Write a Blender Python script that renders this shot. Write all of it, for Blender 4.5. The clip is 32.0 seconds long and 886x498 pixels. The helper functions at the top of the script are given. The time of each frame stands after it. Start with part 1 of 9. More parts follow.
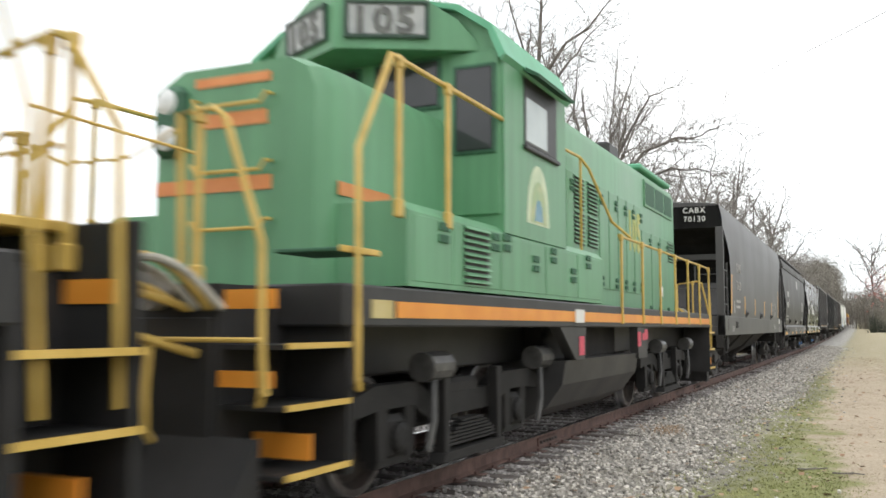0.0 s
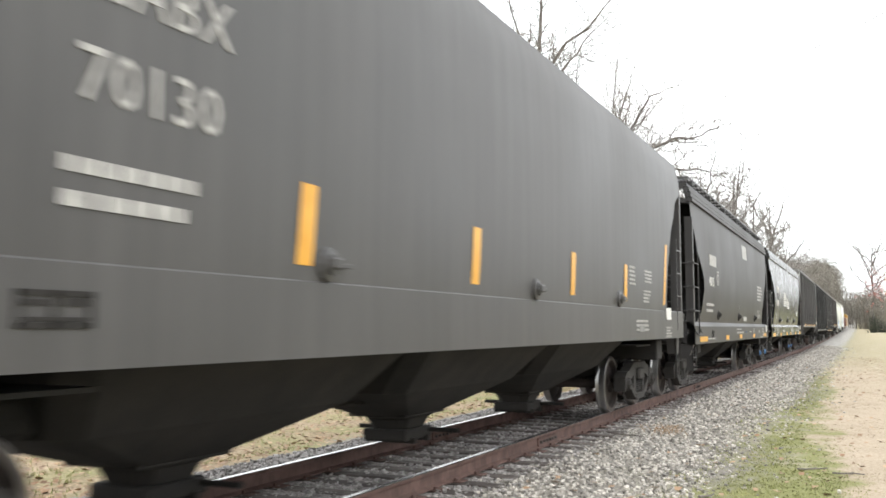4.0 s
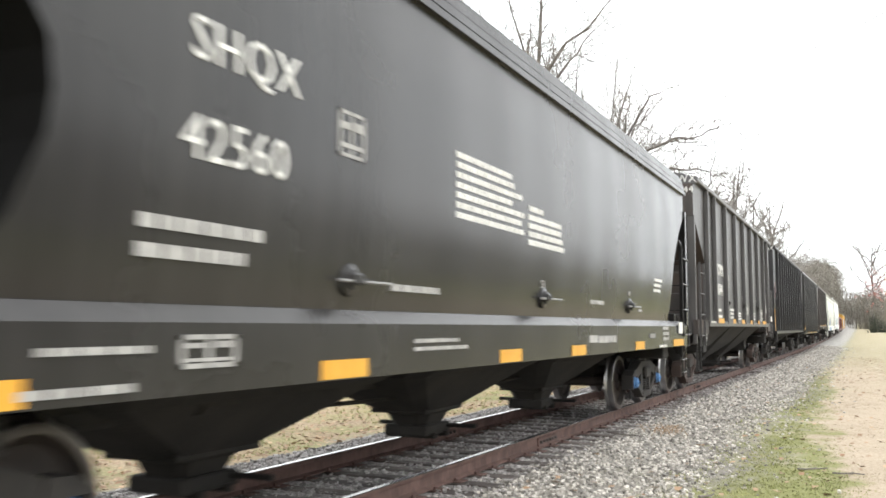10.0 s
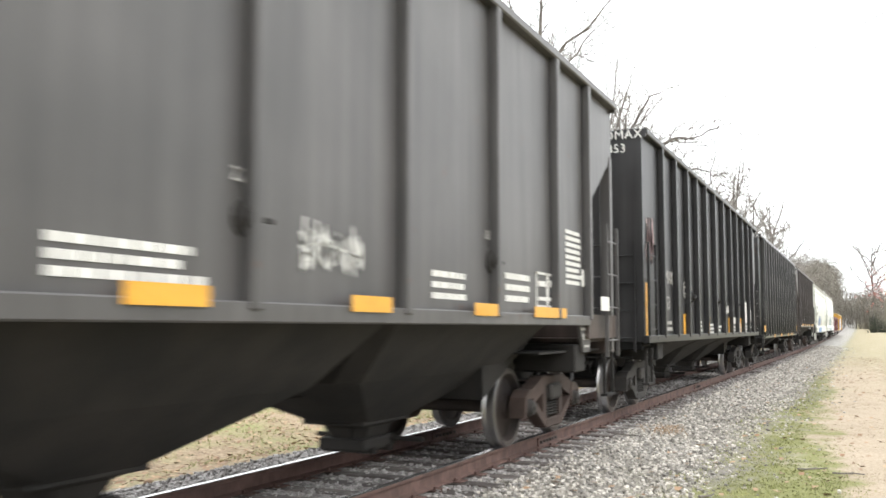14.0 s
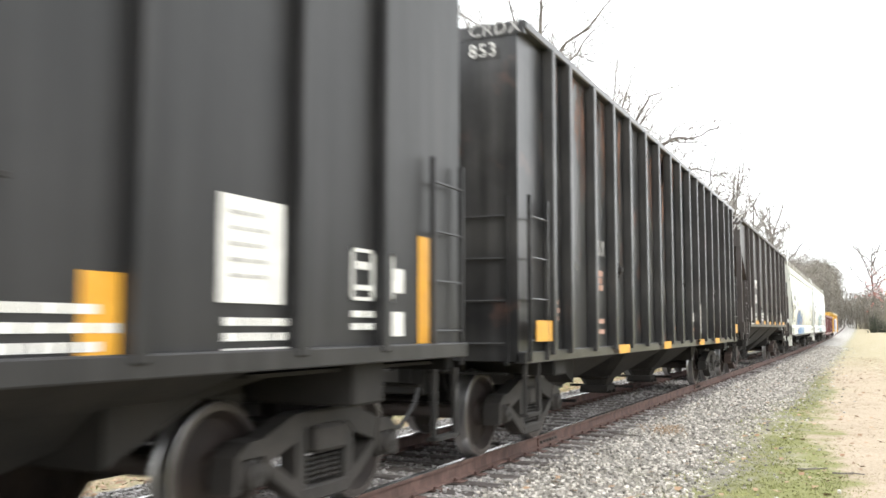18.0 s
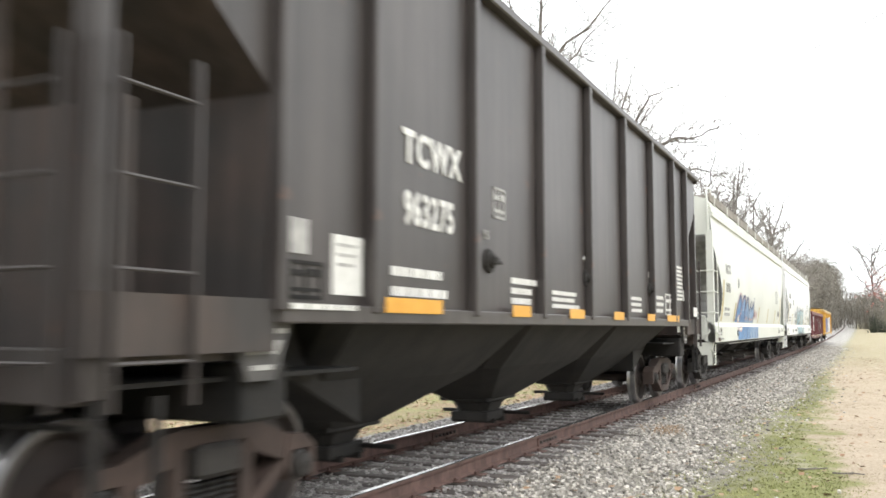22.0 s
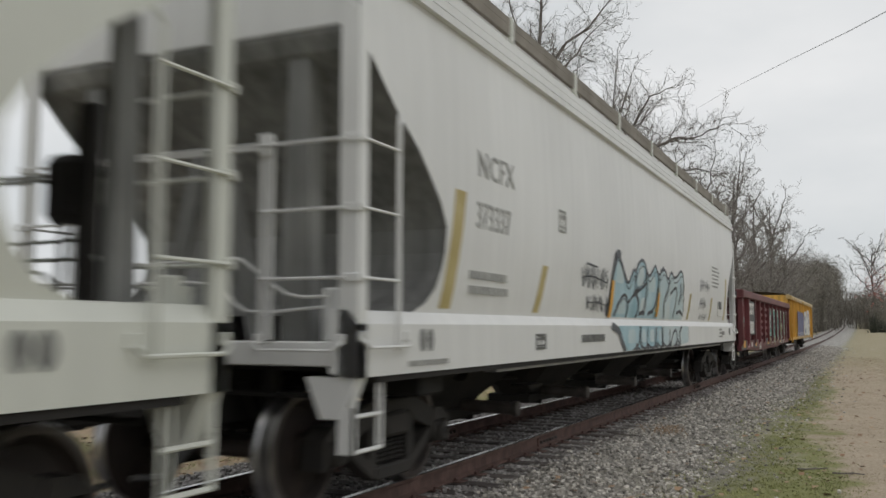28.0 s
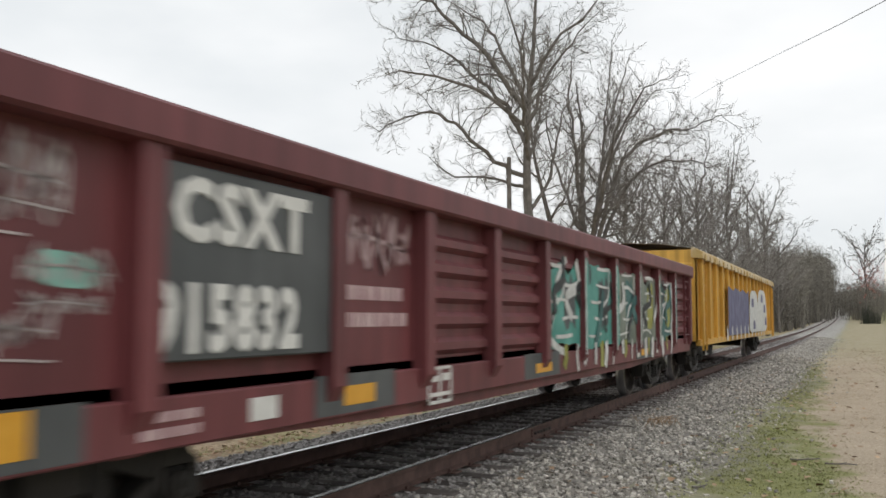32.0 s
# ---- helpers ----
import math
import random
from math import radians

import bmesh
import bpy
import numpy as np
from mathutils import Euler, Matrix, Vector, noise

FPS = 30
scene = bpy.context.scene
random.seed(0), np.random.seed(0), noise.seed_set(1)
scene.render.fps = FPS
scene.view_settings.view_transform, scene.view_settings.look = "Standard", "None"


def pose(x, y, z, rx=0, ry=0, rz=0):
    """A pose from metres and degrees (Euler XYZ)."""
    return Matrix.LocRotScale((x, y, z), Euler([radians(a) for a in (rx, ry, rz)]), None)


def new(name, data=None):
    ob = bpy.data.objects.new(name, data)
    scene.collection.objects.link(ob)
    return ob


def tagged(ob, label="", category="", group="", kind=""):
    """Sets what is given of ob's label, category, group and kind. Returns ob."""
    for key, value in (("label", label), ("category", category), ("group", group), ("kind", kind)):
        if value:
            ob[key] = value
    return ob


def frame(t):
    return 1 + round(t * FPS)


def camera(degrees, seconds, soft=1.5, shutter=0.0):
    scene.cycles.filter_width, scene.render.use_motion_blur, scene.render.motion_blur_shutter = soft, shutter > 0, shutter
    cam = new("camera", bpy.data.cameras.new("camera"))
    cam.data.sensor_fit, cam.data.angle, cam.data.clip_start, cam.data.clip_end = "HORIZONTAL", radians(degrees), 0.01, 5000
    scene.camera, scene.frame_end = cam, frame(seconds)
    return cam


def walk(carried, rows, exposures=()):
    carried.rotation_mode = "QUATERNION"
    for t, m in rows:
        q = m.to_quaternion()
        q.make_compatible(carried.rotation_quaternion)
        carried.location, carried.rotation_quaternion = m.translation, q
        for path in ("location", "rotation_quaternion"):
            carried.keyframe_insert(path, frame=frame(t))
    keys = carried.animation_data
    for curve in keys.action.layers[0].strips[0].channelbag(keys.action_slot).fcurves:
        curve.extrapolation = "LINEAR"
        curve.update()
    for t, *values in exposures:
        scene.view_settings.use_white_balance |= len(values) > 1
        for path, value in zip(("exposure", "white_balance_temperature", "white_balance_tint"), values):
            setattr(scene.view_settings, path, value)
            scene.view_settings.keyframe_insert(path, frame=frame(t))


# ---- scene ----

# ---- camera and its path ----
cam = camera(52.28, 32.0, soft=1.6, shutter=0.55)
EYE = (3.895, 0.0, 1.388)
STILL = pose(*EYE, 94.949, -0.063, 24.937)
walk(cam, [(0.0, STILL), (15.0, STILL), (30.9, STILL),
           (31.1, pose(*EYE, 94.92, -0.055, 24.915)),
           (31.5, pose(*EYE, 94.723, 0.0, 24.774)),
           (32.0, pose(*EYE, 94.408, -0.038, 24.575))],
     exposures=[(0.0, -0.1), (2.0, 0.0), (3.0, 0.25), (6.0, 0.5), (13.0, 0.52), (17.0, 0.68), (21.0, 0.68), (23.0, 0.1), (24.2, -0.25), (25.0, -0.95),
                (28.0, -1.2), (29.0, -1.2), (31.0, -1.1), (32.0, -0.85)])

# ---- sky and light: a bright, even overcast ----
SUN_UP, SUN_TURN = 48.0, 118.0
world = bpy.data.worlds.new("overcast_sky")
scene.world = world
world.use_nodes = True
wn, wl = world.node_tree.nodes, world.node_tree.links
wn.clear()
w_out = wn.new("ShaderNodeOutputWorld")
w_bg = wn.new("ShaderNodeBackground")
w_sky = wn.new("ShaderNodeTexSky")
w_sky.sky_type, w_sky.sun_disc = "NISHITA", False
w_sky.sun_elevation, w_sky.sun_rotation = radians(SUN_UP), radians(SUN_TURN)
w_co = wn.new("ShaderNodeTexCoord")
w_map = wn.new("ShaderNodeMapping")
w_map.inputs["Scale"].default_value = (1.0, 1.0, 2.6)
w_noise = wn.new("ShaderNodeTexNoise")
w_noise.inputs["Scale"].default_value, w_noise.inputs["Detail"].default_value = 2.2, 6.0
w_ramp = wn.new("ShaderNodeValToRGB")
w_ramp.color_ramp.elements[0].position, w_ramp.color_ramp.elements[1].position = 0.32, 0.72
w_ramp.color_ramp.elements[0].color = (1.56, 1.63, 1.67, 1)
w_ramp.color_ramp.elements[1].color = (2.15, 2.15, 2.15, 1)
w_dim = wn.new("ShaderNodeVectorMath")
w_dim.operation = "SCALE"
w_dim.inputs["Scale"].default_value = 0.08
w_mix = wn.new("ShaderNodeMixRGB")
w_mix.inputs[0].default_value = 0.9
wl.new(w_co.outputs["Generated"], w_map.inputs["Vector"])
wl.new(w_map.outputs["Vector"], w_noise.inputs["Vector"])
wl.new(w_noise.outputs["Fac"], w_ramp.inputs["Fac"])
wl.new(w_sky.outputs["Color"], w_dim.inputs[0])
wl.new(w_dim.outputs["Vector"], w_mix.inputs[1])
wl.new(w_ramp.outputs["Color"], w_mix.inputs[2])
wl.new(w_mix.outputs["Color"], w_bg.inputs["Color"])
wl.new(w_bg.outputs["Background"], w_out.inputs["Surface"])
w_bg.inputs["Strength"].default_value = 1.0

sun = new("sun", bpy.data.lights.new("sun", "SUN"))
sun.data.energy, sun.data.angle, sun.data.color = 0.7, radians(25), (1.0, 0.97, 0.92)
sun.rotation_euler = (radians(90 - SUN_UP), 0, radians(180 - SUN_TURN))

# ---- materials ----
def mat(name, a, b, scale=3.0, rough=0.7, bump=0.0, bump_scale=40.0, streak=0.0, speck=None, speck_at=0.68,
        speck_scale=14.0, speck_soft=0.08, metal=0.0, lo=0.35, hi=0.65, per_piece=0.0, rough_b=None, ripple=0.0, spec=0.5):
    """A worn surface: colours a and b by large noise, upright streaks, specks of a third colour, and fine relief."""
    m = bpy.data.materials.new(name)
    m.use_nodes = True
    n, l = m.node_tree.nodes, m.node_tree.links
    p = n["Principled BSDF"]
    co = n.new("ShaderNodeTexCoord")
    big = n.new("ShaderNodeTexNoise")
    big.inputs["Scale"].default_value, big.inputs["Detail"].default_value = scale, 5.0
    l.new(co.outputs["Object"], big.inputs["Vector"])
    ramp = n.new("ShaderNodeValToRGB")
    ramp.color_ramp.elements[0].position, ramp.color_ramp.elements[1].position = lo, hi
    ramp.color_ramp.elements[0].color, ramp.color_ramp.elements[1].color = (*a, 1), (*b, 1)
    l.new(big.outputs["Fac"], ramp.inputs["Fac"])
    col = ramp.outputs["Color"]
    if streak:
        mp = n.new("ShaderNodeMapping")
        mp.inputs["Scale"].default_value = (5.0, 5.0, 0.28)
        st = n.new("ShaderNodeTexNoise")
        st.inputs["Scale"].default_value, st.inputs["Detail"].default_value = 1.4, 4.0
        l.new(co.outputs["Object"], mp.inputs["Vector"])
        l.new(mp.outputs["Vector"], st.inputs["Vector"])
        sr = n.new("ShaderNodeMapRange")
        sr.inputs["From Min"].default_value, sr.inputs["From Max"].default_value = 0.3, 0.7
        sr.inputs["To Min"].default_value, sr.inputs["To Max"].default_value = 1.0 - streak, 1.0 + streak
        l.new(st.outputs["Fac"], sr.inputs["Value"])
        mul = n.new("ShaderNodeVectorMath")
        mul.operation = "SCALE"
        l.new(col, mul.inputs[0])
        l.new(sr.outputs["Result"], mul.inputs["Scale"])
        col = mul.outputs["Vector"]
    if speck:
        sp = n.new("ShaderNodeTexNoise")
        sp.inputs["Scale"].default_value, sp.inputs["Detail"].default_value = speck_scale, 6.0
        l.new(co.outputs["Object"], sp.inputs["Vector"])
        sr2 = n.new("ShaderNodeMapRange")
        sr2.inputs["From Min"].default_value, sr2.inputs["From Max"].default_value = speck_at, speck_at + speck_soft
        l.new(sp.outputs["Fac"], sr2.inputs["Value"])
        mx = n.new("ShaderNodeMixRGB")
        l.new(sr2.outputs["Result"], mx.inputs[0])
        l.new(col, mx.inputs[1])
        mx.inputs[2].default_value = (*speck, 1)
        col = mx.outputs["Color"]
    if per_piece:
        oi = n.new("ShaderNodeObjectInfo")
        geo = n.new("ShaderNodeNewGeometry")
        ad = n.new("ShaderNodeMath")
        ad.operation = "ADD"
        l.new(oi.outputs["Random"], ad.inputs[0])
        l.new(geo.outputs["Random Per Island"], ad.inputs[1])
        fr = n.new("ShaderNodeMath")
        fr.operation = "FRACT"
        l.new(ad.outputs["Value"], fr.inputs[0])
        pr = n.new("ShaderNodeMapRange")
        pr.inputs["To Min"].default_value, pr.inputs["To Max"].default_value = 1.0 - per_piece, 1.0 + per_piece
        l.new(fr.outputs["Value"], pr.inputs["Value"])
        m2 = n.new("ShaderNodeVectorMath")
        m2.operation = "SCALE"
        l.new(col, m2.inputs[0])
        l.new(pr.outputs["Result"], m2.inputs["Scale"])
        col = m2.outputs["Vector"]
    l.new(col, p.inputs["Base Color"])
    p.inputs["Metallic"].default_value = metal
    p.inputs["Specular IOR Level"].default_value = spec
    if rough_b is None:
        p.inputs["Roughness"].default_value = rough
    else:
        rr = n.new("ShaderNodeMapRange")
        rr.inputs["From Min"].default_value, rr.inputs["From Max"].default_value = 0.3, 0.7
        rr.inputs["To Min"].default_value, rr.inputs["To Max"].default_value = rough, rough_b
        l.new(big.outputs["Fac"], rr.inputs["Value"])
        l.new(rr.outputs["Result"], p.inputs["Roughness"])
    if bump:
        fine = n.new("ShaderNodeTexNoise")
        fine.inputs["Scale"].default_value, fine.inputs["Detail"].default_value = bump_scale, 4.0
        l.new(co.outputs["Object"], fine.inputs["Vector"])
        bp = n.new("ShaderNodeBump")
        bp.inputs["Strength"].default_value, bp.inputs["Distance"].default_value = bump, 0.02
        height = fine.outputs["Fac"]
        if ripple:
            wv = n.new("ShaderNodeTexWave")
            wv.wave_type, wv.bands_direction = "BANDS", "Y"
            wv.inputs["Scale"].default_value, wv.inputs["Distortion"].default_value, wv.inputs["Detail"].default_value = 0.24, 0.8, 1.0
            l.new(co.outputs["Object"], wv.inputs["Vector"])
            ws = n.new("ShaderNodeMath")
            ws.operation = "MULTIPLY_ADD"
            l.new(wv.outputs["Fac"], ws.inputs[0])
            ws.inputs[1].default_value = ripple
            l.new(height, ws.inputs[2])
            height = ws.outputs["Value"]
        l.new(height, bp.inputs["Height"])
        l.new(bp.outputs["Normal"], p.inputs["Normal"])
    return m


M_CAR_GREY = mat("faded_black_car_paint", (0.052, 0.050, 0.050), (0.073, 0.070, 0.070), 0.5, 0.40, 0.10, 2.0, 0.13, rough_b=0.5, ripple=0.8)
M_CAR_CHAR = mat("charcoal_car_paint", (0.038, 0.036, 0.036), (0.053, 0.050, 0.049), 0.5, 0.42, 0.10, 2.0, 0.16, rough_b=0.52, ripple=0.8, spec=0.32)
M_CAR_GLOSS = mat("black_gloss_car_paint", (0.023, 0.022, 0.022), (0.034, 0.032, 0.031), 0.5, 0.22, 0.12, 1.6, 0.14, rough_b=0.3, ripple=1.9, spec=0.37)
M_CAR_BLACK = mat("dull_black_hopper_paint", (0.068, 0.065, 0.065), (0.098, 0.093, 0.092), 0.7, 0.42, 0.10, 4.0, 0.2,
                  speck=(0.10, 0.055, 0.038), speck_at=0.70, speck_scale=5.0)
M_CAR_BROWN = mat("brown_black_hopper_paint", (0.046, 0.039, 0.037), (0.068, 0.058, 0.055), 0.7, 0.42, 0.10, 4.0, 0.22,
                  speck=(0.11, 0.06, 0.042), speck_at=0.68, speck_scale=4.0)
M_CAR_SOOT = mat("sooty_black_hopper_paint", (0.024, 0.024, 0.025), (0.036, 0.035, 0.036), 0.8, 0.40, 0.10, 4.0, 0.25, spec=0.28)
M_CAR_RUST = mat("black_paint_worn_to_rust", (0.020, 0.020, 0.021), (0.062, 0.060, 0.058), 1.1, 0.30, 0.12, 5.0, 0.35,
                 speck=(0.17, 0.09, 0.065), speck_at=0.60, speck_scale=1.7, speck_soft=0.25, spec=0.45)
M_CAR_WHITE = mat("dusty_white_car_paint", (0.61, 0.62, 0.565), (0.70, 0.71, 0.65), 0.4, 0.45, 0.03, 3.0, 0.03)
M_CAR_PALE = mat("grey_white_car_paint", (0.72, 0.72, 0.71), (0.79, 0.79, 0.78), 0.4, 0.45, 0.03, 3.0, 0.03)
# near-black base colour carries the shade of the gaps between cars
M_SHADE = mat("shade_black_end_sheet_paint", (0.007, 0.007, 0.007), (0.015, 0.0145, 0.014), 1.0, 0.9, 0.05, 6.0, 0.2, spec=0.12)
# grime plus the shade under the end's top band, both in the grey
M_GRIME_SHADE = mat("grimy_shaded_white_end_sheet", (0.18, 0.18, 0.175), (0.32, 0.32, 0.31), 1.2, 0.7, 0.05, 6.0, 0.25)
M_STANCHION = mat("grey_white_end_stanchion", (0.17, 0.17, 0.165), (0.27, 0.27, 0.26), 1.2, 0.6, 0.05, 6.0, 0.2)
M_UNDER = mat("sooty_underframe", (0.012, 0.0115, 0.011), (0.026, 0.023, 0.021), 2.0, 0.85, 0.2, 20.0, spec=0.45)
M_TRUCK = mat("dusty_cast_steel", (0.020, 0.019, 0.018), (0.040, 0.035, 0.032), 3.0, 0.75, 0.2, 25.0, spec=0.5)
M_TRUCK_RUST = mat("rusty_cast_steel", (0.035, 0.024, 0.02), (0.07, 0.046, 0.038), 3.0, 0.8, 0.2, 25.0)
M_WHEEL = mat("rusty_wheel_plate", (0.018, 0.014, 0.013), (0.04, 0.028, 0.024), 4.0, 0.7, 0.1, 20.0)
M_TREAD = mat("polished_wheel_rim", (0.25, 0.25, 0.26), (0.4, 0.39, 0.38), 6.0, 0.3, 0.0, metal=0.9)
M_RIM = mat("worn_wheel_rim_face", (0.06, 0.05, 0.047), (0.145, 0.13, 0.12), 5.0, 0.45, 0.05, 20.0, metal=0.3)
M_BLUECAP = mat("blue_bearing_cap", (0.06, 0.16, 0.36), (0.09, 0.22, 0.45), 9.0, 0.5)
M_GREEN = mat("green_locomotive_paint", (0.092, 0.248, 0.122), (0.126, 0.305, 0.165), 0.6, 0.38, 0.03, 3.0, 0.10, rough_b=0.5)
M_YELLOW = mat("yellow_safety_paint", (0.50, 0.33, 0.07), (0.62, 0.42, 0.11), 4.0, 0.5)
M_ORANGE = mat("orange_stripe_paint", (0.66, 0.24, 0.028), (0.74, 0.30, 0.04), 3.0, 0.45)
M_REFLECT = mat("yellow_reflector_tape", (0.68, 0.33, 0.03), (0.76, 0.39, 0.05), 6.0, 0.4)
M_OLDTAPE = mat("faded_ochre_tape", (0.44, 0.35, 0.14), (0.52, 0.43, 0.20), 6.0, 0.6)
M_BLACK = mat("black_frame_paint", (0.016, 0.016, 0.017), (0.030, 0.029, 0.029), 2.0, 0.5, 0.05, 10.0)
M_LETTER = mat("white_stencil_paint", (0.66, 0.65, 0.62), (0.76, 0.75, 0.72), 9.0, 0.6)
M_LETTER_DIM = mat("worn_stencil_paint", (0.34, 0.33, 0.32), (0.46, 0.45, 0.43), 12.0, 0.6)
M_DARKLETTER = mat("dark_stencil_paint", (0.10, 0.10, 0.10), (0.2, 0.2, 0.19), 12.0, 0.6)
M_NEWLETTER = mat("fresh_black_stencil_paint", (0.022, 0.022, 0.024), (0.05, 0.05, 0.05), 9.0, 0.6)
M_PINKLETTER = mat("rust_stained_stencil_paint", (0.38, 0.22, 0.17), (0.52, 0.33, 0.26), 10.0, 0.7)
M_GLASS = mat("dark_cab_glass", (0.03, 0.032, 0.035), (0.05, 0.05, 0.055), 1.0, 0.08)
M_RED = mat("oxide_red_gondola_paint", (0.125, 0.033, 0.037), (0.18, 0.050, 0.055), 0.7, 0.55, 0.05, 5.0, 0.22)
M_GOLD = mat("weathered_yellow_car_paint", (0.55, 0.30, 0.045), (0.68, 0.40, 0.08), 0.8, 0.55, 0.05, 5.0, 0.25)
M_STEEL = mat("bare_grey_steel", (0.22, 0.22, 0.22), (0.34, 0.33, 0.32), 6.0, 0.5, metal=0.4)
M_RAIL = mat("rusty_rail_side", (0.085, 0.05, 0.042), (0.15, 0.088, 0.073), 5.0, 0.8, 0.2, 30.0)
M_RAILTOP = mat("polished_rail_head", (0.40, 0.40, 0.41), (0.58, 0.57, 0.56), 3.0, 0.25, metal=0.9)
M_TIE = mat("weathered_timber_sleeper", (0.06, 0.05, 0.045), (0.13, 0.11, 0.10), 5.0, 0.9, 0.5, 30.0, per_piece=0.3)
M_STONE = mat("grey_limestone_ballast", (0.34, 0.315, 0.28), (0.50, 0.47, 0.425), 20.0, 0.9, 0.3, 60.0, per_piece=0.6)
M_STONE_FOUL = mat("grimy_track_ballast", (0.235, 0.22, 0.212), (0.41, 0.39, 0.375), 20.0, 0.9, 0.3, 60.0, per_piece=0.45)
M_WALK = mat("tan_grey_roof_walk", (0.20, 0.18, 0.155), (0.30, 0.27, 0.235), 2.0, 0.8, 0.1, 20.0)
M_BARK = mat("grey_brown_bark", (0.135, 0.12, 0.108), (0.215, 0.194, 0.176), 4.0, 0.95, 0.5, 20.0)
M_TWIG = mat("grey_brown_twigs", (0.225, 0.207, 0.19), (0.31, 0.288, 0.265), 2.0, 0.95)
M_SCRUB = mat("winter_scrub", (0.165, 0.15, 0.13), (0.26, 0.24, 0.205), 0.3, 0.95, per_piece=0.3)


# ---- mesh tools ----
def box(bm, x0, x1, y0, y1, z0, z1, c=0.0):
    vs = [bm.verts.new((x, y, z)) for x in (x0, x1) for y in (y0, y1) for z in (z0, z1)]
    fs = [bm.faces.new([vs[i] for i in q]) for q in
          ((0, 1, 3, 2), (4, 6, 7, 5), (0, 4, 5, 1), (2, 3, 7, 6), (0, 2, 6, 4), (1, 5, 7, 3))]
    if c:
        es = list({e for f in fs for e in f.edges})
        bmesh.ops.bevel(bm, geom=es, offset=c, segments=1, affect="EDGES", profile=0.5)


def tube(bm, pts, r, n=6, r1=None):
    """A round bar along the points; r1: radius at its far end."""
    pts = [Vector(p) for p in pts]
    rings = []
    for i, p in enumerate(pts):
        d = (pts[min(i + 1, len(pts) - 1)] - pts[max(i - 1, 0)]).normalized()
        u = d.orthogonal().normalized()
        if i:
            u = (last - d * last.dot(d)).normalized()
        last = u
        v = d.cross(u)
        rad = r if r1 is None else r + (r1 - r) * i / (len(pts) - 1)
        rings.append([bm.verts.new(p + rad * (u * math.cos(a) + v * math.sin(a)))
                      for a in [2 * math.pi * k / n for k in range(n)]])
    for a, b in zip(rings, rings[1:]):
        for k in range(n):
            bm.faces.new((a[k], a[(k + 1) % n], b[(k + 1) % n], b[k]))
    bm.faces.new(rings[0][::-1])
    bm.faces.new(rings[-1])


def prism(bm, poly, axis, lo, hi, scale_hi=1.0):
    """A polygon pushed along an axis. poly holds the two other coordinates in the order x, y, z."""
    def at(p, v):
        q = list(p)
        q.insert("xyz".index(axis), v)
        return q
    a = [bm.verts.new(at(p, lo)) for p in poly]
    b = [bm.verts.new(at(p, hi)) for p in poly]
    n = len(poly)
    for i in range(n):
        bm.faces.new((a[i], a[(i + 1) % n], b[(i + 1) % n], b[i]))
    bm.faces.new(a[::-1])
    bm.faces.new(b)


def grid_surface(bm, rows):
    """A sheet through rows of points."""
    vs = [[bm.verts.new(p) for p in r] for r in rows]
    for a, b in zip(vs, vs[1:]):
        for i in range(len(a) - 1):
            bm.faces.new((a[i], a[i + 1], b[i + 1], b[i]))
    return vs


def finish(name, bm, material, smooth=False):
    bmesh.ops.recalc_face_normals(bm, faces=bm.faces)
    me = bpy.data.meshes.new(name)
    bm.to_mesh(me)
    bm.free()
    me.materials.append(material)
    if smooth:
        me.shade_smooth()
        me.set_sharp_from_angle(angle=radians(35))
    return me


def part(name, bm, material, parent, label="", smooth=False):
    """Links a bmesh (or a finished mesh) as one mesh object under a thing or a part."""
    me = finish(name, bm, material, smooth) if isinstance(bm, bmesh.types.BMesh) else bm
    ob = new(name, me)
    ob.parent = parent
    return tagged(ob, label)


def thing(name, label, category, group="", kind=""):
    return tagged(new(name), label, category, group, kind)


def bars(bm, x, y, z, width, rows, height=0.06, gap=0.05, seed=0, depth=0.006, flip=1, surf=None):
    """Rows of unreadable stencilled writing: plain bars on a side that faces +x."""
    rnd = random.Random(seed * 97 + rows)
    for r in range(rows):
        z1 = z - r * (height + gap)
        y1, end = y, y + width * rnd.uniform(0.72, 1.0)
        while y1 < end - 0.03:
            w = min(rnd.uniform(0.05, 0.17), end - y1)
            a = x if surf is None else surf(z1)
            box(bm, a - 0.002, a + depth, y1, y1 + w, z1 - height, z1)
            y1 += w + 0.025


LETTERS = {}


def text_mesh(words, size, material, place, thick=0.004, surf=None, wide=1.0, bold=0.0):
    """Lettering as a mesh. place: where its lower left corner sits, in metres; it faces +x and reads along +y.
    surf(z): the side's x at that height."""
    cu = bpy.data.curves.new("lettering", "FONT")
    cu.body, cu.size, cu.extrude, cu.resolution_u = words, size, thick, 2
    cu.space_character, cu.offset = 1.1 + bold * 1.5, bold * size
    ob = bpy.data.objects.new("lettering", cu)
    scene.collection.objects.link(ob)
    me = bpy.data.meshes.new_from_object(ob.evaluated_get(bpy.context.evaluated_depsgraph_get()))
    bpy.data.objects.remove(ob)
    x, y, z = place
    for v in me.vertices:
        a, b, c = v.co
        zz = z + b
        v.co = ((surf(zz) if surf else x) + 0.005 + c, y + a * wide, zz)
    me.materials.clear()
    me.materials.append(material)
    return me

# ---- ground: one sheet, with the ballast bank and the path ----
def sag(y):
    """The line bends away and climbs a little far off."""
    k, n = max(0.0, y - 200.0), max(0.0, y - 60.0)
    return -0.8e-4 * k * k if y < 500 else -7.2 - 0.048 * (y - 500), 0.65e-4 * n * n if y < 240 else 2.11 + 0.0234 * (y - 240)


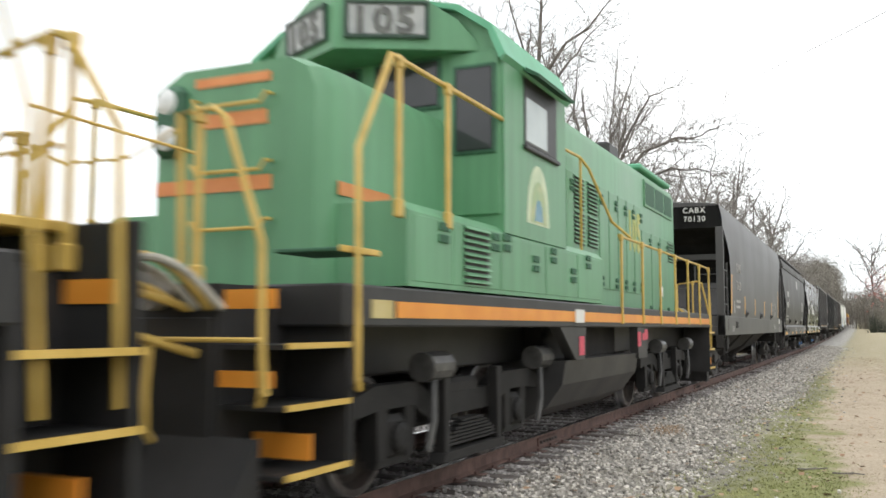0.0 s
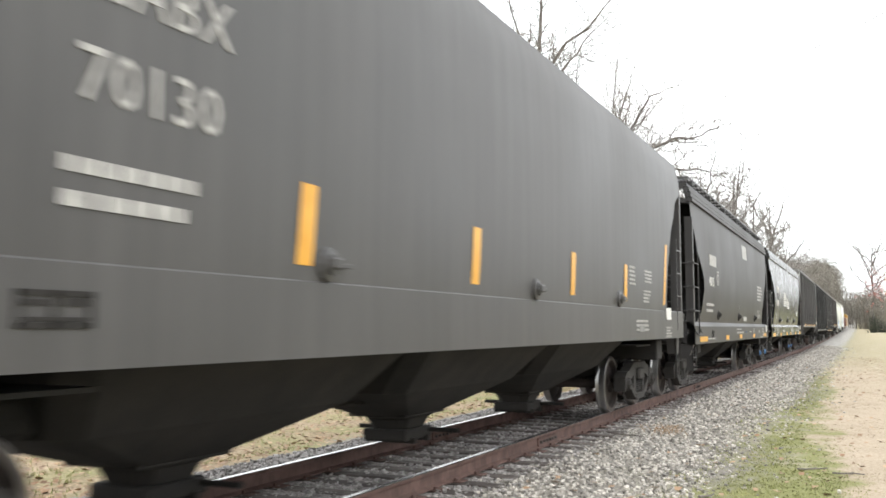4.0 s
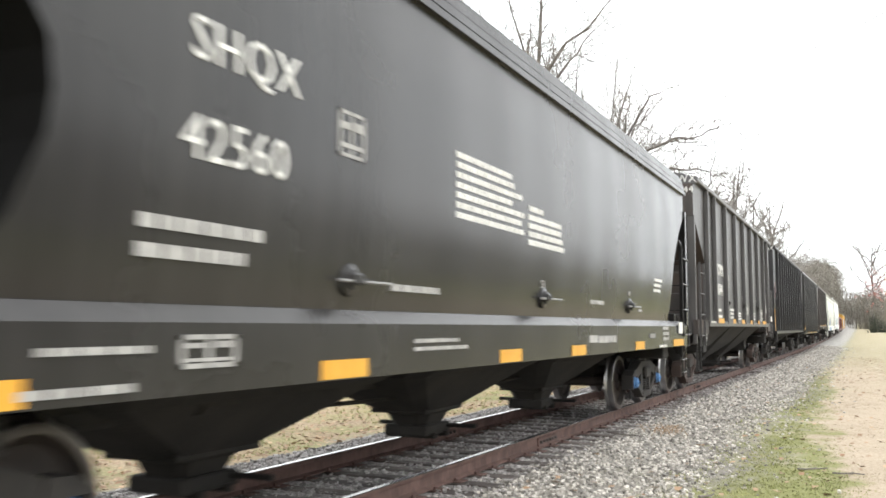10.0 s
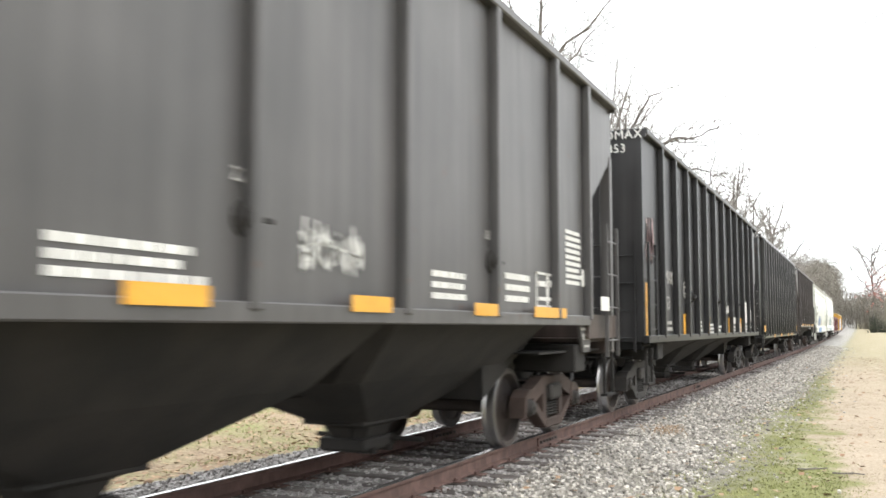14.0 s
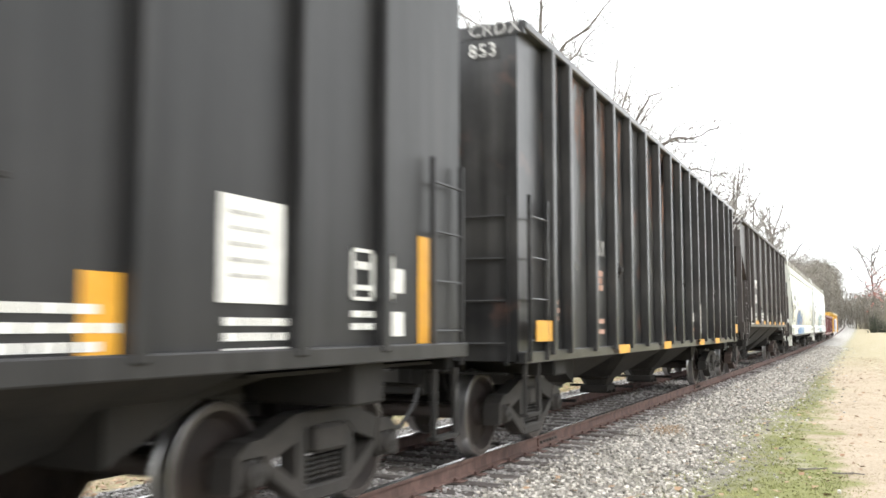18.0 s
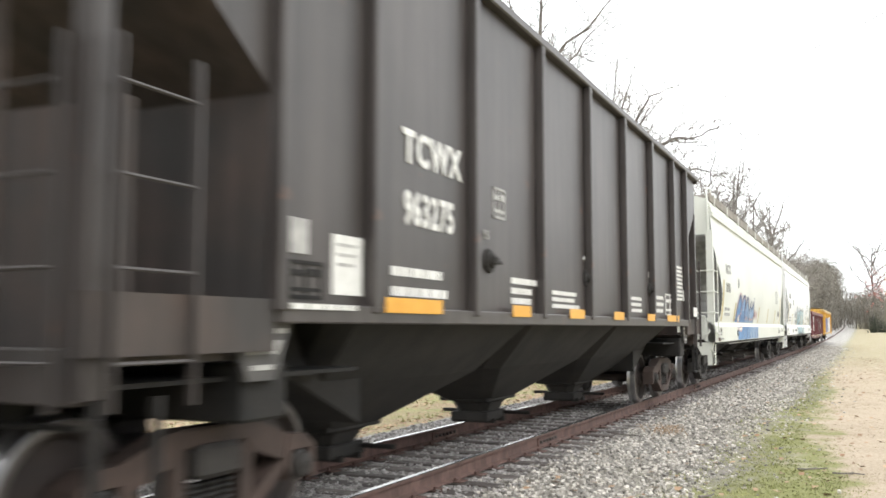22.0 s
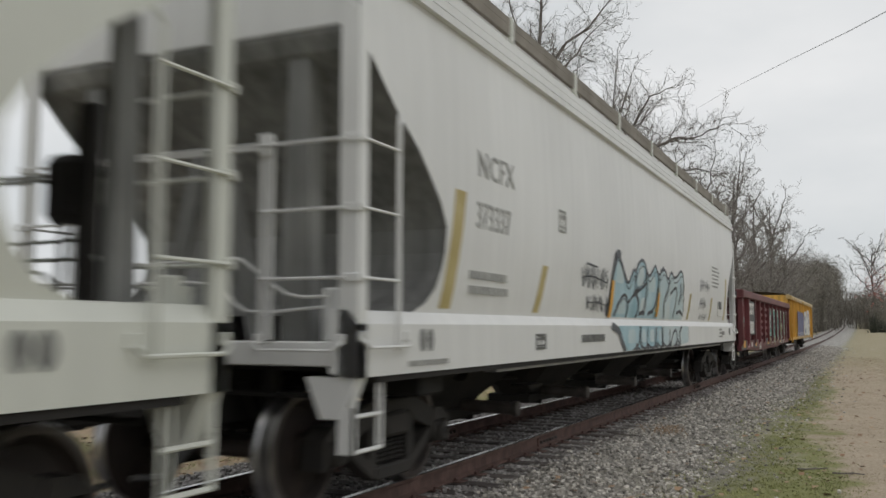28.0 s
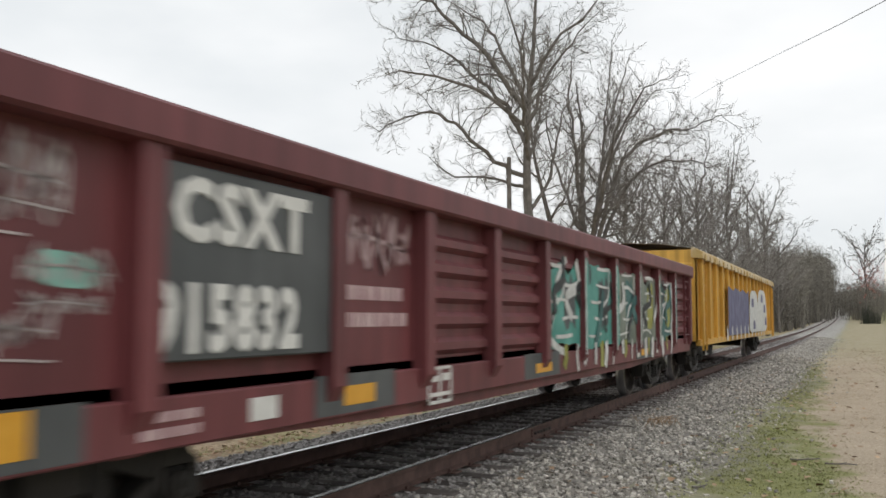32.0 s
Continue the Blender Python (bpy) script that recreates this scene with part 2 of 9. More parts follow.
def bank(x, y):
    """Height of the ground."""
    bend, rise = sag(y)
    u = x - bend
    if u < -4.6:
        h = -0.52
    elif u < -2.6:
        h = -0.52 + 0.324 * (u + 4.6) / 2.0
    elif u < 1.1:
        h = -0.196
    elif u < 2.3:
        h = -0.196 - 0.194 * (u - 1.1) / 1.2
    else:
        h = -0.39
    h += 0.02 * noise.noise((x * 0.9, y * 0.5, 0)) * (1 if abs(u + 0.75) > 2 else 0.5)
    if abs(u) > 8:
        h += 0.25 * noise.noise((x * 0.05, y * 0.05, 4)) * min(1, (abs(u) - 8) / 10)
    return h + rise


def spread(a, b, step, grow):
    out, s = [a], step
    while out[-1] < b:
        out.append(out[-1] + s)
        s *= grow
    return out


xs = sorted([-4.6 - v for v in spread(0.4, 1500, 0.5, 1.25)] + [-4.6 + 0.25 * i for i in range(40)] + [5.2 + v for v in spread(0.3, 1500, 0.4, 1.25)])
ys = sorted([-v for v in spread(1, 1200, 1, 1.5)] + [0.4 * i for i in range(130)] + [52 + v for v in spread(0.5, 2500, 0.6, 1.08)])
bm = bmesh.new()
grid_surface(bm, [[(x, y, bank(x, y)) for x in xs] for y in ys])

M_GROUND = bpy.data.materials.new("ballast_grass_and_path")
M_GROUND.use_nodes = True
gn, gl = M_GROUND.node_tree.nodes, M_GROUND.node_tree.links
g_p = gn["Principled BSDF"]
g_p.inputs["Roughness"].default_value = 0.95
g_co = gn.new("ShaderNodeTexCoord")
g_sep = gn.new("ShaderNodeSeparateXYZ")
gl.new(g_co.outputs["Object"], g_sep.inputs["Vector"])


def g_noise(scale, detail=5.0, stretch=(1, 1, 1)):
    mp = gn.new("ShaderNodeMapping")
    mp.inputs["Scale"].default_value = stretch
    t = gn.new("ShaderNodeTexNoise")
    t.inputs["Scale"].default_value, t.inputs["Detail"].default_value = scale, detail
    gl.new(g_co.outputs["Object"], mp.inputs["Vector"])
    gl.new(mp.outputs["Vector"], t.inputs["Vector"])
    return t.outputs["Fac"]


def g_range(v, a, b, c=0.0, d=1.0):
    r = gn.new("ShaderNodeMapRange")
    r.inputs["From Min"].default_value, r.inputs["From Max"].default_value = a, b
    r.inputs["To Min"].default_value, r.inputs["To Max"].default_value = c, d
    gl.new(v, r.inputs["Value"])
    return r.outputs["Result"]


def g_math(op, a, b):
    m = gn.new("ShaderNodeMath")
    m.operation = op
    for i, v in enumerate((a, b)):
        if isinstance(v, float):
            m.inputs[i].default_value = v
        else:
            gl.new(v, m.inputs[i])
    return m.outputs["Value"]


def g_mix(f, a, b):
    m = gn.new("ShaderNodeMixRGB")
    gl.new(f, m.inputs[0])
    for i, v in ((1, a), (2, b)):
        if isinstance(v, tuple):
            m.inputs[i].default_value = (*v, 1)
        else:
            gl.new(v, m.inputs[i])
    return m.outputs["Color"]


def g_two(scale, a, b, lo=0.35, hi=0.65):
    return g_mix(g_range(g_noise(scale), lo, hi), a, b)


wob = g_range(g_noise(0.55), 0.3, 0.7, -0.55, 0.55)
wob2 = g_range(g_noise(2.5), 0.3, 0.7, -0.25, 0.25)
gx = g_math("ADD", g_math("ADD", g_sep.outputs["X"], wob), wob2)
gravel = g_mix(g_range(g_noise(1.2), 0.35, 0.7), g_two(38.0, (0.10, 0.092, 0.08), (0.32, 0.30, 0.27), 0.3, 0.62), g_two(30.0, (0.13, 0.115, 0.09), (0.32, 0.29, 0.25)))
grass = g_mix(g_range(g_noise(1.6), 0.50, 0.72), g_two(40.0, (0.165, 0.175, 0.06), (0.285, 0.285, 0.115)), g_two(34.0, (0.30, 0.27, 0.19), (0.46, 0.42, 0.31)))
straw = g_mix(g_range(g_noise(0.8), 0.38, 0.66), g_two(28.0, (0.30, 0.235, 0.16), (0.49, 0.405, 0.30)), g_two(20.0, (0.38, 0.30, 0.215), (0.53, 0.44, 0.335)))
straw = g_mix(g_range(g_math("ADD", g_sep.outputs["Y"], g_range(g_noise(0.4), 0.3, 0.7, -14.0, 14.0)), 26.0, 62.0, 0.0, 0.4), straw, grass)
litter = g_mix(g_range(g_noise(0.6), 0.4, 0.66), g_two(16.0, (0.22, 0.15, 0.09), (0.46, 0.36, 0.24)), g_two(22.0, (0.16, 0.19, 0.05), (0.36, 0.33, 0.16)))
foul = g_two(34.0, (0.14, 0.13, 0.125), (0.37, 0.35, 0.335))
gravel = g_mix(g_range(g_math("ADD", g_sep.outputs["X"], wob2), 0.6, 0.3), gravel, foul)
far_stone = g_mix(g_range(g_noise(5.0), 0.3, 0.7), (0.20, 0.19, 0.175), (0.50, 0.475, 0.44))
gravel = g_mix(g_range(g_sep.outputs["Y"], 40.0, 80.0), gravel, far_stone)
col = g_mix(g_range(gx, 1.85, 2.75), gravel, grass)
# the worn path closes in on the bank farther along the line
path_edge = g_math("ADD", g_range(g_sep.outputs["Y"], 9.5, 17.0, 0.0, 0.9), g_range(g_sep.outputs["Y"], 17.0, 40.0, 0.0, 0.6))
col = g_mix(g_range(g_math("ADD", gx, path_edge), 3.75, 4.15), col, straw)
col = g_mix(g_range(gx, 7.5, 9.5), col, grass)
col = g_mix(g_range(gx, -2.9, -3.4), col, litter)
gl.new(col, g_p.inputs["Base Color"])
g_b = gn.new("ShaderNodeBump")
g_b.inputs["Strength"].default_value, g_b.inputs["Distance"].default_value = 0.7, 0.03
gl.new(g_noise(32.0, 4.0), g_b.inputs["Height"])
gl.new(g_b.outputs["Normal"], g_p.inputs["Normal"])
tagged(part("ground", bm, M_GROUND, None, smooth=True), "open ground with a gravel bank, thin grass and a dry worn path", "ground", kind="structure")

M_TUFT = mat("dead_brown_weed", (0.26, 0.16, 0.09), (0.42, 0.29, 0.18), 6.0, 0.9)

# ---- the track ----
RAIL = [(-0.07, -0.172), (0.07, -0.172), (0.07, -0.16), (0.012, -0.142), (0.010, -0.045), (0.036, -0.034), (0.036, -0.006), (0.028, 0.0), (-0.028, 0.0), (-0.036, -0.006), (-0.036, -0.034), (-0.010, -0.045), (-0.012, -0.142), (-0.07, -0.16)]


TRACK = thing("railway_track", "single railway track of rusty rails on weathered sleepers in grey ballast", "track", kind="structure")


def rail(x):
    bm = bmesh.new()
    stops = [-60, 0, 60] + [60 + 12 * i for i in range(1, 37)]
    rows = []
    for y in stops:
        bend, rise = sag(y)
        rows.append([(x + bend + a, y, b + rise) for a, b in RAIL + RAIL[:1]])
    grid_surface(bm, rows)
    ob = part("rail", bm, M_RAIL, TRACK)
    ob.data.materials.append(M_RAILTOP)
    for f in ob.data.polygons:
        if abs(f.normal.z) > 0.7 and f.center.z > -0.012 + sag(f.center.y)[1]:
            f.material_index = 1
    # bolted joint bars
    for y in (11.62, 23.5, 35.4):
        bm = bmesh.new()
        for w in (1, -1):
            prism(bm, [(w * 0.012, -0.14), (w * 0.04, -0.15), (w * 0.03, -0.12), (w * 0.028, -0.07), (w * 0.036, -0.045), (w * 0.012, -0.04)], "y", y - 0.38, y + 0.38)
        bar = part("joint_bar", bm, M_RAIL, TRACK)
        bar.location = (x, 0, 0)
        for k in (-0.3, -0.17, -0.06, 0.06, 0.17, 0.3):
            bm = bmesh.new()
            box(bm, -0.05, 0.062, y + k - 0.018, y + k + 0.018, -0.115, -0.078, 0.006)
            part("bolt", bm, M_TIE, bar)


for x in (0.0, -1.505):
    rail(x)

# sleepers with their plates and spikes
def tie_mesh(k):
    rnd = random.Random(k)
    bm = bmesh.new()
    w = 0.115 + rnd.uniform(-0.012, 0.01)
    box(bm, -1.3 + rnd.uniform(-0.04, 0.04), 1.3 + rnd.uniform(-0.04, 0.04), -w, w, -0.36, -0.178, 0.012)
    for v in bm.verts:
        v.co += Vector((rnd.uniform(-0.01, 0.01), rnd.uniform(-0.008, 0.008), rnd.uniform(-0.006, 0.006)))
    return finish("tie", bm, M_TIE)


def plate_mesh():
    bm = bmesh.new()
    box(bm, -0.17, 0.17, -0.09, 0.09, -0.18, -0.168, 0.004)
    for a, b in ((-0.085, 0.05), (0.085, -0.05)):
        box(bm, a - 0.014, a + 0.014, b - 0.014, b + 0.014, -0.17, -0.135, 0.004)
    return finish("tie_plate", bm, M_RAIL)


TIES = [tie_mesh(k) for k in range(6)]
PLATE = plate_mesh()
rnd = random.Random(3)
for i in range(150):
    y = 2.0 + i * 0.505 + rnd.uniform(-0.03, 0.03)
    t = part("tie", TIES[i % 6], None, TRACK)
    t.matrix_basis = pose(-0.7525, y, rnd.uniform(-0.012, 0.004), 0, 0, rnd.uniform(-1.2, 1.2))
    for x in (-0.7525, 0.7525):
        part("tie_plate", PLATE, None, t).location = (x, 0, 0)
bm = bmesh.new()
for i in range(500):
    y = 77.8 + i * 0.6
    b_, r_ = sag(y)
    box(bm, -2.05 + b_, 0.55 + b_, y - 0.12, y + 0.12, -0.4 + r_, -0.212 + r_)
tagged(part("far_ties", bm, M_TIE, TRACK), kind="stuff")


# ---- loose cover: ballast, grass, leaves ----
def scatter(name, label, material, verts, faces, category):
    me = bpy.data.meshes.new(name)
    me.from_pydata(verts, [], faces)
    me.materials.append(material)
    return tagged(new(name, me), label, category, kind="stuff")


rnd = random.Random(7)
V, F = [], []
V2, F2 = [], []
CUBE = [(-1, -1, -1), (1, -1, -1), (1, 1, -1), (-1, 1, -1), (-1, -1, 1), (1, -1, 1), (1, 1, 1), (-1, 1, 1)]
QUADS = [(0, 3, 2, 1), (4, 5, 6, 7), (0, 1, 5, 4), (1, 2, 6, 5), (2, 3, 7, 6), (3, 0, 4, 7)]
for i in range(62000):
    y = 4.5 + 80 * rnd.random() ** 2.0
    u = rnd.random()
    x = rnd.uniform(-2.9, 2.35) if u < 0.75 else rnd.gauss(1.3, 0.75)
    if x > 2.2 and rnd.random() < 0.6:
        continue
    on_tie = abs(((y - 2.0) / 0.505 + 0.5) % 1 - 0.5) < 0.24 and -2.0 < x < 0.55
    if on_tie and rnd.random() < (0.35 if x < -0.12 else 0.62):
        continue
    if abs(x) < 0.09 or abs(x + 1.505) < 0.09:
        continue
    s = rnd.uniform(0.008, 0.024) * (1.25 if y > 20 else 1.0)
    z = bank(x, y) + s * rnd.uniform(0.0, 0.7) - (0.004 if -2.0 < x < 0.6 else 0)
    a = rnd.uniform(0, 6.283)
    c, q = math.cos(a), math.sin(a)
    grimy = x < 0.5 + rnd.gauss(0, 0.15)
    vs, fs = (V2, F2) if grimy else (V, F)
    k = len(vs)
    for p in CUBE:
        px_, py_, pz_ = (p[0] * s * rnd.uniform(0.55, 1.25), p[1] * s * rnd.uniform(0.5, 1.1), p[2] * s * rnd.uniform(0.4, 0.95))
        vs.append((x + c * px_ - q * py_, y + q * px_ + c * py_, z + pz_ + 0.25 * px_))
    fs += [tuple(k + j for j in f) for f in QUADS]
scatter("track_ballast", "grimy dark ballast between and beside the rails", M_STONE_FOUL, V2, F2, "gravel")
scatter("ballast_stones", "loose grey limestone ballast stones along the track", M_STONE, V, F, "gravel")


def blades(count, area, height, seed, lean=0.6, wide=0.004, power=1.7, soft=0.7, narrow=False):
    rnd = random.Random(seed)
    V, F = [], []
    x0, x1, y0, y1 = area
    while len(F) < count:
        y = y0 + (y1 - y0) * rnd.random() ** power
        x = rnd.uniform(x0, x1)
        if narrow and x + min(0.9, max(0.0, (y - 9.5) * 0.12)) + min(0.6, max(0.0, (y - 17) * 0.026)) > 3.85 + rnd.gauss(0, 0.25):
            continue
        edge = min(1.0, (x - x0) / soft, (x1 - x) / soft)
        if 0.7 * noise.noise((x * 1.1, y * 0.5, seed)) + 0.35 * noise.noise((x * 4, y * 3, seed)) < 0.25 - 0.55 * edge + 0.35 * rnd.random():
            continue
        for j in range(rnd.randint(2, 5)):
            a, h = rnd.uniform(0, 6.283), height * rnd.uniform(0.5, 1.3)
            bx, by = x + rnd.gauss(0, 0.02), y + rnd.gauss(0, 0.02)
            z = bank(bx, by) - 0.005
            c, q = math.cos(a), math.sin(a)
            w = wide * rnd.uniform(0.7, 1.5) * (1 + y / 18)
            l = lean * h * rnd.uniform(0.3, 1.2)
            k = len(V)
            V += [(bx - q * w, by + c * w, z), (bx + q * w, by - c * w, z), (bx + c * l + q * w * 0.3, by + q * l - c * w * 0.3, z + h)]
            F.append((k, k + 1, k + 2))
    return V, F


M_BLADE = mat("short_green_grass", (0.225, 0.24, 0.085), (0.355, 0.35, 0.15), 1.5, 0.8, per_piece=0.35)
M_STRAW = mat("dry_straw_grass", (0.36, 0.285, 0.18), (0.52, 0.43, 0.30), 1.5, 0.85, per_piece=0.3)
M_LEAF = mat("fallen_brown_leaves", (0.24, 0.14, 0.08), (0.46, 0.33, 0.21), 3.0, 0.8, per_piece=0.4)
scatter("grass", "short thin green grass between gravel and path", M_BLADE, *blades(36000, (1.7, 4.4, 6.5, 40), 0.02, 2, 0.9, 0.005, narrow=True), "grass")
scatter("dry_grass", "dry straw-coloured grass on the worn path", M_STRAW, *blades(24000, (2.2, 9.0, 7.5, 60), 0.018, 5, 1.5, 0.005, soft=1.5), "grass")
scatter("field_grass", "patchy grass beyond the track", M_BLADE, *blades(9000, (-9.0, -3.3, 5.0, 50), 0.06, 9), "grass")
rnd = random.Random(12)
V, F = [], []
for i in range(14000):
    y = 3.5 + 55 * rnd.random() ** 1.6
    x = rnd.uniform(-12.0, -3.0) if rnd.random() < 0.955 else rnd.uniform(0.7, 5.0)
    z = bank(x, y) + rnd.uniform(0.004, 0.03)
    a, s = rnd.uniform(0, 6.283), rnd.uniform(0.03, 0.065)
    c, q = math.cos(a) * s, math.sin(a) * s
    k = len(V)
    t = rnd.uniform(-0.6, 0.6)
    V += [(x - c, y - q, z), (x + q * 0.6, y - c * 0.6, z + t * s * 0.5), (x + c, y + q, z + s * 0.3), (x - q * 0.6, y + c * 0.6, z + rnd.uniform(0, 0.5) * s)]
    F += [(k, k + 1, k + 2), (k, k + 2, k + 3)]
scatter("fallen_leaves", "fallen brown leaves scattered over the ground", M_LEAF, V, F, "leaves")


def stick(x, y, length, turn, r=0.012):
    bm = bmesh.new()
    rnd = random.Random(int(x * 100 + y))
    pts = [(length * (k / 4 - 0.5), rnd.uniform(-0.02, 0.02), r + rnd.uniform(0, 0.012)) for k in range(5)]
    tube(bm, pts, r, 6, r * 0.6)
    tube(bm, [pts[2], (pts[2][0] + length * 0.2, length * 0.14, 0.03)], r * 0.6, 5, r * 0.3)
    ob = tagged(part("stick", bm, M_BARK, None), "dead broken twig lying on the ground", "stick", "fallen sticks")
    ob.matrix_basis = pose(x, y, bank(x, y) + 0.012, 0, 0, turn)


for q in ((3.66, 12.1, 0.36, 8), (3.25, 12.3, 0.4, 30), (0.72, 13.2, 0.45, -20), (2.35, 9.9, 0.3, 70), (1.5, 16.7, 0.3, 40), (1.85, 30.0, 0.5, 10)):
    stick(*q)

# a tuft of dead weed on the bank
rnd = random.Random(31)
bm = bmesh.new()
for i in range(46):
    a, h = rnd.uniform(0, 6.283), rnd.uniform(0.1, 0.24)
    x, y = rnd.gauss(0, 0.13), rnd.gauss(0, 0.18)
    tube(bm, [(x, y, 0), (x + math.cos(a) * h * 0.5, y + math.sin(a) * h * 0.5, h * 0.55), (x + math.cos(a) * h, y + math.sin(a) * h, h * 0.5)], 0.005, 3, 0.002)
tuft = tagged(part("dead_weed", bm, M_TUFT, None), "tuft of dead brown weed on the gravel bank", "weed", kind="stuff")
tuft.location = (1.13, 13.9, bank(1.13, 13.9))

# ---- rolling stock: shared pieces ----
TRACK_X = -0.7525


def travel(t):
    """Metres that the train has gone after t seconds."""
    u = t / 16 - 1
    return t * (5.6788 + 0.2105 * u + 0.0426 * u * u - 0.0516 * u ** 3)


TRAIN, WHEELS = [], []      # (thing, its front end along the train), (wheelset, place on its truck, radius)
MESHES = {}


def kept(key, make):
    if key not in MESHES:
        MESHES[key] = make()
    return MESHES[key]


def revolve(bm, prof, n=28, axis_x=0.0):
    rings = [[bm.verts.new((x + axis_x, r * math.cos(2 * math.pi * k / n), r * math.sin(2 * math.pi * k / n))) for k in range(n)] for x, r in prof]
    for a, b in zip(rings, rings[1:]):
        for k in range(n):
            bm.faces.new((a[k], a[(k + 1) % n], b[(k + 1) % n], b[k]))
    bm.faces.new(rings[0][::-1])
    bm.faces.new(rings[-1])


def wheelset_mesh(r):
    bm = bmesh.new()
    for s in (1, -1):
        revolve(bm, [(s * a, b) for a, b in ((0.66, 0.12), (0.68, 0.15), (0.72, r - 0.09), (0.69, r - 0.075), (0.69, r + 0.018), (0.705, r + 0.028),
                                             (0.72, r + 0.022), (0.735, r + 0.003), (0.83, r - 0.004), (0.835, r - 0.012), (0.835, r - 0.065), (0.81, r - 0.085), (0.765, r - 0.12),
                                             (0.775, 0.2), (0.80, 0.145), (0.85, 0.13), (0.855, 0.09))], 36)
    tube(bm, [(-1.0, 0, 0), (1.0, 0, 0)], 0.075, 10)
    me = finish("wheelset", bm, M_WHEEL, True)
    me.materials.append(M_TREAD)
    me.materials.append(M_RIM)
    for f in me.polygons:
        rr = math.hypot(f.center.y, f.center.z)
        if rr > r - 0.012 and abs(f.center.x) > 0.6:
            f.material_index = 1
        elif rr > r - 0.06 and abs(f.center.x) > 0.8:
            f.material_index = 2
    return me


def sideframe_mesh(half, material):
    """A cast truck side frame: two journal arches, a bowed top and a trussed lower chord round the spring nest."""
    def make():
        bm = bmesh.new()
        for a in (1, -1):
            prism(bm, [(a * (half + 0.19), 0.35), (a * (half + 0.17), 0.58), (a * (half + 0.05), 0.66), (a * (half - 0.14), 0.67), (a * (half - 0.19), 0.5), (a * (half - 0.13), 0.36),
                       (a * (half - 0.11), 0.56), (a * (half + 0.11), 0.56), (a * (half + 0.13), 0.35)], "x", -0.10, 0.09)
            prism(bm, [(a * (half - 0.12), 0.67), (a * (half - 0.17), 0.50), (a * 0.40, 0.60), (a * 0.28, 0.68), (a * 0.28, 0.80), (a * 0.4, 0.79)], "x", -0.08, 0.08)
            prism(bm, [(a * (half - 0.14), 0.55), (a * (half - 0.22), 0.40), (a * 0.34, 0.20), (a * 0.22, 0.17), (a * 0.22, 0.29), (a * 0.32, 0.31)], "x", -0.08, 0.08)
            prism(bm, [(a * 0.25, 0.2), (a * 0.38, 0.26), (a * 0.38, 0.72), (a * 0.25, 0.76)], "x", -0.07, 0.07)
        box(bm, -0.08, 0.08, -0.30, 0.30, 0.68, 0.80, 0.015)
        box(bm, -0.09, 0.09, -0.30, 0.30, 0.17, 0.28, 0.015)
        return finish("side_frame", bm, material)
    return kept(("side_frame", half, material.name), make)


def spring_mesh():
    def make():
        bm = bmesh.new()
        for y in (-0.15, 0.0, 0.15):
            for i in range(5):
                z = 0.30 + i * 0.036
                prof = [(z, 0.045), (z + 0.018, 0.062), (z + 0.032, 0.045)]
                rings = [[bm.verts.new((0.02 + q * math.cos(k * math.pi / 4), y + q * math.sin(k * math.pi / 4), h)) for k in range(8)] for h, q in prof]
                for a, b in zip(rings, rings[1:]):
                    for k in range(8):
                        bm.faces.new((a[k], a[(k + 1) % 8], b[(k + 1) % 8], b[k]))
        return finish("spring_nest", bm, M_TRUCK)
    return kept("spring", make)


def cap_mesh(material):
    def make():
        bm = bmesh.new()
        revolve(bm, [(-0.06, 0.10), (0.09, 0.10), (0.10, 0.085), (0.13, 0.08), (0.14, 0.06), (0.14, 0.03), (0.155, 0.025)], 14)
        return finish("bearing_cap", bm, material, True)
    return kept(("cap", material.name), make)


def truck(car, y, material=M_TRUCK, caps=M_TRUCK, half=0.889, r=0.457):
    def bolster():
        bm = bmesh.new()
        box(bm, -1.15, 1.15, -0.2, 0.2, 0.5, 0.70, 0.03)
        box(bm, -0.3, 0.3, -0.3, 0.3, 0.68, 0.80, 0.02)
        box(bm, -0.95, 0.95, -0.55, -0.45, 0.40, 0.52)
        box(bm, -0.95, 0.95, 0.45, 0.55, 0.40, 0.52)
        return finish("truck", bm, M_TRUCK)
    t = part("truck", kept("bolster", bolster), None, car)
    t.location = (0, y, 0)
    for x in (1.02, -1.02):
        part("side_frame", sideframe_mesh(half, material), None, t).location = (x, 0, 0)
        tagged(part("spring_nest", spring_mesh(), None, t), kind="stuff").location = (x, 0, 0)
        for a in (-half, half):
            c = part("bearing_cap", cap_mesh(caps), None, t)
            c.matrix_basis = pose(x, a, r, 0, 0, 0 if x > 0 else 180)
    for a in (-half, half):
        w = part("wheelset", kept(("wheel", r), lambda: wheelset_mesh(r)), None, t)
        w.location = (0, a, r)
        WHEELS.append((w, (0, a, r), r))
    return t


